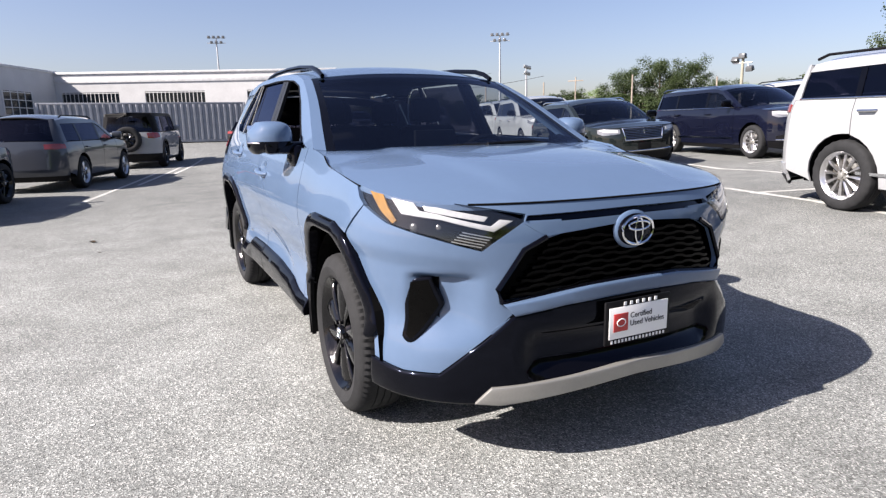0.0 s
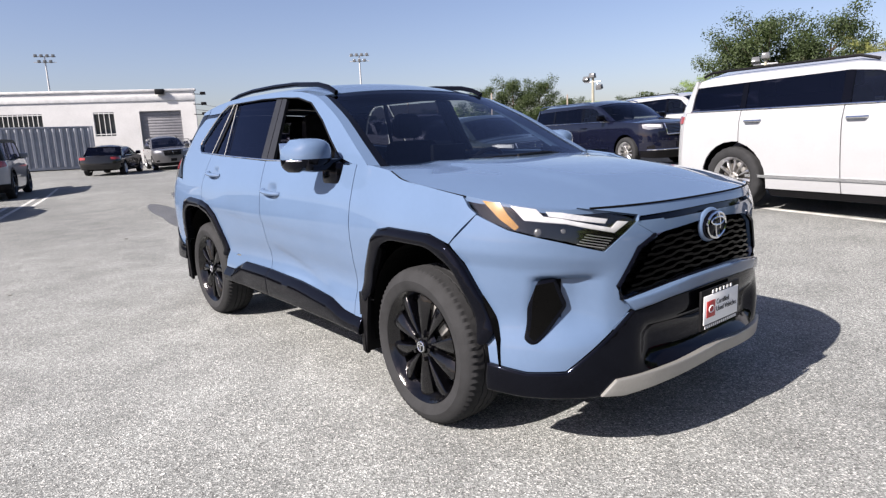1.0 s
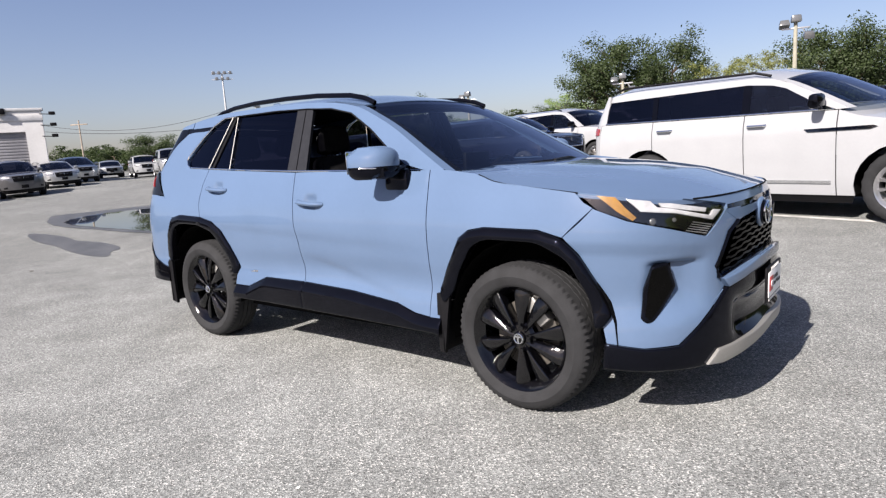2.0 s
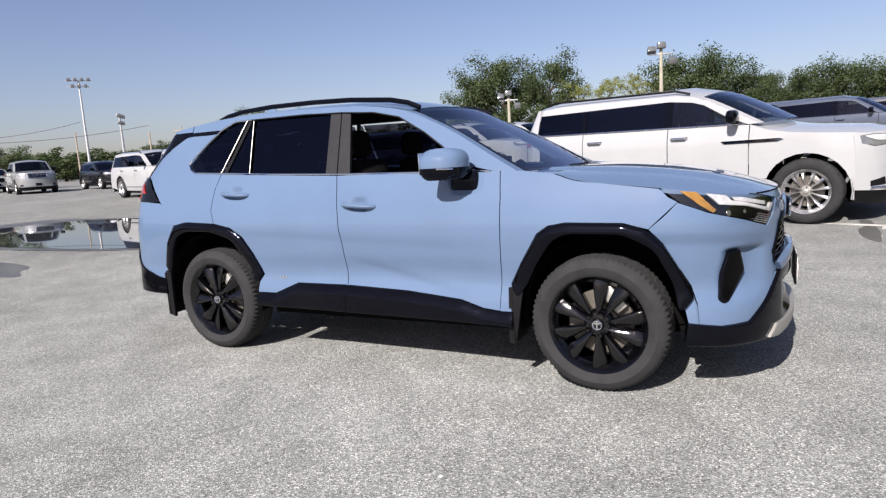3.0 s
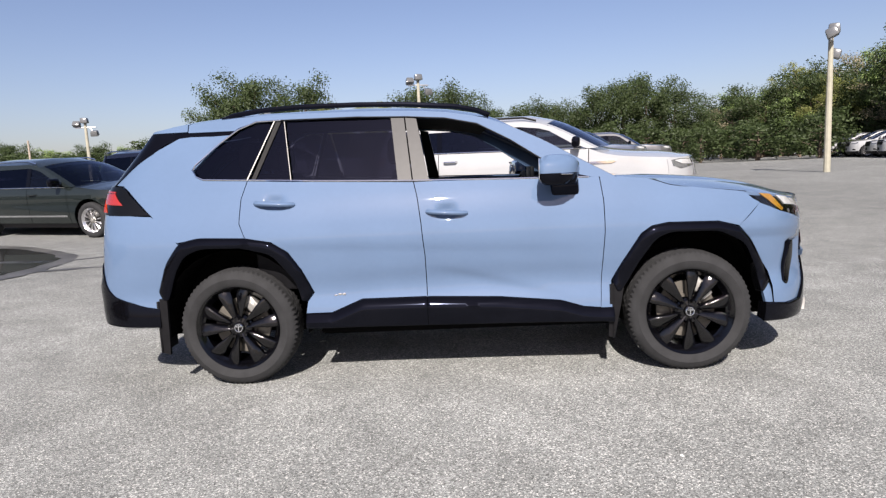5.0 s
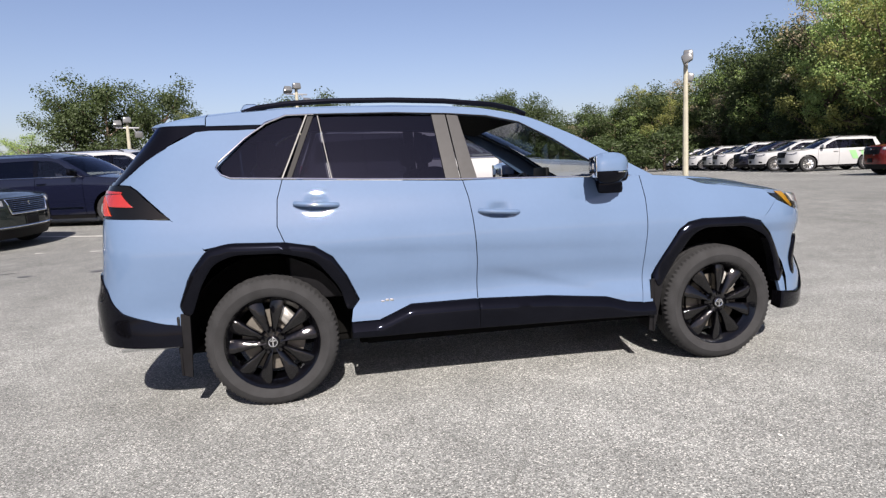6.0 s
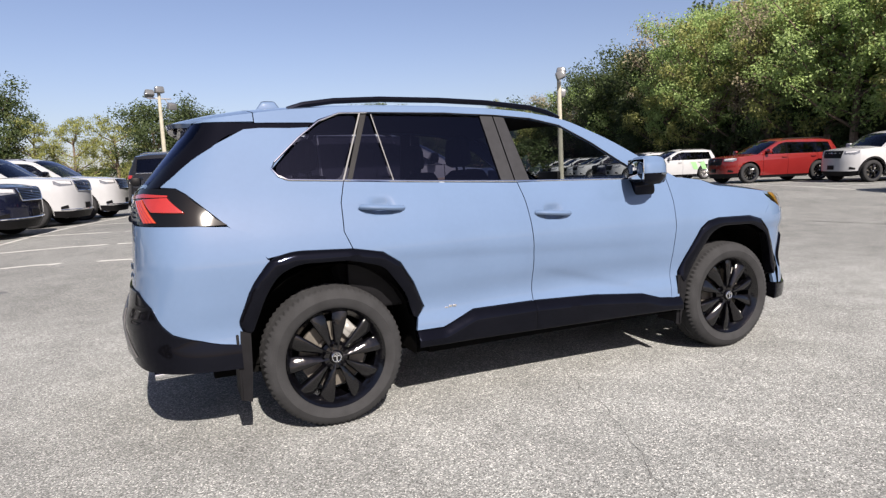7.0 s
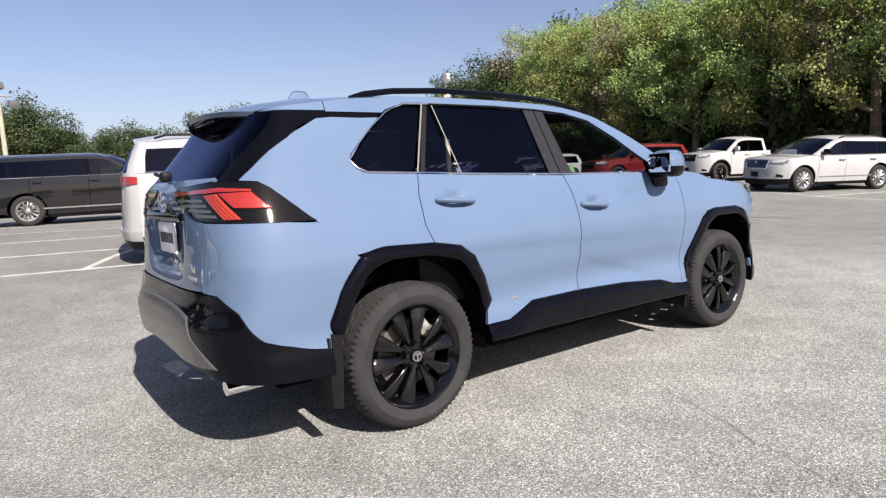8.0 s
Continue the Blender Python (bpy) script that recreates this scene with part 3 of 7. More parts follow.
    panel("window_frame", [(-1.215, 1.225), (-1.08, 1.575), (-1.05, 1.575), (-1.19, 1.225)], skin, TRIM_BLACK, CAR, 0.08, lift=-0.005)
    # bright trim round the glass
    def line(nm, pts, r=0.006, lift=0.004, mat=CHROME):
        path = []
        for (xa, za), (xb, zb) in zip(pts, pts[1:]):
            k = max(1, int(math.hypot(xb - xa, zb - za) / 0.06))
            path += [(xa + (xb - xa) * i / k, za + (zb - za) * i / k) for i in range(k)]
        path.append(pts[-1])
        part(nm, tube_bm([(x, s * (SH.side_y(x, z) + lift), z) for x, z in path], r, 6), mat, CAR, "thin bright window trim")
    line("belt_trim", [(0.74, 1.158), (0.3, 1.168), (-0.26, 1.182), (-0.8, 1.205), (-1.23, 1.228)], 0.005)
    line("vent_bar", [(-1.03, 1.565), (-0.975, 1.214)], 0.003, 0.002, SATIN)
    line("quarter_trim", [(-1.235, 1.228), (-1.50, 1.242), (-1.545, 1.262), (-1.572, 1.30), (-1.555, 1.33), (-1.42, 1.45), (-1.31, 1.53), (-1.20, 1.573), (-1.05, 1.575)], 0.0045)
    line("quarter_post_trim", [(-1.235, 1.228), (-1.09, 1.57)], 0.0045, 0.003, SATIN)
    line("upper_trim", [(-1.05, 1.574), (-0.6, 1.57), (-0.3, 1.558), (-0.07, 1.538), (0.12, 1.495), (0.31, 1.39), (0.47, 1.28), (0.62, 1.185)], 0.004, 0.001, TRIM_BLACK)
    # handles
    for hx, hz, dr in ((-0.075, 0.985, fd), (-1.065, 1.075, rd)):
        y0 = s * (SH.side_y(hx, hz) + 0.036)
        h = tube_bm([(hx + dx, y0 - s * 0.034 * (dx / 0.108) ** 4, hz + 0.010 - dx * 0.08) for dx in (-0.108, -0.098, -0.08, -0.04, 0, 0.04, 0.08, 0.098, 0.108)], 0.018, 12, 0.8)
        part("door_handle", h, BLUE, dr, "body-coloured door handle")
    # mirror
    mx, mz = 0.60, 1.185
    my = s * (SH.side_y(0.6, 1.16) + 0.005)
    bm = bmesh.new()
    bmesh.ops.create_uvsphere(bm, u_segments=24, v_segments=14, radius=1)
    for v in bm.verts:
        c = v.co
        k = Vector((math.copysign(abs(c.x) ** 0.75, c.x), math.copysign(abs(c.y) ** 0.62, c.y), math.copysign(abs(c.z) ** 0.66, c.z)))
        v.co = Vector((mx - 0.06 + k.x * (0.125 if k.x > 0 else 0.085) - max(0, k.y * s) * 0.05, my + s * (0.128 + k.y * s * 0.108), mz + 0.025 + k.z * 0.082 - (0.014 if k.y * s > 0.6 else 0)))
    cut = bm.copy()
    bmesh.ops.bisect_plane(bm, geom=bm.verts[:] + bm.edges[:] + bm.faces[:], plane_co=(0, 0, mz + 0.005), plane_no=(0, 0, -1), clear_outer=True)
    bmesh.ops.bisect_plane(cut, geom=cut.verts[:] + cut.edges[:] + cut.faces[:], plane_co=(0, 0, mz + 0.004), plane_no=(0, 0, 1), clear_outer=True)
    mir = part("mirror", bm, BLUE, CAR, "body-coloured door mirror with a black base")
    part("mirror_base", cut, GLOSS_BLACK, mir)
    part("mirror_glass", box_bm(0.004, 0.18, 0.115, (mx - 0.148, my + s * 0.132, mz - 0.028), 0.0015, turn=(0, 0, s * 12)), MIRROR, mir)
    part("turn_signal", tube_bm([(mx + 0.042, my + s * 0.10, mz + 0.0), (mx + 0.036, my + s * 0.155, mz - 0.002), (mx + 0.008, my + s * 0.212, mz - 0.002), (mx - 0.055, my + s * 0.242, mz)], 0.0045, 8), CHROME, mir)
    part("mirror_arm", join_bm(box_bm(0.13, 0.19, 0.065, (mx - 0.02, my + s * 0.075, 1.125), 0.025, 1.15), box_bm(0.17, 0.075, 0.12, (mx + 0.0, my + s * 0.012, 1.055), 0.028, 0.9)), GLOSS_BLACK, mir)
    # hood to fender sail and roof rail
    part("roof_rail", tube_bm([(x, s * (SH.wide(x, 1.6) - 0.075), z) for x, z in ((0.20, 1.55), (0.12, 1.585), (0.0, 1.612), (-0.3, 1.640), (-0.6, 1.652), (-0.95, 1.655), (-1.2, 1.645), (-1.36, 1.625), (-1.44, 1.60))], 0.013, 8, 1.2), GLOSS_BLACK, CAR, "black roof rail")
    # mud flaps and wheel houses
    for cx, back in ((1.345, 0.86), (-1.345, -1.80)):
        flap = [(back - 0.02, 0.54), (back + 0.06, 0.54), (back + 0.03, 0.36), (back + 0.005, 0.225), (back - 0.03, 0.235)]
        if cx < 0:
            flap = [(back + 0.015, 0.56), (back + 0.06, 0.55), (back + 0.055, 0.36), (back + 0.045, 0.22), (back - 0.005, 0.235), (back + 0.005, 0.42)]
        fl = panel("mud_flap", flap, lambda x, z, s=s: Vector((x, s * (0.90 - (0.0 if z > 0.4 else (0.4 - z) * 0.05)), z)), TRIM_BLACK, CAR, 0.05, thick=0.02, label="black plastic mud flap")
        part("mud_flap_inner", box_bm(0.012, 0.20, 0.31, (back + 0.0, s * 0.80, 0.235), 0.004, 1.0), TRIM_BLACK, CAR)
        arcpts = [(cx + 0.43 * math.cos(radians(a)), 0.40 + 0.43 * math.sin(radians(a))) for a in range(-12, 193, 12)]
        loft("wheel_house", [[(x, s * 0.52, z), (x, s * 0.875, z)] for x, z in arcpts], DARK, CAR, smooth=0, up=False)
    wheel(CAR, 1.301, s * 0.785, 0.361, 0.706, 0.485, 0.225, 10, True, 0 if s < 0 else 180, -2, steer=-1.5)
    wheel(CAR, -1.342, s * 0.770, 0.361, 0.706, 0.485, 0.225, 10, True, 0 if s < 0 else 180, 24)
    # hybrid badge as a raised bar
    bx = -0.72
    part("badge", join_bm(*[box_bm(0.021, 0.005, 0.009 + 0.005 * (k > 0), (bx - 0.024 + k * 0.024, s * (SH.side_y(bx, 0.535) - 0.004), 0.535 + 0.002 * (k > 0)), 0.002) for k in range(3)]), CHROME, CAR, "small chrome badge")

# ---- hood ----
HE = curve([(-x, z) for x, z in [(2.11, 0.985)] + HOOD_E[::-1]])
HC = curve([(0.93, 1.14), (1.2, 1.135), (1.5, 1.112), (1.75, 1.075), (1.95, 1.03), (2.06, 1.0), (2.11, 0.985)])
rows = []
for i in range(46):
    x = 0.955 + (2.109 - 0.955) * (i / 45) ** 0.8
    zE, zC = HE(-x), HC(x)
    yE = SH.side_y(x, zE) - 0.004
    row = []
    for j in range(-24, 25):
        u = j / 24
        y = yE * math.copysign(abs(u) ** 0.9, u)
        z = zE + (zC - zE) * (1 - abs(u) ** 2.6)
        dome = 0.012 / (1 + math.exp((abs(y) - (0.50 - 0.10 * (x - 1))) / 0.018)) * min(1, max(0, (2.05 - x) / 0.25))
        row.append((x - 0.10 * u * u * max(0, 1 - (x - 0.955) / 0.3), y, z + dome))
    rows.append(row)
loft("hood", rows, BLUE, CAR, thick=0.02)
for s in (-1, 1):
    part("shut_line", tube_bm([(x, s * (SH.side_y(x, HE(-x)) - 0.0005), HE(-x) - 0.002) for x in [1.10 + 0.03 * k for k in range(18)]], 0.0035, 5), DARK, CAR)
part("shut_line", tube_bm([SH.front(SH.fa(y, 0.986), 0.986) + Vector((0.001, 0, 0)) for y in [-0.62 + 0.04 * k for k in range(32)]], 0.004, 5), DARK, CAR)

# ---- windshield and roof ----
ROOF_C = curve([(-2.05, 1.56), (-1.66, 1.635), (-1.1, 1.662), (-0.6, 1.665), (-0.1, 1.638), (0.14, 1.596), (0.22, 1.575), (0.40, 1.48), (0.7, 1.315), (1.06, 1.115)])


def top_row(xe, xc, a, b, n, ze=None, drop=0.0):
    """A row across the roof or glass from edge share a to b, between the edge at xe and the middle at xc."""
    ze = ROOF_E(xe) if ze is None else ze
    ye, zc = SH.side_y(xe, ze), ROOF_C(xc)
    out = []
    for j in range(n + 1):
        u = a + (b - a) * j / n
        k = 1 - abs(u) ** 2.3
        out.append((xe + (xc - xe) * k, ye * u, ze + (zc - ze) * k - drop))
    return out


glass_rows = [(0.89, 1.07), (0.72, 0.875), (0.52, 0.64), (0.33, 0.43), (0.16, 0.23)]
wr = []
for (ea, ca), (eb, cb) in zip(glass_rows, glass_rows[1:]):
    wr += [(ea + (eb - ea) * k / 4, ca + (cb - ca) * k / 4) for k in range(4)]
wr.append(glass_rows[-1])
loft("windshield", [top_row(e, c, -0.905, 0.905, 24, drop=0.004) for e, c in wr], WINDSHIELD, CAR, "clear windshield", 0, 0)
for s in (-1, 1):
    loft("windshield_pillar", [top_row(e, c, s * 0.935, s * 1.0, 4) for e, c in wr], BLUE, CAR, "body-coloured windshield pillar", 0.015)
    loft("windshield_edge", [top_row(e, c, s * 0.885, s * 0.94, 3, drop=0.003) for e, c in wr], GLOSS_BLACK, CAR)
loft("windshield_header", [top_row(e, c, -0.8, 0.8, 16, drop=0.006) for e, c in ((0.20, 0.27), (0.16, 0.23))], TRIM_BLACK, CAR)
loft("cowl", [top_row(e, c, -0.9, 0.9, 16, ze=1.14, drop=d) for e, c, d in ((1.0, 1.14, 0.035), (0.90, 1.08, 0.012), (0.84, 1.0, 0.004))], TRIM_BLACK, CAR, "black plastic cowl under the windshield")
roof_rows = [(0.158, 0.228), (0.05, 0.10), (-0.07, -0.05), (-0.3, -0.3), (-0.6, -0.6), (-0.9, -0.9), (-1.2, -1.2), (-1.45, -1.47), (-1.615, -1.65)]
loft("roof", [top_row(e, c, -1, 1, 32) for e, c in roof_rows], BLUE, CAR, thick=0.015)
part("roof_fin", box_bm(0.16, 0.03, 0.06, (-1.45, 0, 1.655), 0.012, 0.45), BLUE, CAR, "body-coloured aerial fin")
# spoiler
sp_top = [(-1.622, -1.66), (-1.74, -1.82), (-1.86, -1.98), (-1.90, -2.02)]
sp = loft("spoiler", [top_row(e, c, -0.99, 0.99, 24) for e, c in sp_top] + [[(x + 0.01, y, z - 0.022) for x, y, z in top_row(-1.90, -2.02, -0.97, 0.97, 24)]], BLUE, CAR, "body-coloured roof spoiler over the rear window", 0.0)
loft("spoiler_underside", [[(x + 0.012, y, z - 0.024) for x, y, z in top_row(-1.90, -2.02, -0.97, 0.97, 24)], [(x + 0.03, y * 0.93, z - 0.075) for x, y, z in top_row(-1.80, -1.86, -0.97, 0.97, 24)], [(x + 0.06, y * 0.9, z - 0.14) for x, y, z in top_row(-1.80, -1.84, -0.97, 0.97, 24)]], GLOSS_BLACK, sp, up=False)
for s in (-1, 1):
    panel("spoiler_side", [(-1.625, 1.532), (-1.625, 1.574), (-1.75, 1.558), (-1.86, 1.542), (-1.895, 1.532)], SH.side(s), BLUE, sp, 0.05, lift=0.002, thick=0.015)
part("brake_light", box_bm(0.02, 0.34, 0.014, (-1.97, 0, 1.525), 0.004), SMOKE_LENS, sp)

# ---- front ----
fa, fx = SH.fa, SH.fx


def both(poly_y):
    """(y, z) on the front, y given to the right, as skin coordinates."""
    return [(fa(y, z), z) for y, z in poly_y]


def mirrored(poly):
    return poly + [(-a, z) for a, z in poly[::-1]]


FST = 0.9


def scoop(p):
    """Hollow between the corner vent and the grille, under an overhanging brow."""
    def rise(q):
        return (lambda k: k * k * (3 - 2 * k))(min(1, max(0, q)))
    y, z = abs(p.y), p.z
    crease = 0.790 + 0.12 * (y - 0.555)
    facet = -0.24 * min(0.055, max(0, crease - z)) * rise((y - 0.53) / 0.12) * rise((z - 0.40) / 0.2)
    hollow = -0.030 * rise((0.744 - z) / 0.014) * rise((z - 0.43) / 0.24) * rise((y - 0.58) / 0.12) * rise((0.822 - y) / 0.05)
    return facet + hollow


for s in (-1, 1):
    wing = [(fx(1.715, 0.466), 0.466), (fx(1.700, 0.52), 0.52), (fx(1.7, 0.64), 0.64), (fx(1.62, 0.78), 0.78), (fx(1.555, 0.852), 0.852), (fx(1.68, 0.97), 0.97), (fx(1.8118, 0.9171), 0.9171)] + both([(-0.7401, 0.8733), (-0.5955, 0.8275), (-0.4452, 0.9278), (-0.3096, 0.9267), (-0.3154, 0.8771), (-0.3729, 0.8628), (-0.4565, 0.8241), (-0.5446, 0.6869), (-0.5293, 0.6472), (-0.4882, 0.612), (-0.5902, 0.5195), (-0.731, 0.3878)]) + [(fx(1.8722, 0.3811), 0.3811), (fx(1.73, 0.4), 0.4)]
    # opening of the corner vent, cut as a bay in the outline
    def brow(p):
        d = scoop(p)
        d += 0.012 * math.exp(-((p.z - 0.50) / 0.07) ** 2) * math.exp(-((abs(p.y) - 0.66) / 0.12) ** 2)
        return d - 0.006 + (dents(p) if abs(p.y) > 0.7 else 0.0)
    if s > 0:
        wing = [(-a, z) for a, z in wing]
    panel("front_bumper_wing", wing, SH.front, BLUE, CAR, 0.013, stretch=FST, dent=brow, label="body-coloured bumper corner")
    # corner vent
    vent = [(fx(vx, vz), vz) for vx, vz in ((1.8983, 0.7125), (1.9496, 0.723), (1.9706, 0.6292), (1.8950, 0.504), (1.8875, 0.5003), (1.8720, 0.5166), (1.8821, 0.6271))]
    rim = [(fx(vx, vz), vz) for vx, vz in ((1.9040, 0.7232), (1.9575, 0.7348), (1.9835, 0.6292), (1.9013, 0.4894), (1.8801, 0.4848), (1.8554, 0.5052), (1.8662, 0.6257))]
    fl = (lambda q: q) if s < 0 else (lambda q: [(-a, z) for a, z in q])
    v = panel("corner_vent", fl(rounded(rim, 0.012, 2)), SH.front, GLOSS_BLACK, CAR, 0.02, stretch=FST, lift=0.002, thick=0.03, label="black bumper corner vent", roll=0.009, dent=lambda p: -0.24 * max(0, 0.832 - abs(p.y)))
    panel("vent_insert", fl(vent), SH.front, GRILLE_BLACK, v, 0.02, stretch=FST, lift=0.0032, thick=0.002, dent=lambda p: -0.24 * max(0, 0.832 - abs(p.y)))
    # headlight
    hl = [(fx(1.615, 1.032), 1.032), (fx(1.72, 1.02), 1.02), (fx(1.8517, 1.0029), 1.0029)] + both([(-0.6591, 0.9863), (-0.5477, 0.9651), (-0.4452, 0.9308), (-0.5902, 0.8304), (-0.7204, 0.8753)]) + [(fx(1.8118, 0.9221), 0.9221), (fx(1.7, 0.965), 0.965)]
    H = panel("headlight", fl(hl), SH.front, SMOKE_LENS, CAR, 0.03, stretch=FST, lift=-0.014, thick=0.05, label="slim headlight with amber marker and white light bar")
    amber = [(fx(ax, az), az) for ax, az in ((1.690, 1.0245), (1.762, 1.0165), (1.800, 0.975), (1.846, 0.930), (1.834, 0.918), (1.775, 0.957))]
    panel("side_marker", fl(amber), SH.front, AMBER, H, 0.03, stretch=FST, lift=-0.006, thick=0.008, label="amber side marker")
    white = [(fx(1.80, 1.008), 1.008)] + both([(-0.770, 0.994), (-0.761, 0.967), (-0.713, 0.956), (-0.562, 0.914), (-0.530, 0.936), (-0.486, 0.930), (-0.554, 0.894), (-0.707, 0.937)]) + [(fx(1.858, 0.953), 0.953)]
    panel("light_bar", fl(white), SH.front, WHITE_LENS, H, 0.025, stretch=FST, lift=-0.004, thick=0.008, label="white daytime light bar", roll=0.004)
    inner = both([(-0.750, 0.984), (-0.709, 0.979), (-0.565, 0.946), (-0.580, 0.930), (-0.747, 0.966)])
    panel("light_guide", fl(inner), SH.front, WHITE_LENS, H, 0.025, stretch=FST, lift=-0.006, thick=0.006, roll=0.003)
    for k in range(5):
        z = 0.876 - k * 0.0082
        panel("reflector_fin", fl(both([(-0.652 - k * 0.0085, z + 0.0215), (-0.562 - k * 0.0085, z), (-0.562 - k * 0.0085, z - 0.0035), (-0.652 - k * 0.0085, z + 0.018)])), SH.front, RIM_SILVER, H, 0.05, stretch=FST, lift=-0.007, thick=0.004)
    for py in (0.775, 0.71):
        bm = bmesh.new()
        bmesh.ops.create_uvsphere(bm, u_segments=14, v_segments=8, radius=0.022)
        p = SH.front(fa(-py if s < 0 else py, 0.905), 0.905)
        bmesh.ops.transform(bm, matrix=Matrix.Translation(p + Vector((-0.035, -s * 0.012, 0))), verts=bm.verts)
        part("projector", bm, SATIN_DARK, H)
    panel("lens", fl(hl), SH.front, CLEAR, H, 0.03, stretch=FST, lift=0.002, thick=0.0, label="clear headlight lens").visible_shadow = False

towing = both([(-0.573, 0.545), (-0.493, 0.598), (-0.475, 0.588), (-0.570, 0.528)])
panel("tow_cover", towing, SH.front, BLUE, CAR, 0.03, stretch=FST, lift=-0.003, thick=0.01, dent=dents)

# nose band between hood, headlights and grille
band = both([(-0.4452, 0.9278), (-0.4398, 0.9505), (-0.5477, 0.971), (-0.6587, 0.9912), (-0.465, 0.9873), (-0.2047, 0.9846), (0.0, 0.984)])
panel("nose_panel", mirrored(band + both([(0.0, 0.955)])[:0]) [:len(band)] + [(-a, z) for a, z in band[::-1][1:]] + [(fa(0.4452, 0.9476), 0.945), (0.0, 0.95), (fa(-0.4345, 0.9475), 0.945)], SH.front, BLUE, CAR, 0.03, stretch=FST)
slot = both([(-0.4501, 0.9486), (0.0, 0.951), (0.4501, 0.9486), (0.4505, 0.9209), (0.0, 0.925), (-0.4505, 0.9209)])
panel("nose_slot", slot, SH.front, GLOSS_BLACK, CAR, 0.03, stretch=FST, lift=-0.02, thick=0.02, label="glossy black strip under the hood edge")
brow_band = both([(-0.4505, 0.919), (0.0, 0.923), (0.4505, 0.919), (0.3729, 0.8707), (0.31, 0.878), (0.1012, 0.8922), (0.0, 0.895), (-0.1012, 0.8922), (-0.31, 0.878), (-0.3729, 0.8707)])
panel("grille_brow", brow_band, SH.front, BLUE, CAR, 0.03, stretch=FST, lift=-0.004)
# grille
grille_out = both([(-0.3729, 0.8647), (-0.31, 0.872), (0.0, 0.888), (0.31, 0.872), (0.3729, 0.8647), (0.4565, 0.8241), (0.5417, 0.6918), (0.5294, 0.6521), (0.5088, 0.6449), (0.2055, 0.6866), (0.0, 0.69), (-0.2055, 0.6866), (-0.5088, 0.6449), (-0.5294, 0.6521), (-0.5417, 0.6918), (-0.4565, 0.8241)])
grille = panel("grille", grille_out, SH.front, DARK, CAR, 0.03, stretch=FST, lift=-0.05, thick=0.0, label="black honeycomb grille with an oval chrome emblem")
for i in range(8):
    z = 0.690 + i * 0.0235
    half = 0.50 - max(0, (z - 0.69) / 0.17) * 0.14
    mid = z + 0.012
    verts = []
    n = int(half / 0.020)
    bm = bmesh.new()
    prev = None
    for j in range(-n, n + 1):
        y = j * half / n
        zz = min(0.878, max(z if abs(y) < 0.22 else z - (abs(y) - 0.22) * 0.10, 0.645)) + (0.003 if (j + 3 * (i % 2)) % 6 < 3 else -0.003)
        p = SH.front(fa(y, zz), zz) + Vector((-0.022, 0, 0))
        ring = [bm.verts.new(p + Vector(o)) for o in ((0.006, 0, 0.005), (0.006, 0, -0.005), (-0.03, 0, -0.006), (-0.03, 0, 0.006))]
        if prev:
            for k in range(4):
                bm.faces.new((prev[k], prev[(k + 1) % 4], ring[(k + 1) % 4], ring[k]))
        prev = ring
    bmesh.ops.recalc_face_normals(bm, faces=bm.faces)
    part("grille_bar", bm, GRILLE_BLACK, grille, smooth=0)
frame_pts = [(-0.3729, 0.8687), (-0.4566, 0.8281), (-0.5466, 0.6918), (-0.5346, 0.6473), (-0.5088, 0.639), (-0.2055, 0.6816), (0.0, 0.685)]
frame_pts = frame_pts + [(-y, z) for y, z in frame_pts[::-1][1:]]
part("grille_frame", tube_bm([SH.front(fa(y, z), z) + Vector((-0.004, 0, 0)) for y, z in frame_pts], 0.010, 6), GLOSS_BLACK, grille)
# emblem: an oval ring with plain inner rings
ec = SH.front(0.0, 0.865) + Vector((0.006, 0, 0))
bm = bmesh.new()
bmesh.ops.create_uvsphere(bm, u_segments=28, v_segments=12, radius=1)
for v in bm.verts:
    v.co = Vector((v.co.x * 0.022, v.co.y * 0.092, v.co.z * 0.072)) + ec - Vector((0.018, 0, 0.0))
part("emblem_housing", bm, BLUE, grille)
bm = bmesh.new()
bmesh.ops.create_uvsphere(bm, u_segments=28, v_segments=12, radius=1)
for v in bm.verts:
    v.co = Vector((v.co.x * 0.022, v.co.y * 0.080, v.co.z * 0.060)) + ec - Vector((0.006, 0, 0))
part("emblem_disc", bm, GLOSS_BLACK, grille)


def oval(cy, cz, ry, rz, r, x):
    return tube_bm([(ec.x + x - 0.1 * ((cy + ry * math.cos(a)) ** 2 + (cz + rz * math.sin(a)) ** 2), cy + ry * math.cos(a), ec.z + cz + rz * math.sin(a)) for a in [k * math.tau / 28 for k in range(29)]], r, 6)


part("emblem", join_bm(oval(0, 0, 0.074, 0.052, 0.0055, 0.012), oval(0, 0.018, 0.05, 0.016, 0.004, 0.017), oval(0, 0.0, 0.018, 0.046, 0.004, 0.017)), CHROME, grille, "chrome oval emblem")
# blue lip under the grille, black lower bumper
lip = both([(-0.5317, 0.6414), (-0.4935, 0.5992), (-0.3106, 0.6256), (-0.1535, 0.6331), (0.0, 0.636), (0.1535, 0.6331), (0.3106, 0.6256), (0.4935, 0.5992), (0.5317, 0.6414), (0.4154, 0.6573), (0.2055, 0.6836), (0.0, 0.687), (-0.2055, 0.6836), (-0.4154, 0.6573)])
panel("bumper_lip", lip, SH.front, BLUE, CAR, 0.025, stretch=FST, lift=0.022, thick=0.06, roll=0.010)
low_top = [(-0.731, 0.3849), (-0.5902, 0.5155), (-0.4935, 0.6012), (-0.3106, 0.6276), (0.0, 0.638)]
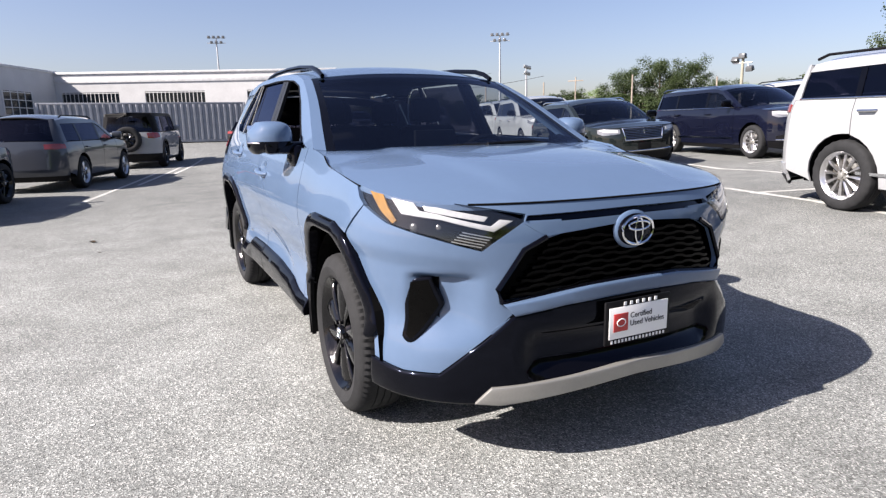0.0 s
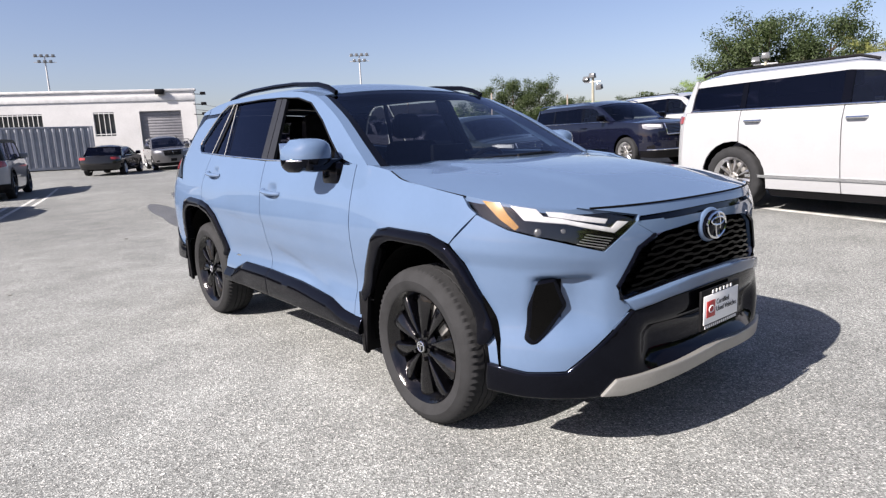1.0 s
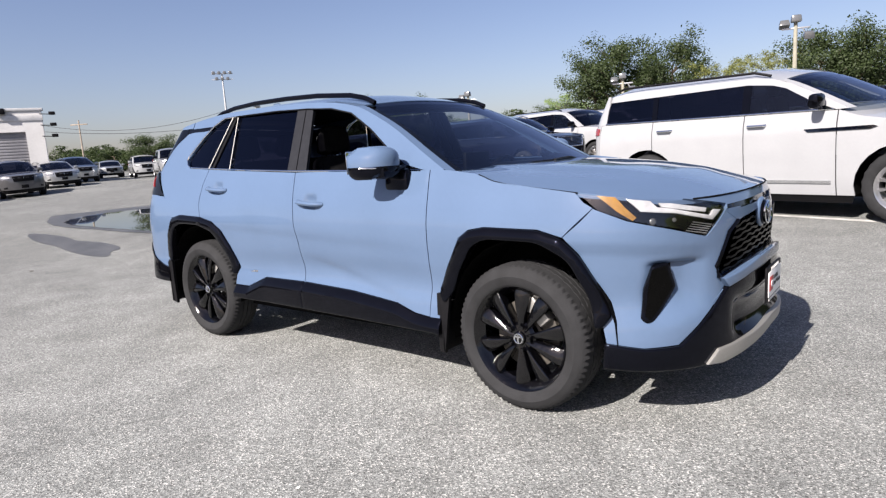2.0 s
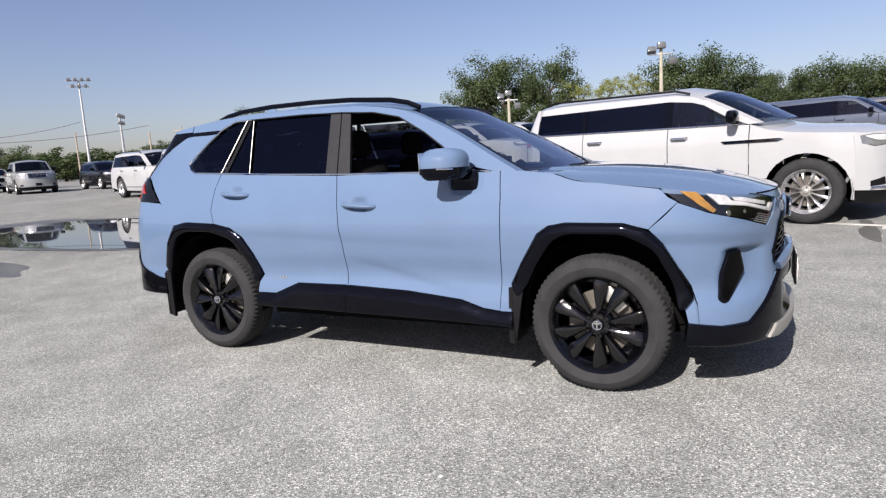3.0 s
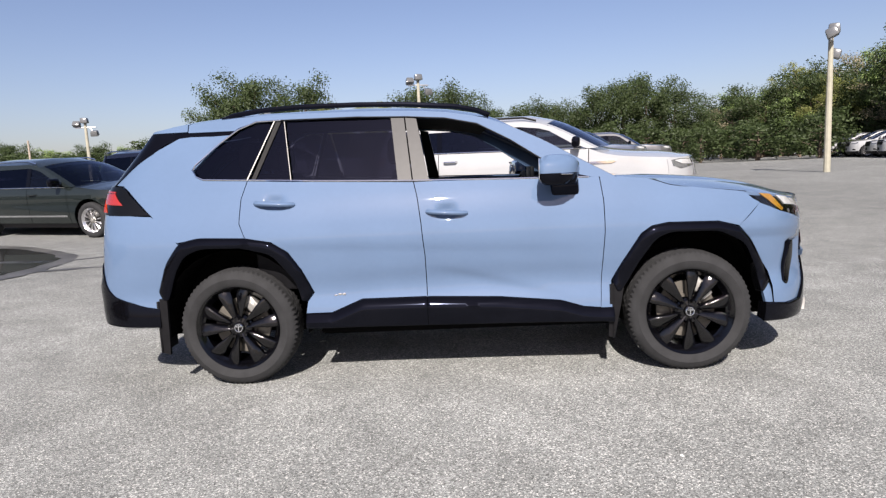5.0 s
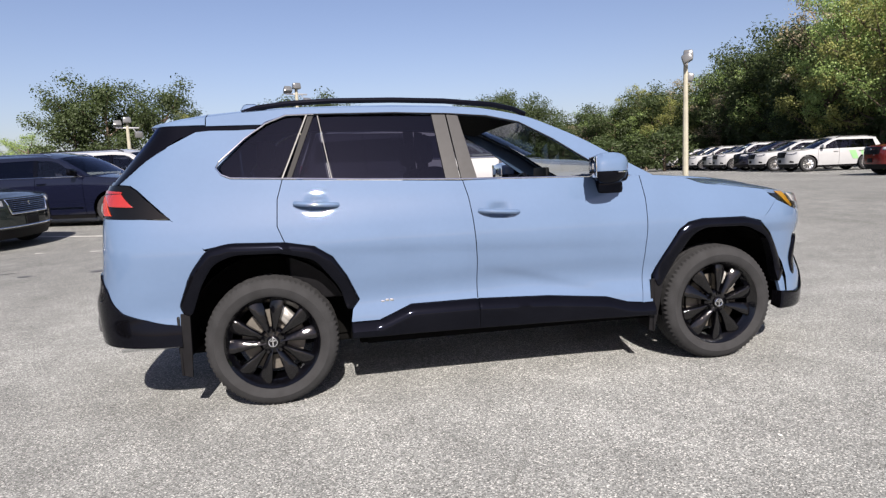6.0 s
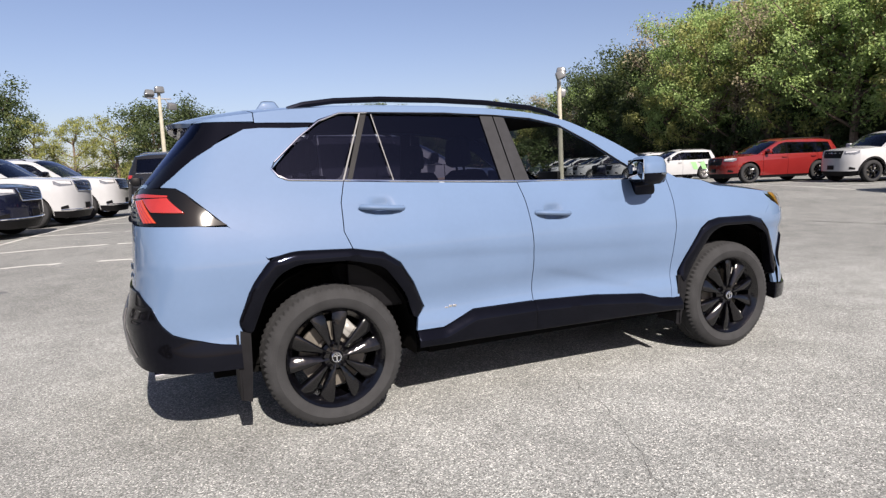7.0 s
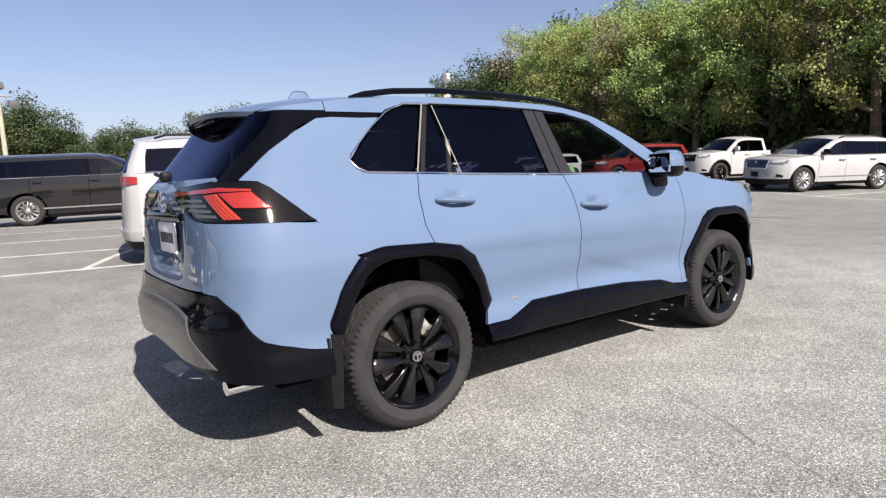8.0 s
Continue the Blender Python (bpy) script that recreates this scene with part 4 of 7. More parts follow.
low_top = low_top + [(-y, z) for y, z in low_top[::-1][1:]]
low_bot = [(0.8183, 0.2814), (0.6448, 0.2782), (0.0, 0.3), (-0.6448, 0.2782), (-0.8183, 0.2814)]
lower = [(fx(1.725, 0.4), 0.4), (fx(1.8722, 0.3791), 0.3791)] + both(low_top) + [(-fx(1.8722, 0.3791), 0.3791), (-fx(1.725, 0.4), 0.4), (-fx(1.715, 0.29), 0.29)] + both(low_bot) + [(fx(1.715, 0.29), 0.29)]


def bay(p):
    inside = (1 / (1 + math.exp((abs(p.y) - 0.45) / 0.012))) * (1 / (1 + math.exp((p.z - 0.525) / 0.01))) * (1 / (1 + math.exp((0.385 - p.z) / 0.01)))
    return -0.05 * inside + 0.012


panel("front_lower_bumper", lower, SH.front, GLOSS_BLACK, CAR, 0.028, stretch=FST, lift=0.0, thick=0.06, dent=bay, label="glossy black lower front bumper", roll=0.012)
sk_t = [(-0.6239, 0.2902), (-0.5762, 0.3472), (-0.4681, 0.3517), (0.0, 0.372), (0.4681, 0.3517), (0.5762, 0.3472), (0.6239, 0.2902)]
sk_b = [(0.5429, 0.2819), (0.3116, 0.301), (0.0, 0.318), (-0.3116, 0.301), (-0.5429, 0.2819)]
panel("skid_plate", both(sk_t + sk_b), SH.front, SATIN, CAR, 0.03, stretch=FST, lift=0.026, thick=0.03, label="satin silver skid strip", roll=0.006)
# plate
pl = part("dealer_plate", box_bm(0.012, 0.318, 0.165, (2.202, -0.012, 0.455), 0.005, 1.0), TRIM_BLACK, CAR, "white dealer plate in a black frame with chrome edge")
part("plate_face", box_bm(0.004, 0.285, 0.118, (2.209, -0.012, 0.478), 0.001), PLATE_WHITE, pl)
part("plate_mark", box_bm(0.003, 0.068, 0.068, (2.2125, -0.102, 0.505), 0.002), PLATE_RED, pl)
part("plate_ring", tube_bm([(2.215, -0.102 + 0.020 * math.cos(a), 0.539 + 0.014 * math.sin(a)) for a in [k * math.tau / 16 for k in range(17)]], 0.0022, 4), PLATE_WHITE, pl)
for k in range(16):
    part("frame_letter_bar", box_bm(0.002, 0.008, 0.011, (2.2095, -0.140 + k * 0.017, 0.461), 0), PLATE_WHITE, pl)
for k in range(6):
    part("frame_letter_bar", box_bm(0.002, 0.012, 0.013, (2.2095, -0.082 + k * 0.03, 0.600), 0), PLATE_WHITE, pl)
for txt, z in (("Certified", 0.549), ("Used Vehicles", 0.519)):
    cu = bpy.data.curves.new("lettering", "FONT")
    cu.body, cu.size, cu.extrude = txt, 0.030, 0.0006
    tmp = new("lettering_source", cu)
    me = bpy.data.meshes.new_from_object(tmp.evaluated_get(bpy.context.evaluated_depsgraph_get()))
    bpy.data.objects.remove(tmp)
    me.materials.append(INK)
    ob = new("lettering", me)
    ob.parent, ob.matrix_local = pl, pose(2.2125, -0.058, z, 90, 0, 90)
    ob["label"] = "dark printed lettering"
for s in (-1, 1):
    part("wiper", tube_bm([(0.99, -0.30 if s < 0 else 0.42, 1.135), (0.985, -0.1 if s < 0 else 0.2, 1.15), (1.02, 0.12 if s < 0 else 0.0, 1.15)] if s < 0 else [(0.94, 0.55, 1.14), (0.97, 0.35, 1.16), (1.03, 0.05, 1.155)], 0.009, 6), TRIM_BLACK, CAR)

# ---- rear ----
ra, rx = SH.ra, SH.rx


def rboth(poly):
    return [(ra(y, z), z) for y, z in poly]


for s in (-1, 1):
    fl = (lambda q: q) if s < 0 else (lambda q: [(-a, z) for a, z in q])
    corner = [(rx(-1.6425, 0.882), 0.882), (rx(-1.799, 1.041), 1.041)] + [(rx(-1.95, 1.055), 1.055)] + rboth([(-0.622, 1.062), (-0.645, 0.98), (-0.627, 0.85), (-0.604, 0.772)]) + [(-0.394, 0.767), (-0.58, 0.701), (-0.774, 0.577), (-0.907, 0.537)] + [(rx(-1.79, 0.500), 0.500), (rx(-1.755, 0.55), 0.55), (rx(-1.775, 0.605), 0.605), (rx(-1.705, 0.77), 0.77), (rx(-1.63, 0.873), 0.873)]
    panel("rear_bumper_corner", fl(corner), SH.rear, BLUE, CAR, 0.03, stretch=FST, dent=dents, label="body-coloured rear bumper corner")
    lamp = [(rx(-1.80, 1.05), 1.05), (-0.935, 1.125), (-0.85, 1.195), (-0.775, 1.222), (-0.41, 1.230)] + rboth([(-0.20, 1.212), (-0.245, 1.152), (-0.50, 1.086), (-0.612, 1.070)])
    T = panel("tail_light", fl(lamp), SH.rear, SMOKE_LENS, CAR, 0.03, stretch=FST, lift=0.004, thick=0.03, label="red and smoked tail light")
    red = [(-0.468, 1.180), (-0.730, 1.181), (-0.847, 1.111), (-0.594, 1.120)]
    panel("red_lens", fl(red), SH.rear, RED_LENS, T, 0.03, stretch=FST, lift=0.012, thick=0.006, roll=0.004)
    red2 = [(-0.320, 1.174), (-0.450, 1.179), (-0.645, 1.074), (-0.510, 1.074)]
    panel("orange_lens", fl(red2), SH.rear, ORANGE_LENS, T, 0.03, stretch=FST, lift=0.009, thick=0.006)
    for k in range(3):
        panel("lens_rib", fl([(-0.345 - k * 0.036, 1.174), (-0.357 - k * 0.036, 1.174), (-0.548 - k * 0.036, 1.075), (-0.535 - k * 0.036, 1.075)]), SH.rear, RED_LENS, T, 0.03, stretch=FST, lift=0.0115, thick=0.003)
    panel("red_strip", fl([(-0.02, 1.194), (-0.30, 1.201), (-0.469, 1.204), (-0.731, 1.192), (-0.730, 1.184), (-0.47, 1.187), (-0.028, 1.179)]), SH.rear, RED_LENS, T, 0.03, stretch=FST, lift=0.009, thick=0.006)
    for k in range(4):
        panel("reversing_lens", fl(rboth([(-0.28 - k * 0.085, 1.163 - k * 0.021), (-0.575 - k * 0.038, 1.160 - k * 0.022), (-0.588 - k * 0.038, 1.148 - k * 0.022), (-0.30 - k * 0.085, 1.150 - k * 0.021)])), SH.rear, SATIN_DARK, T, 0.05, stretch=FST, lift=0.008, thick=0.004)
gate = [(-0.616, 1.062), (-0.50, 1.080), (-0.242, 1.146), (-0.194, 1.216), (-0.60, 1.236), (-0.605, 1.25)]
gate = rboth(gate) + [(-a, z) for a, z in rboth(gate)[::-1]] + rboth([(0.64, 0.98), (0.622, 0.85), (0.598, 0.776), (0, 0.765), (-0.598, 0.776), (-0.622, 0.85), (-0.64, 0.98)])


def plate_bay(p):
    return -0.035 / (1 + math.exp((abs(p.y) - 0.30) / 0.012)) / (1 + math.exp((0.84 - p.z) / 0.012)) / (1 + math.exp((p.z - 1.10) / 0.012))


tg = panel("tailgate", gate, SH.rear, BLUE, CAR, 0.03, stretch=FST, dent=plate_bay)
rg = [(-0.61, 1.25), (-0.63, 1.312), (-0.65, 1.414), (-0.645, 1.475), (-0.625, 1.53)]
panel("rear_window", rboth(rg + [(-y, z) for y, z in rg[::-1]]), SH.rear, PRIVACY, tg, 0.06, stretch=FST, lift=-0.004, thick=0.0, label="dark tinted rear window")
part("gate_trim", tube_bm([SH.rear(ra(y, 1.085), 1.085) + Vector((-0.006, 0, 0)) for y in [-0.34 + k * 0.068 for k in range(11)]], 0.012, 8, 1.6), GLOSS_BLACK, tg, "glossy dark strip over the plate")
gx = SH.rear(0.0, 1.15).x - 0.010
part("gate_emblem", join_bm(*[tube_bm([(gx, ry_ * math.cos(a), 1.15 + rz_ * math.sin(a)) for a in [k * math.tau / 24 for k in range(25)]], 0.006, 6) for ry_, rz_ in ((0.075, 0.05), (0.05, 0.016), (0.018, 0.046))]), CHROME, tg, "chrome oval emblem")
rp = part("rear_plate", box_bm(0.012, 0.31, 0.15, (SH.tail(0.98) + 0.016, 0, 0.905), 0.004), PLATE_WHITE, tg, "white rear plate in a dark frame")
for k in range(6):
    part("plate_bar", box_bm(0.003, 0.026, 0.05, (SH.tail(0.98) + 0.0085, -0.11 + k * 0.044, 0.955), 0), INK, rp)
for k in range(5):
    part("badge_bar", box_bm(0.004, 0.02, 0.018, (SH.rear(ra(-0.50, 0.83), 0.83).x - 0.003, -0.55 + k * 0.028, 0.815), 0.002), CHROME, tg)
part("badge_bar", box_bm(0.004, 0.06, 0.03, (SH.rear(ra(-0.50, 0.86), 0.86).x - 0.003, -0.50, 0.85), 0.002), CHROME, tg)
part("rear_wiper", join_bm(box_bm(0.05, 0.07, 0.05, (-2.19, -0.02, 1.25), 0.015), tube_bm([(-2.20, -0.02, 1.275), (-2.17, 0.3, 1.30)], 0.01, 6)), TRIM_BLACK, tg)
low_edge = [(rx(-1.785, 0.498), 0.498), (-0.907, 0.535), (-0.774, 0.575), (-0.58, 0.699), (-0.394, 0.765), (-0.25, 0.768)]
low = low_edge + [(0, 0.762)] + [(-a, z) for a, z in low_edge[::-1]] + [(-rx(-1.785, 0.392), 0.392)] + rboth([(0.76, 0.415), (0.66, 0.435), (0, 0.47), (-0.66, 0.435), (-0.76, 0.415)]) + [(rx(-1.785, 0.392), 0.392)]
panel("rear_lower_bumper", low, SH.rear, GLOSS_BLACK, CAR, 0.03, stretch=FST, lift=0.010, thick=0.06, label="glossy black lower rear bumper")
panel("rear_skid_plate", rboth([(-0.49, 0.660), (-0.3, 0.682), (0, 0.690), (0.3, 0.682), (0.49, 0.660), (0.55, 0.58), (0.72, 0.468), (0.4, 0.455), (0, 0.475), (-0.4, 0.455), (-0.72, 0.468), (-0.55, 0.58)]), SH.rear, SATIN_DARK, CAR, 0.04, stretch=FST, lift=0.018, thick=0.02, roll=0.008, label="satin grey rear bumper insert")
bm = tube_bm([(-1.80, -0.60, 0.345), (-2.03, -0.60, 0.345), (-2.165, -0.60, 0.342)], 0.042, 16, 0.75)
part("exhaust_pipe", bm, CHROME, CAR, "chrome exhaust tip")

# ---- hidden shell, floor and cabin ----
rows = []
for z in (0.30, 0.5, 0.75, 0.93):
    row = []
    for i in range(61):
        x = -2.12 + 4.06 * i / 60
        y = max(0.0, SH.side_y(x, z) - 0.06)
        if abs(abs(x) - 1.345) < 0.45 and z < 0.9:
            y = min(y, 0.54)
        row.append((x, -y, max(z, 0.43 if x < -1.75 else 0.33 if x > 1.7 else 0.0)))
    rows.append(row)
loft("inner_side", rows, DARK, CAR, smooth=0)
loft("inner_side", [[(x, -y, z) for x, y, z in r] for r in rows], DARK, CAR, smooth=0)
part("floor_pan", box_bm(3.9, 1.05, 0.05, (0.05, 0, 0.25), 0.01), DARK, CAR)
part("floor_side", box_bm(1.75, 1.50, 0.06, (0, 0, 0.28), 0.01), DARK, CAR)
part("engine_block", box_bm(0.95, 1.0, 0.55, (1.55, 0, 0.30), 0.05), DARK, CAR)
loft("headliner", [top_row(e, c, -0.9, 0.9, 12, drop=0.045) for e, c in roof_rows], FABRIC, CAR, up=False)
part("dashboard", join_bm(box_bm(0.45, 1.45, 0.22, (0.72, 0, 0.90), 0.06), box_bm(0.3, 0.42, 0.12, (0.62, 0.36, 1.03), 0.05), box_bm(0.03, 0.26, 0.15, (0.50, 0, 1.08), 0.01)), TRIM_BLACK, CAR)
bm = tube_bm([(0.42 + 0.07 * math.sin(a), 0.37 + 0.18 * math.cos(a), 1.02 + 0.165 * math.sin(a)) for a in [k * math.tau / 24 for k in range(25)]], 0.015, 8)
part("steering_wheel", join_bm(bm, box_bm(0.06, 0.30, 0.05, (0.44, 0.37, 0.995), 0.02), box_bm(0.06, 0.12, 0.11, (0.44, 0.37, 0.965), 0.03)), TRIM_BLACK, CAR)


def seat(x, y, wide, head=1):
    a = part("seat", join_bm(box_bm(0.52, wide, 0.16, (x + 0.05, y, 0.56), 0.05), box_bm(0.16, wide, 0.62, (x - 0.24, y, 0.66), 0.06, 0.86, turn=(0, -14, 0))), FABRIC, CAR, "black cloth seat")
    for k in range(head):
        hy = y + (0 if head == 1 else (-0.42 + 0.84 * k / (head - 1)))
        part("headrest", join_bm(box_bm(0.10, 0.26, 0.18, (x - 0.42, hy, 1.28), 0.045, 0.85), tube_bm([(x - 0.40, hy - 0.05, 1.2), (x - 0.41, hy - 0.05, 1.32)], 0.007, 6), tube_bm([(x - 0.40, hy + 0.05, 1.2), (x - 0.41, hy + 0.05, 1.32)], 0.007, 6)), FABRIC, a)


seat(0.02, -0.37, 0.50)
seat(0.02, 0.37, 0.50)
seat(-0.92, 0.0, 1.28, 3)
part("cargo_cover", box_bm(0.7, 1.2, 0.02, (-1.65, 0, 1.06), 0.005), FABRIC, CAR)
for s in (-1, 1):
    part("door_lining", box_bm(1.0, 0.06, 0.62, (0.28, s * 0.745, 0.52), 0.02), TRIM_BLACK, CAR)
    part("door_lining", box_bm(0.95, 0.06, 0.62, (-0.76, s * 0.74, 0.56), 0.02), TRIM_BLACK, CAR)


# ---- ground ----
def asphalt():
    m = bpy.data.materials.new("asphalt")
    m.use_nodes = True
    nt = m.node_tree
    N, L = nt.nodes.new, nt.links.new
    b = nt.nodes["Principled BSDF"]
    tc = N("ShaderNodeTexCoord")
    vor, fine, big, mid = N("ShaderNodeTexVoronoi"), N("ShaderNodeTexNoise"), N("ShaderNodeTexNoise"), N("ShaderNodeTexNoise")
    vor.inputs["Scale"].default_value, fine.inputs["Scale"].default_value = 170, 380
    big.inputs["Scale"].default_value, mid.inputs["Scale"].default_value = 0.35, 2.6
    big.inputs["Detail"].default_value, mid.inputs["Detail"].default_value = 6, 6
    for n in (vor, fine, big, mid):
        L(tc.outputs["Object"], n.inputs["Vector"])
    ramp = N("ShaderNodeValToRGB")     # grains: mostly grey, some pale stones, some dark binder
    e = ramp.color_ramp.elements
    e[0].position, e[0].color = 0.0, (0.060, 0.061, 0.060, 1)
    e[1].position, e[1].color = 1.0, (0.50, 0.495, 0.475, 1)
    for p, c in ((0.25, 0.135), (0.68, 0.212), (0.88, 0.300)):
        x = e.new(p)
        x.color = (c * 0.955, c, c * 0.972, 1)
    sep = N("ShaderNodeSeparateColor")
    L(vor.outputs["Color"], sep.inputs[0])
    L(sep.outputs[0], ramp.inputs["Fac"])
    mr = N("ShaderNodeMapRange")       # worn, paler patches and darker stains
    mr.inputs["From Min"].default_value, mr.inputs["From Max"].default_value = 0.32, 0.68
    mr.inputs["To Min"].default_value, mr.inputs["To Max"].default_value = 0.70, 1.28
    ad = N("ShaderNodeMath")
    ad.operation = "MULTIPLY_ADD"
    L(mid.outputs["Fac"], ad.inputs[0])
    ad.inputs[1].default_value = 0.5
    hb = N("ShaderNodeMath")
    hb.operation = "MULTIPLY"
    hb.inputs[1].default_value = 0.5
    L(big.outputs["Fac"], hb.inputs[0])
    L(hb.outputs[0], ad.inputs[2])
    L(ad.outputs[0], mr.inputs["Value"])
    mul = N("ShaderNodeMix")
    mul.data_type, mul.blend_type = "RGBA", "MULTIPLY"
    mul.inputs["Factor"].default_value = 1
    L(ramp.outputs["Color"], mul.inputs["A"])
    L(mr.outputs["Result"], mul.inputs["B"])
    # the colour darkens with distance from a point by the car, with a wavering edge
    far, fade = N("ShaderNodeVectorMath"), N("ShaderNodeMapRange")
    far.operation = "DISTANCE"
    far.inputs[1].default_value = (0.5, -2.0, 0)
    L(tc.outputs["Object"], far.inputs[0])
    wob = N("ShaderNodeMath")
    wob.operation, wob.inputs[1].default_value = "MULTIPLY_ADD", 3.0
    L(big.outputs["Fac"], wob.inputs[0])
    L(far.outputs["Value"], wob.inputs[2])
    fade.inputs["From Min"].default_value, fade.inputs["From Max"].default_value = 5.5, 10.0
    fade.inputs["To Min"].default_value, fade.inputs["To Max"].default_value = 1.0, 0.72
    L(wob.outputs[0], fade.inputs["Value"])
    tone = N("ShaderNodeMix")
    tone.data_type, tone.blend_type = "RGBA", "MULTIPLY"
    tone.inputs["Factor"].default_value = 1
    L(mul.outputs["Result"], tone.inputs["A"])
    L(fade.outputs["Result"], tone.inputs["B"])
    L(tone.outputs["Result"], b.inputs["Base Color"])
    b.inputs["Roughness"].default_value = 0.88
    bp = N("ShaderNodeBump")
    bp.inputs["Strength"].default_value, bp.inputs["Distance"].default_value = 0.55, 0.006
    add = N("ShaderNodeMath")
    L(vor.outputs["Distance"], add.inputs[0])
    L(fine.outputs["Fac"], add.inputs[1])
    L(add.outputs[0], bp.inputs["Height"])
    L(bp.outputs["Normal"], b.inputs["Normal"])
    return m


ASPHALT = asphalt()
LINE = material("worn_white_line", (0.38, 0.38, 0.365), 0.8, grain=0.35, scale=5, bump=0.3, bump_scale=200)
TAR = material("crack_dark", (0.10, 0.10, 0.097), 0.9, grain=0.3, scale=10)
WET = material("damp_asphalt", (0.07, 0.069, 0.066), 0.4, grain=0.35, scale=2.5, bump=0.4, bump_scale=120)
WATER = material("still_water", (0.03, 0.032, 0.032), 0.015, spec=0.9)
xs = [-700, -400, -250, -160, -110, -80] + [-60 + i for i in range(111)] + [54, 60, 70, 90, 130, 180, 260, 400, 700]
ys = [-500, -250, -120, -60, -30] + [-15 + i for i in range(11)] + [-4 + 0.25 * i for i in range(24)] + [2 + i for i in range(64)] + [70, 76, 84, 100, 130, 190, 260, 400, 700, 1200]
verts = [(x, y, ground_z(x, y)) for y in ys for x in xs]
nx = len(xs)
faces = [(j * nx + i, j * nx + i + 1, (j + 1) * nx + i + 1, (j + 1) * nx + i) for j in range(len(ys) - 1) for i in range(nx - 1)]
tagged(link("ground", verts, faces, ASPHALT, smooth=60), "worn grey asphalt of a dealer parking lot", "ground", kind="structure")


def ribbon(name, pts, width, mat, label, lift=0.004, cat="line"):
    """A flat strip laid along the ground."""
    v, f = [], []
    dense = []
    for (xa, ya), (xb, yb) in zip(pts, pts[1:]):
        k = max(1, int(math.hypot(xb - xa, yb - ya) / 1.0))
        dense += [(xa + (xb - xa) * i / k, ya + (yb - ya) * i / k) for i in range(k)]
    dense.append(pts[-1])
    for i, (x, y) in enumerate(dense):
        a, b = dense[max(0, i - 1)], dense[min(len(dense) - 1, i + 1)]
        d = Vector((b[0] - a[0], b[1] - a[1], 0)).normalized()
        n = Vector((-d.y, d.x, 0)) * width / 2
        for q in (-1, 1):
            p = Vector((x, y, 0)) + n * q
            v.append((p.x, p.y, ground_z(p.x, p.y) + lift))
    f = [(2 * i, 2 * i + 1, 2 * i + 3, 2 * i + 2) for i in range(len(dense) - 1)]
    return tagged(link(name, v, f, mat, smooth=0), label, cat, kind="structure")


ROW = Vector((0.27, 0.963))          # along the rows of stalls
HEAD = Vector((0.963, -0.27))        # the way the parked cars face
def at_row(p0, k, along=0.0):
    q = Vector(p0) + ROW * k + HEAD * along
    return (q.x, q.y)


# stall lines of the row beyond the blue car
ribbon("parking_line", [(3.36, 4.65), (5.96, 12.61), (13.6, 36.0)], 0.10, LINE, "worn white line along the stall heads", cat="line")
ribbon("parking_line", [(-2.0, 6.25), (-1.5, 7.2), (-1.0, 8.0)], 0.10, LINE, "worn white line between two rows of stalls", cat="line")
ribbon("parking_line", [(-5.6, 8.9), (-5.14, 10.68), (-4.2, 14.4), (-2.4, 20.1), (2.0, 35.0)], 0.10, LINE, "worn white line along the stall heads", cat="line")
STALLS = [((3.45, 4.85), (-1.17, 6.16), (-2.88, 6.5), (-6.2, 7.7)), ((3.95, 6.62), (-0.97, 8.05), (-2.84, 8.5), (-7.2, 10.15)), ((4.45, 8.65), (-0.42, 10.25), (-2.81, 10.82), (-5.4, 12.0)), ((5.2, 11.0), (-0.35, 12.4), (-2.76, 13.6), (-5.0, 14.6))]
for k in range(1, 10):
    STALLS.append(tuple((p[0] + 0.85 * k, p[1] + 2.6 * k) for p in STALLS[3]))
for st_ in STALLS:
    ribbon("parking_line", list(st_), 0.10, LINE, "worn white stall line")
for k in range(14):
    ribbon("parking_line", [at_row((15.6, 4.4), k * 2.9, 0), at_row((15.6, 4.4), k * 2.9, 5.2)], 0.10, LINE, "worn white stall line")
ribbon("parking_line", [at_row((15.6, 4.4), -9), at_row((15.6, 4.4), 42)], 0.10, LINE, "worn white line along the stall heads")
for k in range(3):
    ribbon("parking_line", [(-9.2 - k * 3.3, -2.45 + k * 1.0), (-16.5 - k * 3.0, -0.9 + k * 1.0)][:2], 0.10, LINE, "worn white stall line")
# cracks
rng = random.Random(5)
for path in (((0.12, -0.66), (0.0, -1.0), (-0.08, -1.36), (-0.217, -1.70), (-0.35, -1.98), (-0.407, -2.15), (-0.49, -2.38), (-0.56, -2.62)), ((-4.8, -1.9), (-6.2, -1.55), (-8.2, -0.9), (-10.5, -0.2))):
    pts = []
    for (xa, ya), (xb, yb) in zip(path, path[1:]):
        pts += [(xa + (xb - xa) * i / 6 + rng.uniform(-0.015, 0.015), ya + (yb - ya) * i / 6 + rng.uniform(-0.015, 0.015)) for i in range(6)]
    ribbon("crack", pts, 0.0028, TAR, "thin dark crack in the asphalt", 0.002, "crack")


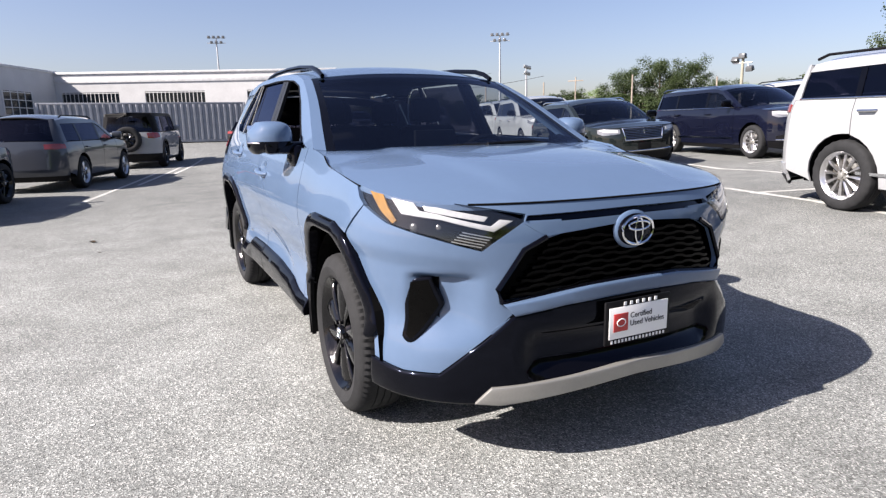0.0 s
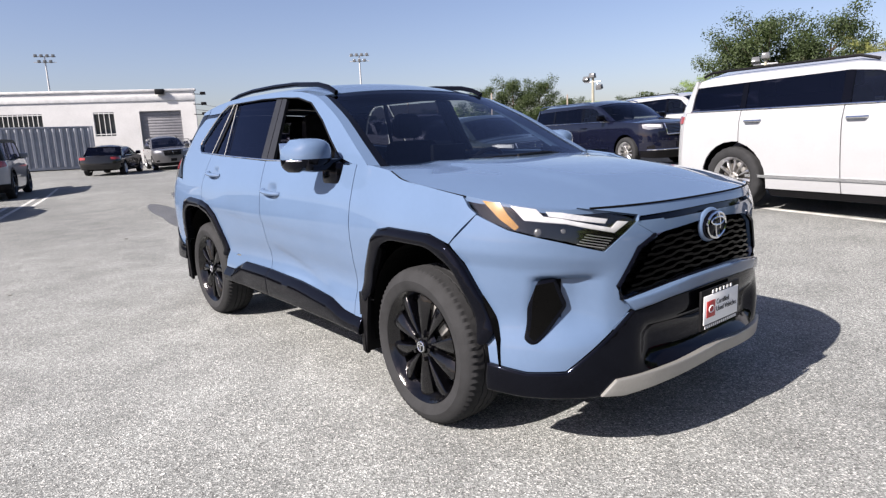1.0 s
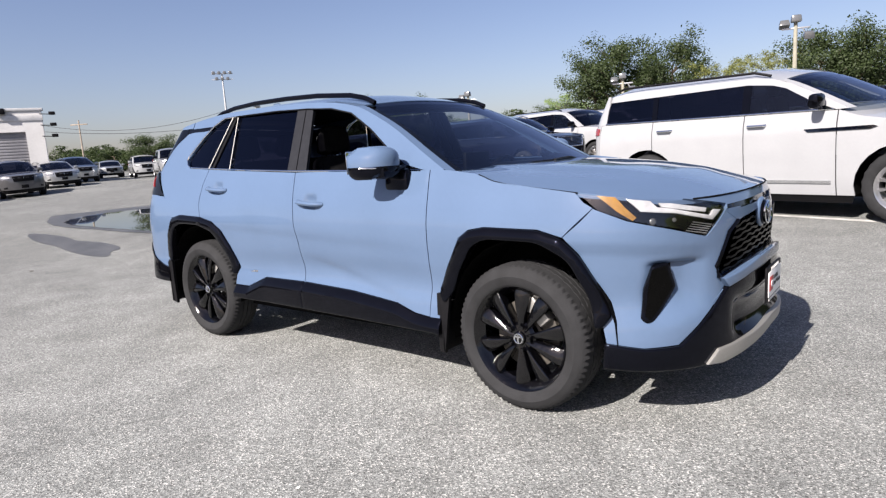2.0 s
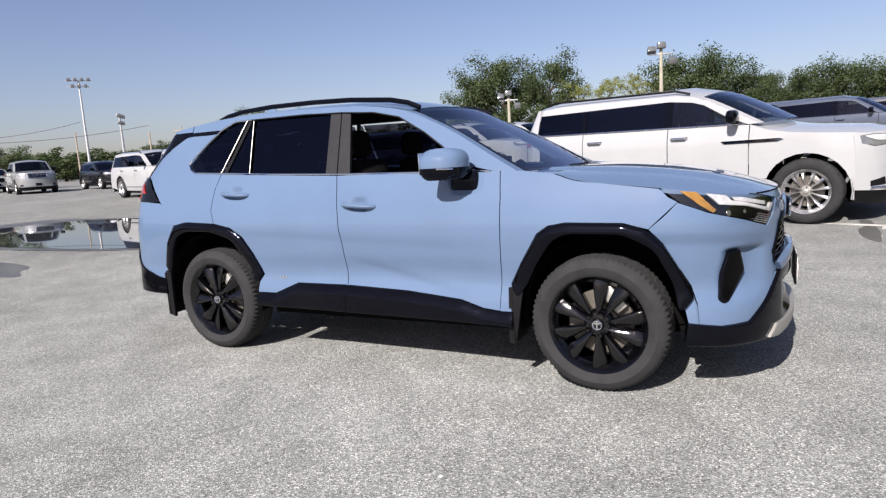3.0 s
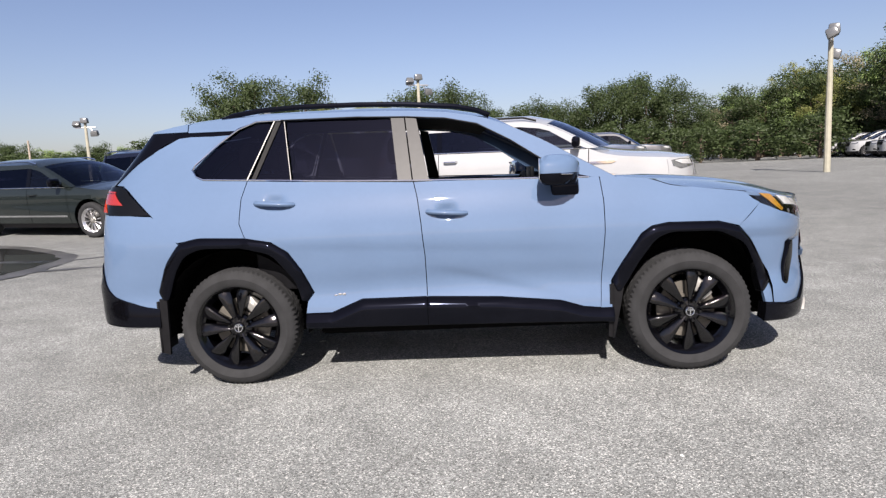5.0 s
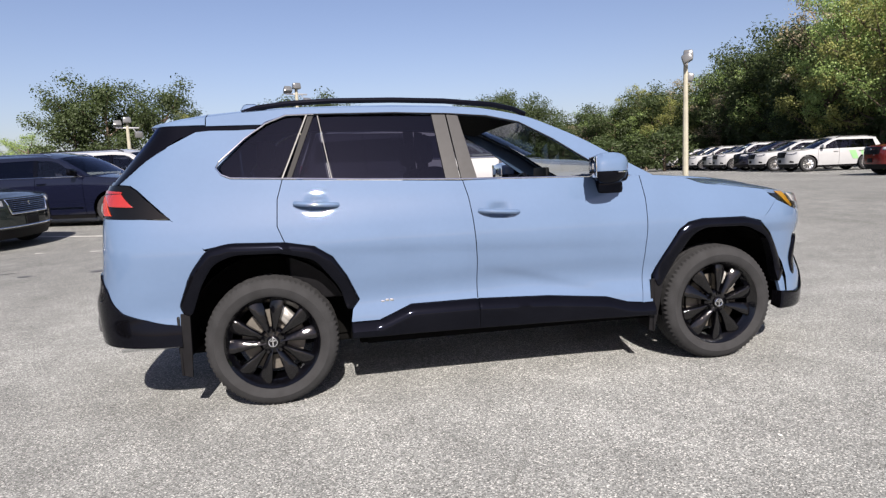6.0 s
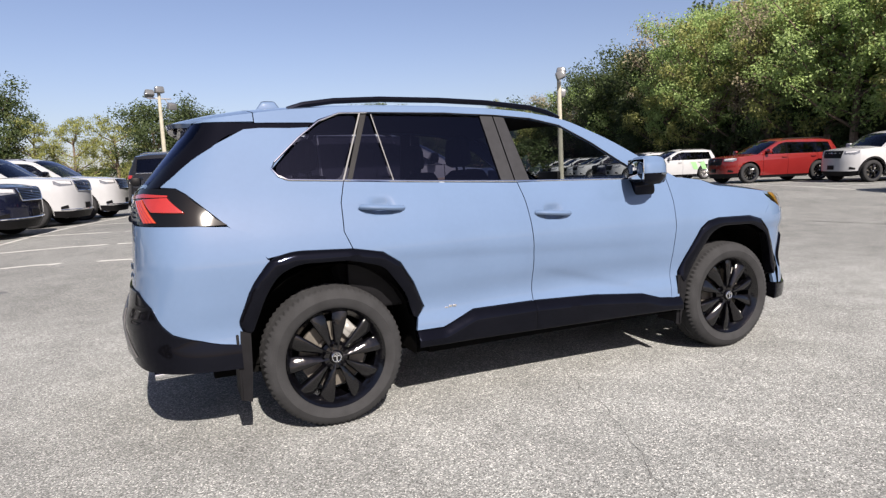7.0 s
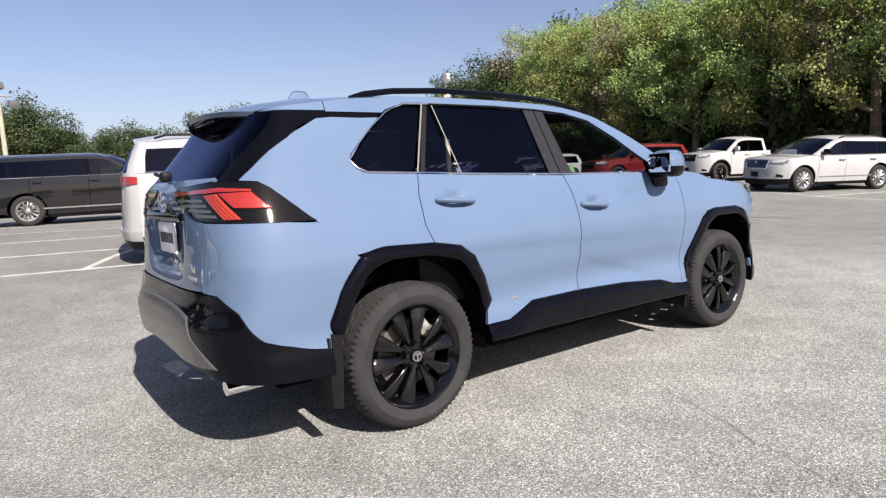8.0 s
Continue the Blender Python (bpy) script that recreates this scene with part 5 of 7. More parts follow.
def puddle(name, cx, cy, rx_, ry_, turn, mat, label, z, seed, wob=0.25):
    r = random.Random(seed)
    ph = [r.uniform(0, 6.28) for _ in range(5)]
    v, n = [(cx, cy, z if z is not None else ground_z(cx, cy) + 0.003)], 72
    for i in range(n):
        a = i * math.tau / n
        k = 1 + sum(wob / (j + 1) * math.sin((j + 2) * a + ph[j]) for j in range(5))
        x, y = rx_ * k * math.cos(a), ry_ * k * math.sin(a)
        c, s = math.cos(radians(turn)), math.sin(radians(turn))
        px, py = cx + x * c - y * s, cy + x * s + y * c
        v.append((px, py, z if z is not None else ground_z(px, py) + 0.003))
    return tagged(link(name, v, [(0, 1 + i, 1 + (i + 1) % n) for i in range(n)], mat, smooth=0), label, "puddle", kind="structure")


def pool(name, knots, mat, label, z, seed):
    """A flat sheet with a smooth, slightly wavering outline through the knots."""
    r, n, out = random.Random(seed), len(knots), []
    for i in range(n):
        p = [Vector(knots[(i + k) % n]) for k in (-1, 0, 1, 2)]
        for j in range(10):
            t = j / 10
            q = 0.5 * (2 * p[1] + (p[2] - p[0]) * t + (2 * p[0] - 5 * p[1] + 4 * p[2] - p[3]) * t * t + (3 * p[1] - p[0] - 3 * p[2] + p[3]) * t ** 3)
            out.append((q.x + r.uniform(-0.05, 0.05), q.y + r.uniform(-0.03, 0.03), z))
    return tagged(link(name, out, [tuple(range(len(out)))], mat, smooth=0), label, "puddle", kind="structure")


pool("damp_patch", [(-13.5, 2.4), (-9.6, 2.02), (-6.9, 2.12), (-5.6, 2.9), (-6.1, 5.0), (-8.6, 7.0), (-11, 7.45), (-13.6, 7.8), (-17.5, 7.2), (-18, 4.5)], WET, "dark damp asphalt round the puddle", 0.158, 3)
pool("water", [(-12.6, 2.45), (-9.6, 2.22), (-7.3, 2.2), (-6.2, 2.5), (-5.9, 3.2), (-6.3, 4.9), (-8.8, 6.75), (-11, 7.1), (-12.8, 7.0), (-14.6, 6.4), (-15, 4.4), (-14.2, 3.2)], WATER, "shallow rain puddle mirroring the sky", 0.163, 8)
puddle("damp_patch", -8.9, 1.05, 2.1, 0.30, -8, WET, "dark damp asphalt beside the puddle", None, 21)
for cx, cy, a, b, sd in ((-4.4, 4.6, 0.5, 0.10, 1), (-5.3, 3.5, 0.45, 0.08, 2), (-5.6, 4.6, 0.4, 0.09, 4), (3.2, 4.6, 0.6, 0.10, 9), (9.6, 3.2, 1.0, 0.07, 12)):
    puddle("oil_stain", cx, cy, a, b, 10 * sd, WET, "dark oil stain on the asphalt", None, sd)


# ---- other cars ----
PAINTS = {
    "white": paint("white_paint", (0.285, 0.293, 0.305), 0.0, 0.4),
    "navy": paint("navy_paint", (0.004, 0.005, 0.013), 0.0, 0.3),
    "black": paint("black_paint", (0.008, 0.008, 0.009), 0.0, 0.3),
    "green": paint("dark_green_paint", (0.009, 0.012, 0.012), 0.0, 0.3),
    "grey": paint("grey_paint", (0.10, 0.10, 0.105), 0.4, 0.3),
    "steel": paint("steel_grey_paint", (0.050, 0.055, 0.068), 0.3, 0.3),
    "slate": paint("slate_blue_paint", (0.06, 0.072, 0.10), 0.3, 0.3),
    "red": paint("red_paint", (0.115, 0.010, 0.010), 0.0, 0.3),
    "silver": paint("silver_paint", (0.36, 0.37, 0.38), 0.6, 0.3),
    "green_mark": material("green_decal", (0.16, 0.33, 0.15), 0.4, grain=0.05),
}


def other_car(name, colour, label, x, y, heading, L=4.75, W=1.92, H=1.72, wb=2.85, tyre=0.76, fo=0.92, hood=0.60, belt=0.64, screen=(1.05, 0.25), tail_in=0.35, spokes=10, dark_rim=False, kind="suv", lean=0.32, roof="paint", shine=True, category="car", cladding=False, marks=None, vent=False):
    """A parked car: body panels on a shell, glazing, lamps, grille, wheels. screen: where windshield starts and ends, in metres ahead of the middle."""
    P = PAINTS[colour]
    ob = new(name)
    tagged(ob, label, category, "parked cars")
    xf, xr = wb / 2 + fo, wb / 2 + fo - L
    w, zb, zh = W / 2, belt * H, hood * H
    r = tyre / 2
    S = Shell(
        nose=[(0.2, xf - 0.10), (0.42, xf), (0.62 * zh, xf), (0.85 * zh, xf - 0.03), (0.97 * zh, xf - 0.10), (zh + 0.05, xf - 0.25)],
        tail=[(0.25, xr + 0.10), (0.45, xr), (0.7, xr + 0.02), (zb, xr + 0.06), (zb + 0.1, xr + 0.10), (0.97 * H, xr + tail_in)],
        flank=[(0.2, 0.90 * w), (0.38, 0.97 * w), (0.75 * zb, w), (zb - 0.08, 0.985 * w), (zb, 0.95 * w)],
        x1=xf - 0.75, x0=xr + 0.45, nf=2.4, nr=3.2, belt=zb, lean=lean)
    xa, xb = wb / 2, -wb / 2
    sc0, sc1 = screen
    ze = H - 0.10 if kind != "jeep" else H - 0.04
    xend = xr + tail_in - 0.02          # rear end of the roof
    cab_end = xend if kind != "pickup" else -0.75
    roof_e = curve([(cab_end - 0.01, ze - (0.06 if kind == "suv" else 0.03)), (cab_end + 0.6, ze), (sc1 - 0.3, ze), (sc1, ze - 0.06), (0.5 * (sc0 + sc1), 0.5 * (ze + zb) - 0.01), (sc0 + 0.02, zb)])
    roof_c = curve([(cab_end - 0.1, ze + 0.02), (cab_end + 0.5, H), (sc1 - 0.3, H), (sc1 + 0.10, ze + 0.005), (sc0 + 0.25, zb + 0.01)])
    black = GLOSS_BLACK if roof == "paint" else TRIM_BLACK

    def arch(cx, k):
        q = r + k
        z0 = 0.30
        a0 = math.degrees(math.asin(max(-1, (z0 - r) / q)))
        return [(cx + q * math.cos(radians(a)), r + q * math.sin(radians(a))) for a in [180 - a0 - (180 - 2 * a0) * i / 14 for i in range(15)]]
    d_front, d_mid, d_rear = sc0 - 0.10, 0.5 * (sc0 - 0.10) + 0.5 * (xb + r + 0.10) - 0.08, xb + 0.10
    if kind == "pickup":
        d_rear = -0.80
        d_mid = 0.12
    fa_, ra_ = arch(xa, 0.07), arch(xb, 0.07)
    top = lambda q: zb - 0.004
    hoodline = curve([(sc0 - 0.12, zb), (sc0 + 0.25, zh + 0.03), (xa, zh), (xf - 0.5, zh - 0.03), (xf - 0.3, zh - 0.05)])
    xs_front = max(xf - 0.62, xa + r + 0.09)
    g = 0.006
    for s in (-1, 1):
        skin = S.side(s)
        f_arch = [p for p in fa_]
        fend = [(d_front + g, 0.30)] + [(d_front + g, zb)] + [(q, hoodline(q) - 0.004) for q in (sc0 + 0.1, sc0 + 0.4, xa, xs_front)] + [(xs_front, 0.30)] + [p for p in f_arch[::-1] if p[0] < xs_front - 0.01]
        panel("front_fender", fend, skin, P, ob, 0.14)
        fd = panel("front_door", [(d_mid + g, 0.30), (d_mid + g, top(0)), (d_front - g, top(0)), (d_front - g, 0.30)], skin, P, ob, 0.14)
        ra_front = [p for p in ra_ if p[0] > d_rear]
        rd = panel("rear_door", [(d_mid - g, 0.30), (d_mid - g, top(0)), (d_rear + g, top(0))] + ([(d_rear + g, ra_front[0][1])] + ra_front[0:] if kind != "pickup" else [(d_rear + g, 0.30)]), skin, P, ob, 0.14)
        if kind == "pickup":
            quarter = [(d_rear - g, 0.30), (d_rear - g, zb + 0.0), (xr + 0.02, zb), (xr + 0.02, 0.42)] + ra_[0:]
        else:
            rb = [p for p in ra_ if p[0] <= d_rear]
            quarter = [(d_rear - g, rb[-1][1]), (d_rear - g, zb - 0.004), (xr + 0.30, zb - 0.004), (xr + 0.30, 0.42), (rb[0][0] - 0.05, 0.34)] + rb
        panel("quarter_panel", quarter, skin, P, ob, 0.14)
        for cx, pts in ((xa, fa_), (xb, ra_)):
            if cladding or kind == "jeep":
                outer = arch(cx, 0.13)
                panel("arch_cladding", pts + outer[::-1], skin, TRIM_BLACK, ob, 0.14, lift=0.02, thick=0.04)
            loft("wheel_house", [[(px, s * (w - 0.42), pz), (px, s * (w - 0.05), pz)] for px, pz in arch(cx, 0.085)], DARK, ob, smooth=0, up=False)
        panel("sill", [(xb + r + 0.06, 0.30), (xa - r - 0.06, 0.30), (xa - r - 0.10, 0.20), (xb + r + 0.10, 0.20)], skin, TRIM_BLACK, ob, 0.3, lift=-0.01)
        if vent:
            panel("fender_trim", [(d_front - 0.34, zb - 0.20), (d_front + 0.36, zb - 0.185), (d_front + 0.40, zb - 0.20), (d_front + 0.33, zb - 0.225), (d_front - 0.30, zb - 0.235)], skin, CHROME, ob, 0.2, lift=0.012, thick=0.01, label="chrome fender trim")
        if shine:
            panel("door_trim", [(d_rear + 0.1, 0.44), (d_front - 0.05, 0.44), (d_front - 0.05, 0.475), (d_rear + 0.1, 0.475)], skin, CHROME, ob, 0.3, lift=0.012, thick=0.01)
        # glass band
        pill = 0.05
        tz = lambda q: roof_e(q) - (0.075 if kind != "jeep" else 0.09)
        fw = [(d_mid + pill, zb + 0.02), (d_mid + pill, tz(d_mid + pill))] + [(q, tz(q)) for q in (sc1 - 0.1, sc1 + 0.06)] + [(0.5 * (sc0 + sc1), tz(0.5 * (sc0 + sc1)) - 0.03), (sc0 - 0.22, zb + 0.02)]
        panel("side_window", fw, skin, SIDEGLASS if kind != "jeep" else PRIVACY, ob, 0.3, lift=-0.012, thick=0)
        re = d_rear + (0.0 if kind != "pickup" else 0.12)
        panel("side_window", [(d_mid - pill, zb + 0.02), (d_mid - pill, tz(d_mid)), (re + 0.05, tz(re)), (re + 0.05, zb + 0.02)], skin, PRIVACY, ob, 0.3, lift=-0.012, thick=0)
        panel("door_post", [(d_mid - pill, zb), (d_mid - pill, tz(d_mid)), (d_mid + pill, tz(d_mid)), (d_mid + pill, zb)], skin, black, ob, 0.3, lift=-0.006, thick=0.01)
        if kind != "pickup":
            qx = xr + tail_in * 0.8 + (0.12 if kind == "suv" else 0.04)
            if kind == "sedan":
                panel("rear_pillar", [(re + 0.05, zb), (re + 0.05, tz(re)), (re - 0.10, tz(re)), (cab_end, roof_e(cab_end)), (cab_end - 0.45, zb)], skin, P, ob, 0.2)
            else:
                panel("quarter_window", [(re - 0.03, zb + 0.02), (re - 0.03, tz(re)), (cab_end + 0.14, tz(cab_end + 0.12)), (qx, zb + 0.06), (qx + 0.02, zb + 0.02)], skin, PRIVACY, ob, 0.3, lift=-0.012, thick=0)
                panel("door_post", [(re - 0.03, zb), (re - 0.03, tz(re)), (re + 0.05, tz(re)), (re + 0.05, zb)], skin, black, ob, 0.3, lift=-0.006, thick=0.01)
                panel("rear_pillar", [(qx, zb), (qx, zb + 0.05), (cab_end + 0.14, tz(cab_end + 0.12)), (cab_end + 0.14, roof_e(cab_end + 0.14)), (cab_end, roof_e(cab_end)), (S.tail(zb) + 0.14, zb + 0.02), (S.tail(zb) + 0.14, zb)], skin, P if kind != "jeep" else TRIM_BLACK, ob, 0.2)
        else:
            panel("rear_pillar", [(re + 0.05, zb), (re + 0.05, tz(re)), (re - 0.06, roof_e(re)), (re - 0.10, zb)], skin, P, ob, 0.2)
        tops = [cab_end + (sc0 - cab_end) * i / 16 for i in range(17)]
        wl = [(sc0 - 0.12, zb + 0.005), (0.5 * (sc0 + sc1), tz(0.5 * (sc0 + sc1)) - 0.03), (sc1 + 0.06, tz(sc1 + 0.06)), (sc1 - 0.1, tz(sc1 - 0.1)), (d_mid, tz(d_mid)), (cab_end + 0.14, tz(cab_end + 0.12))]
        panel("roof_side", wl + [(q, roof_e(q)) for q in tops], skin, P if roof == "paint" else TRIM_BLACK, ob, 0.2)
        if shine:
            part("belt_trim", tube_bm([(q, s * (S.side_y(q, zb + 0.01) + 0.004), zb + 0.012) for q in [cab_end + 0.1 + (sc0 - 0.15 - cab_end - 0.1) * i / 8 for i in range(9)]], 0.010, 5), CHROME, ob)
        for hx, dr in ((d_mid + 0.16, fd), (d_rear + 0.20, rd)):
            part("door_handle", tube_bm([(hx + dx, s * (S.side_y(hx, zb - 0.13) + (0.035 if abs(dx) < 0.1 else 0.0)), zb - 0.13) for dx in (-0.11, -0.09, 0, 0.09, 0.11)], 0.016, 6), P if colour != "white" or not shine else CHROME, dr)
        mxx = sc0 - 0.28
        my = s * (S.side_y(mxx, zb) + 0.13)
        mir = part("mirror", box_bm(0.12, 0.24, 0.17, (mxx, my, zb + 0.03), 0.045), black if shine else P, ob)
        part("mirror_arm", box_bm(0.07, 0.14, 0.05, (mxx, my - s * 0.10, zb + 0.02), 0.015), black, mir)
        if kind == "suv":
            part("roof_rail", tube_bm([(cab_end + 0.25, s * (S.wide(0, ze) - 0.05), ze + 0.02), (cab_end + 0.4, s * (S.wide(0, ze) - 0.05), ze + 0.065), (sc1 - 0.35, s * (S.wide(0, ze) - 0.05), ze + 0.065), (sc1 - 0.15, s * (S.wide(0, ze) - 0.05), ze + 0.01)], 0.018, 6), CHROME if shine and colour != "white" else TRIM_BLACK, ob)
        # lamps
        zl = zh - 0.13
        H_ = panel("headlight", [(S.fx(xf - 0.42, zl + 0.06, s), zl + 0.055), (S.fa(s * w * 0.80, zl), zl + 0.07), (S.fa(s * w * 0.52, zl), zl + 0.045), (S.fa(s * w * 0.52, zl), zl - 0.05), (S.fa(s * w * 0.82, zl), zl - 0.075), (S.fx(xf - 0.40, zl, s), zl - 0.03)], S.front, REFLECTOR, ob, 0.1, lift=0.006, thick=0.03)
        panel("lamp_bar", [(S.fx(xf - 0.38, zl + 0.04, s), zl + 0.045), (S.fa(s * w * 0.80, zl), zl + 0.055), (S.fa(s * w * 0.56, zl), zl + 0.035), (S.fa(s * w * 0.56, zl), zl - 0.03), (S.fa(s * w * 0.80, zl), zl - 0.01)], S.front, WHITE_LENS, H_, 0.1, lift=0.012, thick=0.008)
        zt = zb - 0.10
        tall = 0.10 if kind in ("suv", "sedan") else 0.16
        panel("tail_light", [(S.rx(xr + 0.30, zt, s), zt + tall * 0.5), (S.ra(s * w * 0.80, zt), zt + tall * 0.6), (S.ra(s * w * 0.60, zt), zt + tall * 0.5), (S.ra(s * w * 0.60, zt), zt - tall * 0.5), (S.ra(s * w * 0.80, zt), zt - tall * 0.6), (S.rx(xr + 0.30, zt, s), zt - tall * 0.4)], S.rear, RED_LENS, ob, 0.1, lift=0.012, thick=0.03)
        yy = s * (w - 0.125)
        wheel(ob, xa, yy, r, tyre, tyre * 0.66, 0.24, spokes, dark_rim, 0 if s < 0 else 180, 10)
        wheel(ob, xb, yy, r, tyre, tyre * 0.66, 0.24, spokes, dark_rim, 0 if s < 0 else 180, 25)
        if marks and s == marks:
            for k in range(2):
                panel("door_mark", [(xb - 0.1 + k * 0.5, 0.55), (xb + 0.15 + k * 0.5, 0.55), (xb + 0.35 + k * 0.5, 0.95), (xb + 0.05 + k * 0.5, 0.95)], skin, PAINTS["green_mark"], ob, 0.2, lift=0.01, thick=0.003)
    # nose
    zl = zh - 0.13
    q = [S.fa(k * w / 10, zl) for k in range(-9, 10)]
    fx1 = S.fx(xs_front, 0.5, -1)
    bump = [(fx1, 0.42), (fx1, zh - 0.06)] + [(S.fa(k * w, zh), zh - 0.045) for k in (-0.85, -0.5, 0, 0.5, 0.85)] + [(-fx1, zh - 0.06), (-fx1, 0.42), (S.fa(w * 0.7, 0.4), 0.40), (S.fa(-w * 0.7, 0.4), 0.40)]
    panel("front_bumper", bump, S.front, P, ob, 0.12)
    panel("lower_grille", [(fx1, 0.42), (S.fa(-w * 0.7, 0.4), 0.40), (S.fa(w * 0.7, 0.4), 0.40), (-fx1, 0.42), (-fx1, 0.26), (S.fa(w * 0.7, 0.3), 0.22), (S.fa(-w * 0.7, 0.3), 0.22), (fx1, 0.26)], S.front, TRIM_BLACK, ob, 0.2, lift=-0.005, thick=0.03)
    gw = w * 0.47
    Gr = panel("grille", [(S.fa(-gw, zl), zl + 0.06), (S.fa(gw, zl), zl + 0.06), (S.fa(gw * 0.9, zl), zl - 0.20), (S.fa(-gw * 0.9, zl), zl - 0.20)], S.front, TRIM_BLACK, ob, 0.15, lift=0.008, thick=0.02)
    for k in range(7):
        z = zl - 0.18 + k * 0.035
        part("grille_bar", tube_bm([S.front(S.fa(gw * 0.92 * j / 4, z), z) + Vector((0.016, 0, 0)) for j in range(-4, 5)], 0.006, 4), CHROME if shine else TRIM_BLACK, Gr)
    if shine:
        ring = [(-gw, 0.06), (gw, 0.06), (gw * 0.9, -0.20), (-gw * 0.9, -0.20), (-gw, 0.06)]
        path = [(ya + (yb - ya) * k / 5, zl + za + (zc - za) * k / 5) for (ya, za), (yb, zc) in zip(ring, ring[1:]) for k in range(5)]
        part("grille_frame", tube_bm([S.front(S.fa(gy, gz), gz) + Vector((0.014, 0, 0)) for gy, gz in path + path[:1]], 0.013, 6), CHROME, Gr)
    part("emblem", box_bm(0.012, 0.035, 0.13, (S.nose(zl) + 0.016, 0, zl - 0.12), 0.004), CHROME, Gr)
    if shine:
        part("bumper_trim", tube_bm([S.front(S.fa(w * 0.85 * j / 6, 0.44), 0.44) + Vector((0.01, 0, 0)) for j in range(-6, 7)], 0.014, 5), CHROME, ob)
    part("plate", box_bm(0.01, 0.30, 0.15, (xf + 0.01, 0, 0.46), 0.003), TRIM_BLACK, ob)
    for s in (-1, 1):
        panel("corner_vent", [(S.fa(s * w * 0.72, 0.55), 0.56), (S.fx(xf - 0.30, 0.55, s), 0.52), (S.fx(xf - 0.30, 0.45, s), 0.46), (S.fa(s * w * 0.70, 0.47), 0.47)], S.front, TRIM_BLACK, ob, 0.15, lift=0.006, thick=0.01)
    # hood
    hr = []
    for i in range(15):
        qx = sc0 - 0.06 + (S.nose(zh - 0.05) - 0.01 - sc0 + 0.06) * (i / 14) ** 0.85
        zE = hoodline(qx)
        yE = max(0.02, S.side_y(qx, zE) - 0.006)
        hr.append([(qx, yE * u / 8, zE + (0.055 if qx < xf - 0.4 else 0.055 * max(0, (xf - 0.06 - qx) / 0.34)) * (1 - abs(u / 8) ** 2.5)) for u in range(-8, 9)])
    loft("hood", hr, P, ob, thick=0.02)

    def row(xe, xc, a, b, n, drop=0.0):
        z_e, y_e = roof_e(xe), S.side_y(xe, roof_e(xe))
        out = []
        for j in range(n + 1):
            u = a + (b - a) * j / n
            k = 1 - abs(u) ** 2.4
            out.append((xe + (xc - xe) * k, y_e * u, z_e + (roof_c(xc) - z_e) * k - drop))
        return out
    ws = [(sc0 + (sc1 - sc0) * i / 6, sc0 + 0.22 + (sc1 + 0.08 - sc0 - 0.22) * i / 6) for i in range(7)]
    loft("windshield", [row(e, c, -0.9, 0.9, 12, 0.004) for e, c in ws], WINDSHIELD, ob, "", 0, 0)
    for s in (-1, 1):
        loft("windshield_pillar", [row(e, c, s * 0.9, s, 2) for e, c in ws], P, ob)
    rr = [(sc1 + (cab_end - sc1) * i / 7, sc1 + 0.08 + (cab_end - 0.05 - sc1 - 0.08) * i / 7) for i in range(8)]
    loft("roof", [row(e, c, -1, 1, 14) for e, c in rr], P if roof == "paint" else TRIM_BLACK, ob, thick=0.02)
    loft("headliner", [row(e, c, -0.92, 0.92, 8, 0.05) for e, c in rr], FABRIC, ob, up=False)
    # tail
    if kind == "pickup":
        rx1 = S.rx(xr + 0.03, 0.6, -1)
        loft("cab_back", [[(cab_end, w * 0.88 * u, zb - 0.3), (cab_end - 0.02, w * 0.70 * u, roof_e(cab_end))] for u in (-1, -0.5, 0, 0.5, 1)], PRIVACY, ob, smooth=0)
        part("bed_floor", box_bm(abs(xr - d_rear) - 0.05, W * 0.86, 0.05, ((xr + d_rear) / 2, 0, 0.62), 0.01), TRIM_BLACK, ob)
        part("tailgate", box_bm(0.06, W * 0.84, zb - 0.5, (xr + 0.05, 0, 0.48), 0.015), P, ob)
        part("rear_bumper", box_bm(0.16, W * 0.9, 0.2, (xr - 0.02, 0, 0.40), 0.03), CHROME if shine else TRIM_BLACK, ob)
    elif kind == "sedan":
        rx1 = S.rx(xr + 0.30, 0.6, -1)
        panel("rear_bumper", [(rx1, 0.30), (rx1, zb - 0.02), (-rx1, zb - 0.02), (-rx1, 0.30)], S.rear, P, ob, 0.15)
        loft("trunk", [[(qx, S.side_y(qx, zb - 0.02) * u / 6, zb - 0.02 + 0.05 * (1 - abs(u / 6) ** 2.5)) for u in range(-6, 7)] for qx in (cab_end - 0.3, cab_end - 0.6, xr + 0.2, xr + 0.03)], P, ob)
        loft("rear_window", [[(cab_end - 0.02 - 0.42 * t, (S.wide(0, roof_e(cab_end)) * (1 - t) + w * 0.86 * t) * u / 4, roof_e(cab_end) * (1 - t) + zb * t + 0.04) for u in range(-4, 5)] for t in (0, 0.5, 1)], PRIVACY, ob, smooth=0)
    else:
        rx1 = S.rx(xr + 0.30, 0.6, -1)
        panel("tailgate", [(rx1, 0.50), (rx1, zb), (S.ra(0, 1), zb + 0.02), (-rx1, zb), (-rx1, 0.50)], S.rear, P, ob, 0.15)
        rz = 0.93 * H
        panel("rear_window", [(S.ra(-w * 0.78, zb), zb + 0.03), (S.ra(w * 0.78, zb), zb + 0.03), (S.ra(w * 0.62, rz), rz - 0.02), (S.ra(-w * 0.62, rz), rz - 0.02)], S.rear, PRIVACY, ob, 0.2, thick=0)
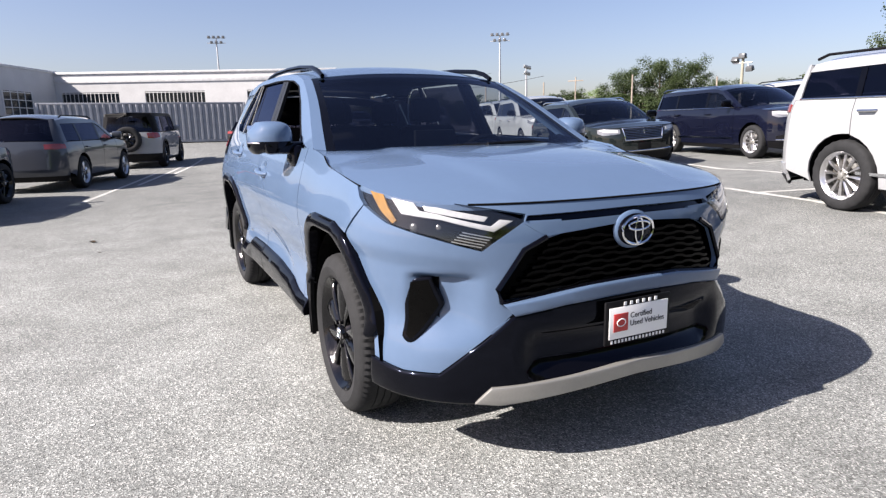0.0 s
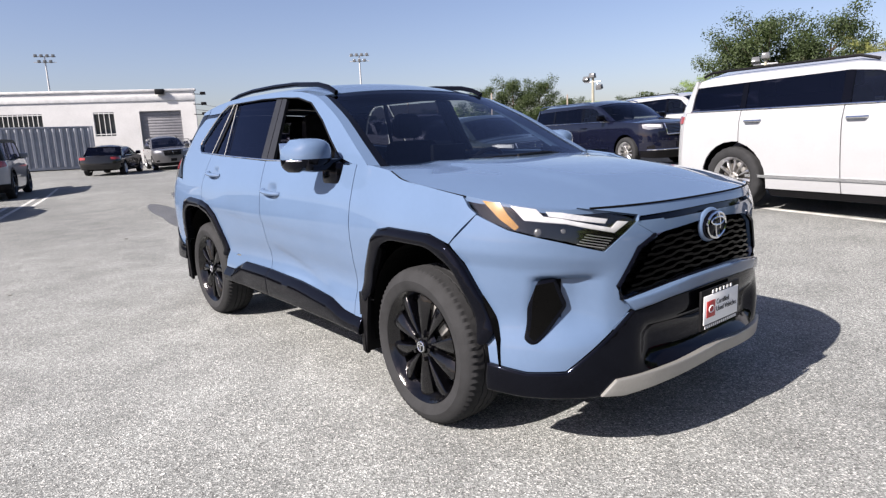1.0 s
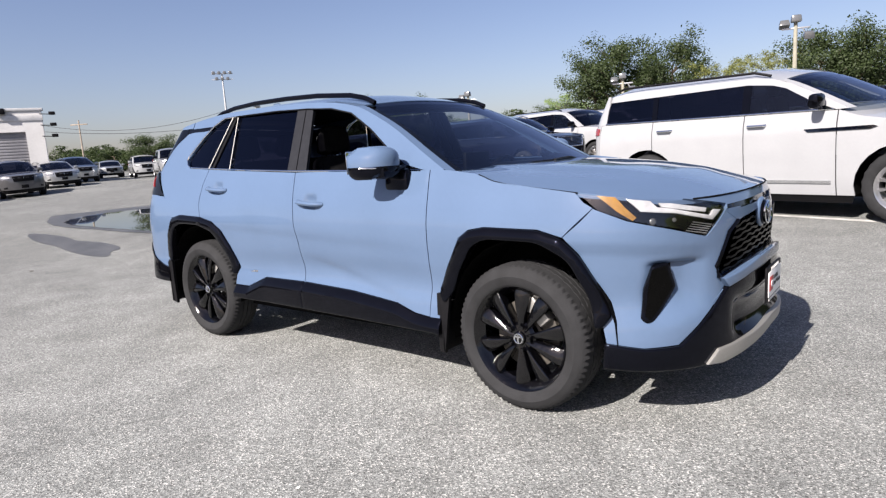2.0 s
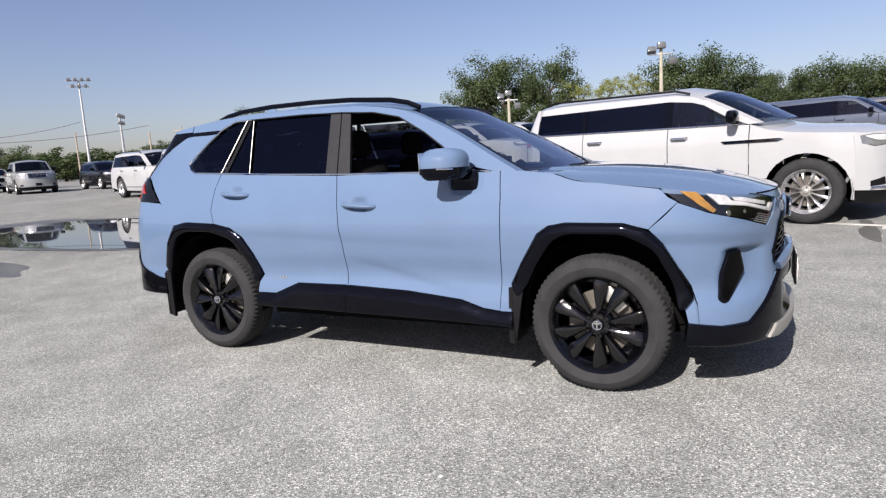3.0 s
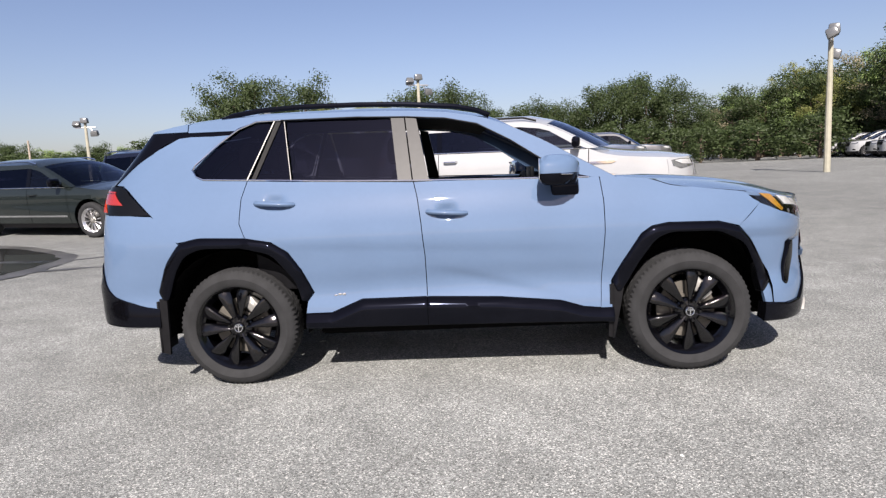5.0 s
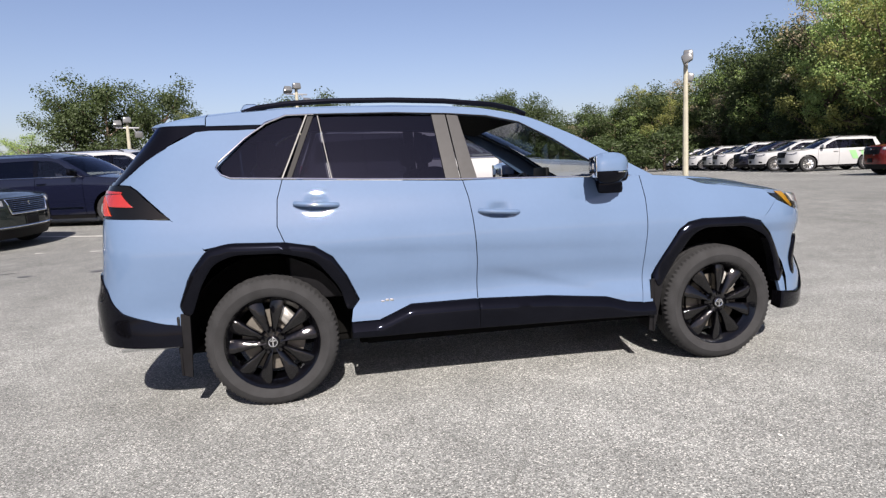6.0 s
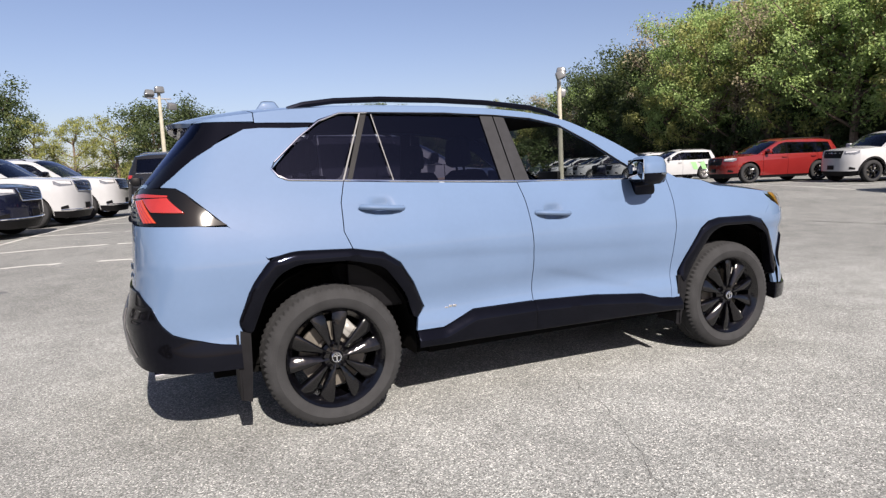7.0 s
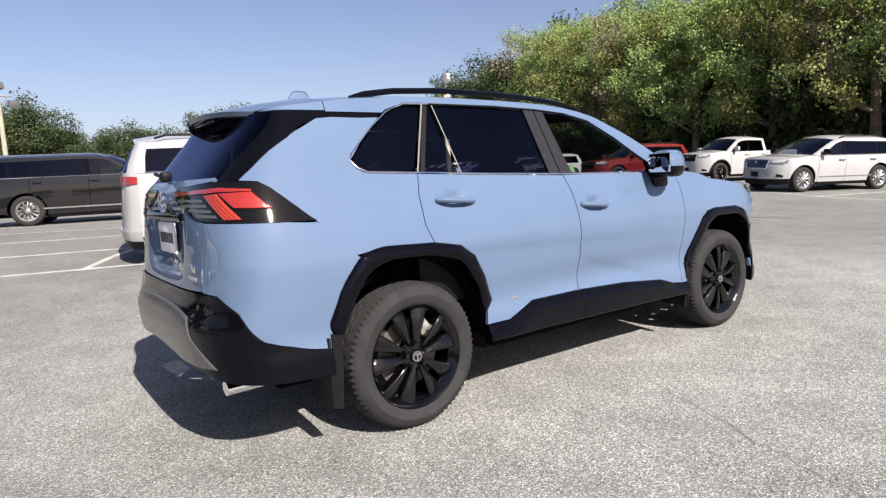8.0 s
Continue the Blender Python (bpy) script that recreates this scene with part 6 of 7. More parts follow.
        for s in (-1, 1):
            panel("gate_post", [(s * abs(S.rx(xr + 0.30, zb, -1)), zb), (S.ra(s * w * 0.78, zb), zb + 0.0), (S.ra(s * w * 0.62, rz), rz), (s * 0.98, rz), (s * 0.98, zb)], S.rear, P if kind != "jeep" else TRIM_BLACK, ob, 0.2)
        panel("rear_bumper", [(rx1, 0.50), (-rx1, 0.50), (-rx1, 0.28), (rx1, 0.28)], S.rear, TRIM_BLACK if kind == "jeep" or cladding else P, ob, 0.2, lift=0.02, thick=0.04)
        panel("bumper_base", [(rx1, 0.36), (-rx1, 0.36), (-rx1, 0.24), (rx1, 0.24)], S.rear, TRIM_BLACK, ob, 0.2, lift=0.024, thick=0.04)
        if shine:
            panel("tail_strip", [(S.ra(-w * 0.62, zt), zt + 0.03), (S.ra(w * 0.62, zt), zt + 0.03), (S.ra(w * 0.62, zt), zt - 0.03), (S.ra(-w * 0.62, zt), zt - 0.03)], S.rear, RED_LENS, ob, 0.2, lift=0.012, thick=0.02)
        if kind == "jeep":
            sp = wheel(ob, xr - 0.12, 0.0, 0.98, tyre, tyre * 0.6, 0.24, 8, True, -90, 0)
    # inside
    part("floor_pan", box_bm(L - 0.5, W - 0.72, 0.06, ((xf + xr) / 2, 0, 0.24), 0.01), DARK, ob)
    part("cabin_floor", box_bm(wb - 2 * r - 0.15, W - 0.25, 0.3, (0, 0, 0.28), 0.01), DARK, ob)
    part("dashboard", box_bm(0.4, W * 0.78, 0.3, (sc0 - 0.22, 0, zb - 0.30), 0.06), TRIM_BLACK, ob)
    for yy in (-0.4, 0.4):
        st = part("seat", join_bm(box_bm(0.5, 0.5, 0.2, (sc1 - 0.25, yy, zb - 0.5), 0.05), box_bm(0.16, 0.5, 0.6, (sc1 - 0.5, yy, zb - 0.4), 0.05, 0.85, turn=(0, -12, 0))), FABRIC, ob)
        part("headrest", box_bm(0.1, 0.26, 0.18, (sc1 - 0.65, yy, zb + 0.20), 0.04), FABRIC, st)
    part("rear_bench", box_bm(0.2, W * 0.7, 0.7, (max(sc1 - 1.5, cab_end + 0.3), 0, zb - 0.55), 0.05), FABRIC, ob)
    ob.matrix_basis = pose(x, y, ground_z(x, y), 0, 0, heading)
    return ob


def rest_on_slope(ob):
    """Tilts a parked car with the slope under it."""
    m = ob.matrix_basis
    f, l = m.to_3x3() @ Vector((1, 0, 0)), m.to_3x3() @ Vector((0, 1, 0))
    p = m.translation
    gz = lambda q: ground_z(q.x, q.y)
    ry = math.degrees(math.atan2(gz(p + f * 1.4) - gz(p - f * 1.4), 2.8))
    rx_ = math.degrees(math.atan2(gz(p + l * 0.8) - gz(p - l * 0.8), 1.6))
    z = 0.25 * sum(gz(p + f * a * 1.4 + l * b * 0.8) for a in (-1, 1) for b in (-1, 1))
    h = math.degrees(math.atan2(f.y, f.x))
    ob.matrix_basis = pose(p.x, p.y, z, rx_, -ry, h)
    return ob


NAV = dict(L=5.6, W=2.03, H=1.94, wb=3.34, tyre=0.82, fo=0.95, hood=0.645, belt=0.665, screen=(1.12, 0.35), tail_in=0.32, spokes=12, lean=0.22)
AVI = dict(L=5.06, W=2.02, H=1.74, wb=3.02, tyre=0.79, fo=0.93, hood=0.62, belt=0.64, screen=(1.05, 0.15), tail_in=0.5, spokes=12)
MID = dict(L=4.7, W=1.92, H=1.68, wb=2.82, tyre=0.75, fo=0.92, hood=0.62, belt=0.64, screen=(1.0, 0.12), tail_in=0.45, spokes=10)
HD = -15.7
FLEET = [
    ("large_suv", "white", "white full-size SUV with chrome trim and dark windows", 1.29, 6.31, -13.5, dict(NAV, L=5.20, wb=3.11, screen=(1.0, 0.25), H=1.82, belt=0.70, hood=0.625, vent=True)),
    ("large_suv", "navy", "navy blue full-size SUV parked in a stall", -7.25, 12.75, HD, dict(NAV, H=1.76, tyre=0.77, W=1.95)),
    ("large_suv", "black", "black full-size SUV parked in a stall", -0.2, 17.3, HD, NAV),
    ("large_suv", "white", "white full-size SUV parked beside others", -6.6, 16.0, HD, NAV),
    ("large_suv", "white", "white full-size SUV parked beside others", -5.8, 18.75, HD, NAV),
    ("large_suv", "slate", "slate grey full-size SUV parked in a stall", 4.7, 20.8, HD, NAV),
    ("large_suv", "grey", "charcoal full-size SUV parked in a stall", 6.9, 24.6, HD, NAV),
    ("midsize_suv", "green", "dark green midsize SUV with chrome grille", -8.72, 9.25, HD, dict(AVI, H=1.62, tyre=0.74, L=4.9, fo=0.88)),
    ("midsize_suv", "white", "white midsize SUV with silver wheels", -13.6, 10.9, -20, dict(NAV, L=5.34, wb=3.11, H=1.84, screen=(1.0, 0.25))),
    ("midsize_suv", "white", "white full-size SUV beyond the puddle", -19.0, 13.2, HD, dict(NAV, H=1.84)),
    ("midsize_suv", "white", "white midsize SUV parked nose out", 18.3, 5.6, 158, MID),
    ("red_suv", "red", "red midsize SUV with dark wheels", 20.6, 14.2, 180 + HD, dict(AVI, dark_rim=True, spokes=10, shine=False)),
    ("compact_suv", "white", "white compact SUV with a green door mark", 23.6, 22.6, 180 + HD, dict(MID, shine=False, L=4.5, wb=2.69, marks=1)),
    ("crossover", "steel", "steel grey crossover seen from behind", -14.4, -3.0, 163, dict(MID, L=4.88, H=1.69, shine=False, spokes=6)),
    ("crossover", "slate", "slate blue crossover with dark wheels", -8.9, -4.95, 165, dict(MID, dark_rim=True, shine=False)),
    ("off_roader", "white", "white off-roader with black hard top and rear spare wheel", -21.6, -0.9, 166, dict(L=4.5, W=1.88, H=1.86, wb=2.95, tyre=0.83, fo=0.62, hood=0.62, belt=0.64, screen=(0.75, 0.45), tail_in=0.10, spokes=8, dark_rim=True, kind="jeep", lean=0.12, roof="black", shine=False)),
    ("sedan", "black", "black sedan parked by the container", -31.2, 4.9, 152, dict(L=4.7, W=1.82, H=1.43, wb=2.8, tyre=0.66, fo=0.85, hood=0.62, belt=0.64, screen=(0.95, 0.15), tail_in=1.25, spokes=10, kind="sedan")),
    ("crossover", "grey", "grey older SUV parked nose out", -33.4, 8.1, -8, dict(MID, H=1.78, shine=False)),
    ("crossover", "silver", "silver wagon parked nose out", -38.5, 11.8, -8, dict(MID, H=1.55, shine=False)),
    ("minivan", "silver", "silver minivan parked nose out", -44.0, 15.2, -8, dict(MID, L=5.0, H=1.78, screen=(1.3, 0.2), shine=False)),
    ("pickup_truck", "silver", "silver crew-cab pickup truck", -36.6, 18.2, -22, dict(L=5.8, W=2.03, H=1.93, wb=3.7, tyre=0.80, fo=0.95, hood=0.63, belt=0.66, screen=(1.45, 0.85), tail_in=0.2, spokes=6, kind="pickup", lean=0.28, category="truck")),
    ("crossover", "black", "black SUV parked behind others", -33.5, 21.0, HD, MID),
    ("sedan", "silver", "silver sedan far across the lot", -52.0, 21.0, -20, dict(L=4.7, W=1.82, H=1.45, wb=2.8, tyre=0.66, fo=0.85, hood=0.62, belt=0.64, screen=(0.95, 0.15), tail_in=1.25, spokes=10, kind="sedan", shine=False)),
    ("crossover", "white", "white SUV far across the lot", -45.0, 20.5, -20, dict(MID, shine=False)),
    ("pickup_truck", "white", "white pickup truck with black bumper and grille", 22.4, 10.5, 180 + HD, dict(L=5.35, W=1.86, H=1.81, wb=3.22, tyre=0.78, fo=0.90, hood=0.66, belt=0.66, screen=(1.2, 0.55), tail_in=0.2, spokes=6, dark_rim=True, kind="pickup", shine=False, cladding=True, category="truck")),
]
for i in range(8):
    col = ("white", "navy", "white", "silver", "white", "grey", "white", "black", "white", "silver", "white", "grey")[i]
    FLEET.append(("crossover", col, col + " SUV in a long row of parked cars", 24.6 + 0.27 * 2.9 * i + (0.3 if i % 2 else 0), 26.0 + 2.9 * 0.963 * i, 180 + HD, dict(MID, shine=False, H=1.66 + 0.05 * (i % 3), L=4.6 + 0.1 * (i % 3))))
for nm, col, lab, x, y, h, kw in FLEET:
    kw = dict(kw)
    rest_on_slope(other_car(nm, col, lab, x, y, h, **kw))


# ---- building, container, poles ----
STUCCO = material("white_stucco", (0.50, 0.50, 0.50), 0.85, grain=0.10, scale=0.8, bump=0.3, bump_scale=60)
COPING = material("grey_coping", (0.54, 0.54, 0.54), 0.7, grain=0.15, scale=3)
STEEL_BLUE = material("container_paint", (0.25, 0.265, 0.30), 0.55, 0.2, grain=0.15, scale=2)
SHUTTER = material("grey_shutter", (0.20, 0.20, 0.215), 0.6, 0.2, grain=0.1, scale=4)
PANE = material("dark_pane", (0.02, 0.025, 0.03), 0.08, grain=0.2, scale=3)
BARS = material("white_bars", (0.6, 0.6, 0.6), 0.6, grain=0.1)
CONCRETE = material("concrete_post", (0.26, 0.25, 0.20), 0.85, grain=0.15, scale=4, bump=0.3, bump_scale=50)
WOOD = material("weathered_pole_wood", (0.26, 0.22, 0.18), 0.9, grain=0.3, scale=5, bump=0.3, bump_scale=60)
GALV = material("galvanised_steel", (0.45, 0.46, 0.47), 0.45, 0.8, grain=0.1)
LAMP = material("lamp_glass", (0.12, 0.125, 0.13), 0.2, 0.3, grain=0.05)


def on_frame(o, h):
    """A frame whose x runs along the heading, standing on the ground at o."""
    return pose(o[0], o[1], ground_z(*o), 0, 0, h)


def building():
    """The low white workshop: a long front and a wing, flat roof with a coping, barred windows, a rolling door."""
    b = new("workshop_building")
    tagged(b, "low white stucco workshop with barred windows and flat roof", "building")
    Lf, Hb = 20.6, 4.9
    turn = 64.5                            # x runs along the front, from the wing to the free corner
    o = (-42.1 - Lf * math.cos(radians(turn)), 12.9 - Lf * math.sin(radians(turn)))
    m = pose(o[0], o[1], 0.55, 0, 0, turn)
    holes = [(0.4, 4.6, 2.5, 3.6), (6.5, 10.9, 2.5, 3.6), (14.0, 15.3, 2.0, 3.6), (16.9, 19.6, 0.0, 3.6)]
    xs_ = sorted({0, Lf, *[h[0] for h in holes], *[h[1] for h in holes]})
    bm = None
    segs = []
    for a, c in zip(xs_, xs_[1:]):
        hole = next((h for h in holes if h[0] <= a and c <= h[1]), None)
        if hole is None:
            segs.append(box_bm(c - a, 0.3, Hb, ((a + c) / 2, 0, 0)))
        else:
            if hole[2] > 0:
                segs.append(box_bm(c - a, 0.3, hole[2], ((a + c) / 2, 0, 0)))
            segs.append(box_bm(c - a, 0.3, Hb - hole[3], ((a + c) / 2, 0, hole[3])))
    for sg in segs:
        part("wall", sg, STUCCO, b, smooth=0)
    skew = 13                              # the end wall runs back at a slant
    part("end_wall", box_bm(0.3, 14, Hb, (Lf - 0.2 - 7.0 * math.sin(radians(skew)), 0.15 + 7.0 * math.cos(radians(skew)), 0), turn=(0, 0, skew)), STUCCO, b, smooth=0)
    part("roof", box_bm(Lf - 3.4, 13.6, 0.2, (Lf / 2 - 1.7, 6.9, Hb - 0.2)), COPING, b, smooth=0)
    part("coping", box_bm(Lf + 0.4, 0.42, 0.16, (Lf / 2 - 0.1, -0.02, Hb), 0.02), COPING, b)
    part("parapet_band", box_bm(Lf + 0.1, 0.06, 0.35, (Lf / 2, -0.18, Hb - 0.62), 0.01), COPING, b)
    for x0, x1, z0, z1 in holes:
        if z0 == 0:
            d = part("rolling_door", box_bm(x1 - x0, 0.06, z1, ((x0 + x1) / 2, 0.10, 0)), SHUTTER, b, "grey rolling steel door")
            for k in range(18):
                part("slat", box_bm(x1 - x0, 0.03, 0.15, ((x0 + x1) / 2, 0.06, 0.1 + k * 0.19), 0.012), SHUTTER, d)
        else:
            wdw = part("window", box_bm(x1 - x0, 0.03, z1 - z0, ((x0 + x1) / 2, 0.08, z0)), PANE, b, "dark barred window")
            n = int((x1 - x0) / 0.28)
            for k in range(n + 1):
                part("bar", box_bm(0.035, 0.03, z1 - z0, (x0 + (x1 - x0) * k / n, -0.10, z0)), BARS, wdw, smooth=0)
            for z in (z0 + 0.1, z1 - 0.1):
                part("rail", box_bm(x1 - x0, 0.03, 0.05, ((x0 + x1) / 2, -0.12, z)), BARS, wdw, smooth=0)
    # wing towards the camera
    part("wing_wall", box_bm(0.3, 12.0, Hb + 0.1, (-0.15, -5.85, 0)), STUCCO, b, smooth=0)
    part("wing_coping", box_bm(0.44, 12.1, 0.16, (-0.15, -5.85, Hb + 0.1), 0.02), COPING, b)
    wg = part("wing_window", box_bm(0.05, 3.0, 1.6, (0.0, -4.6, 1.9)), PANE, b, "dark multi-pane window")
    for k in range(5):
        part("mullion", box_bm(0.06, 0.05, 1.6, (0.03, -6.1 + k * 0.75, 1.9)), BARS, wg, smooth=0)
    for k in range(4):
        part("mullion", box_bm(0.06, 3.0, 0.05, (0.03, -4.6, 1.9 + k * 0.5)), BARS, wg, smooth=0)
    for k, (x, z) in enumerate(((Lf - 0.2, Hb - 0.2), (Lf - 0.2, Hb - 0.9), (Lf - 0.2, Hb - 1.6))):
        part("floodlight", join_bm(tube_bm([(x, -0.1, z), (x + 0.6, -0.3, z - 0.05)], 0.03, 6), box_bm(0.35, 0.28, 0.2, (x + 0.8, -0.35, z - 0.1), 0.03)), TRIM_BLACK, b)
    part("floodlight", box_bm(0.6, 0.3, 0.35, (Lf - 2.2, -0.35, Hb - 0.2), 0.04), TRIM_BLACK, b)
    for k in (4, 16):
        part("roof_vent", box_bm(0.5, 0.5, 0.35, (k, 4.0, Hb), 0.03), GALV, b)
    b.matrix_basis = m
    return b


building()


def container():
    """A corrugated steel container with its corner posts."""
    c = new("shipping_container")
    tagged(c, "blue-grey corrugated steel container in front of the workshop", "container")
    Lc, Hc = 12.2, 2.6
    n = 32
    bm = bmesh.new()
    rows_ = []
    for z in (0.16, Hc - 0.12):
        rows_.append([])
        for i in range(n):
            for a, d in ((0, 0), (0.30, 0), (0.5, 0.11), (0.80, 0.11)):
                rows_[-1].append(bm.verts.new(((i + a) * Lc / n, -d, z)))
    for k in range(len(rows_[0]) - 1):
        bm.faces.new((rows_[0][k], rows_[0][k + 1], rows_[1][k + 1], rows_[1][k]))
    part("corrugated_side", bm, STEEL_BLUE, c, smooth=0)
    for z in (0, Hc - 0.12):
        part("rail", box_bm(Lc, 0.12, 0.16 if z == 0 else 0.12, (Lc / 2, 0, z), 0.01), STEEL_BLUE, c)
    for x in (0, Lc):
        part("post", box_bm(0.14, 0.16, Hc, (x, 0, 0), 0.01), STEEL_BLUE, c)
    part("end", box_bm(0.06, 2.4, Hc - 0.1, (Lc, 1.2, 0.05), 0.01), STEEL_BLUE, c)
    part("top", box_bm(Lc, 2.4, 0.06, (Lc / 2, 1.2, Hc - 0.08)), STEEL_BLUE, c)
    part("back", box_bm(Lc, 0.06, Hc - 0.1, (Lc / 2, 2.4, 0.05)), STEEL_BLUE, c)
    c.matrix_basis = pose(-42.2, -6.2, 0.50, 0, 0, 84)


container()


def stadium_mast(x, y, h, turn):
    m = new("light_mast")
    tagged(m, "tall galvanised sports field light mast", "light mast", "light masts")
    part("pole", tube_bm([(0, 0, 0), (0, 0, h * 0.5), (0, 0, h)], 0.22, 8, taper=0.10), GALV, m)
    for z, n in ((h, 4), (h - 0.8, 3)):
        part("cross_arm", box_bm(2.9, 0.10, 0.10, (0, 0, z)), GALV, m)
        for k in range(n):
            part("floodlight", box_bm(0.42, 0.3, 0.42, (-0.375 * (n - 1) + k * 0.75, -0.15, z - 0.06), 0.06), LAMP, m)
    m.matrix_basis = on_frame((x, y), turn)


def lot_lamp(x, y, h, turn):
    m = new("street_lamp")
    tagged(m, "pale concrete lot lamp post with floodlights", "street lamp", "lot lamps")
    part("pole", tube_bm([(0, 0, 0), (0, 0, h * 0.6), (0, 0, h)], 0.11, 10, taper=0.075), CONCRETE, m)
    part("cross_arm", box_bm(1.1, 0.07, 0.07, (0, 0, h - 0.35), 0.01), GALV, m)
    for dx, dz, t in ((-0.45, 0.1, -25), (0.5, -0.45, 20), (0.0, 0.28, 0)):
        l = part("floodlight", box_bm(0.42, 0.36, 0.30, (dx, -0.08, h - 0.35 + dz), 0.05, 0.85, turn=(t, 0, 0)), LAMP, m)
        part("bracket", tube_bm([(dx * 0.5, 0, h - 0.32), (dx, -0.05, h - 0.30 + dz)], 0.025, 6), GALV, m)
    m.matrix_basis = on_frame((x, y), turn)


def wooden_pole(x, y, h, arm=True):
    m = new("utility_pole")
    tagged(m, "weathered wooden utility pole", "utility pole", "utility poles")
    part("pole", tube_bm([(0, 0, 0), (0, 0, h * 0.5), (0, 0, h)], 0.10, 8, taper=0.07), WOOD, m)
    if arm:
        part("cross_arm", box_bm(1.8, 0.1, 0.12, (0, 0, h - 0.5), 0.01), WOOD, m)
    m.matrix_basis = on_frame((x, y), 40)


def polar(az, d, ox=0.0, oy=-3.0):
    return ox + d * math.cos(radians(az)), oy + d * math.sin(radians(az))


stadium_mast(*polar(172.2, 110, 3.84, -1.64), 14.6, 70)
stadium_mast(*polar(147.8, 95, 3.84, -1.64), 12.9, 50)
stadium_mast(*polar(143.2, 85, 1.55, -4.13), 7.4, 130)
lot_lamp(-2.1, 28.6, 5.3, 20)
lot_lamp(12.2, 16.8, 4.55, 60)
lot_lamp(-10.9, 31.0, 4.1, 20)
lot_lamp(-21.5, 31.0, 4.2, 10)
for az, d, h in ((146.5, 70, 5.0), (141.0, 66, 4.6), (138.5, 75, 5.6), (133.0, 62, 4.8), (126.0, 60, 4.2), (157.2, 75, 6.0)):
    wooden_pole(*polar(az, d), h, d > 74)
WIRE = material("black_wire", (0.02, 0.02, 0.02), 0.6)
for k, (a, b, h) in enumerate((((163, 70), (141, 66), 5.6), ((160, 80), (146, 70), 6.4))):
    p, q = polar(*a), polar(*b)
    pts = [(p[0] + (q[0] - p[0]) * t / 16, p[1] + (q[1] - p[1]) * t / 16, h + 0.6 - 1.2 * (1 - (t / 8 - 1) ** 2)) for t in range(17)]
    tagged(part("overhead_wire", tube_bm(pts, 0.02, 4), WIRE), "thin black overhead wire between poles", "wire", kind="structure")


# ---- trees ----
BARK = material("tree_bark", (0.10, 0.075, 0.055), 0.95, grain=0.35, scale=6, bump=0.6, bump_scale=30)


def leaf_material(name, base):
    m = bpy.data.materials.new(name)
    m.use_nodes = True
    nt = m.node_tree
    b = nt.nodes["Principled BSDF"]
    geo, mix, noi, tc = (nt.nodes.new(k) for k in ("ShaderNodeNewGeometry", "ShaderNodeMix", "ShaderNodeTexNoise", "ShaderNodeTexCoord"))
    mix.data_type = "RGBA"
    mix.inputs["A"].default_value = (*[c * 0.6 for c in base], 1)
    mix.inputs["B"].default_value = (base[0] * 1.5, base[1] * 1.42, base[2] * 1.3, 1)
    ad = nt.nodes.new("ShaderNodeMath")
    ad.operation = "MULTIPLY_ADD"
    noi.inputs["Scale"].default_value = 0.7
    nt.links.new(tc.outputs["Object"], noi.inputs["Vector"])
    nt.links.new(geo.outputs["Random Per Island"], ad.inputs[0])
    ad.inputs[1].default_value = 0.6
    sub = nt.nodes.new("ShaderNodeMath")
    sub.operation = "MULTIPLY"
    sub.inputs[1].default_value = 0.5
    nt.links.new(noi.outputs["Fac"], sub.inputs[0])
    nt.links.new(sub.outputs[0], ad.inputs[2])
    nt.links.new(ad.outputs[0], mix.inputs["Factor"])
    nt.links.new(mix.outputs["Result"], b.inputs["Base Color"])
    b.inputs["Roughness"].default_value = 0.6
    tl, add = nt.nodes.new("ShaderNodeBsdfTranslucent"), nt.nodes.new("ShaderNodeMixShader")
    nt.links.new(mix.outputs["Result"], tl.inputs[0])
    add.inputs[0].default_value = 0.50
    nt.links.new(b.outputs[0], add.inputs[1])
    nt.links.new(tl.outputs[0], add.inputs[2])
    nt.links.new(add.outputs[0], nt.nodes["Material Output"].inputs[0])
    return m


LEAVES = [leaf_material("dark_leaves", (0.046, 0.072, 0.025)), leaf_material("green_leaves", (0.225, 0.325, 0.115)), leaf_material("yellow_green_leaves", (0.20, 0.225, 0.075)), leaf_material("dry_leaves", (0.27, 0.25, 0.17))]


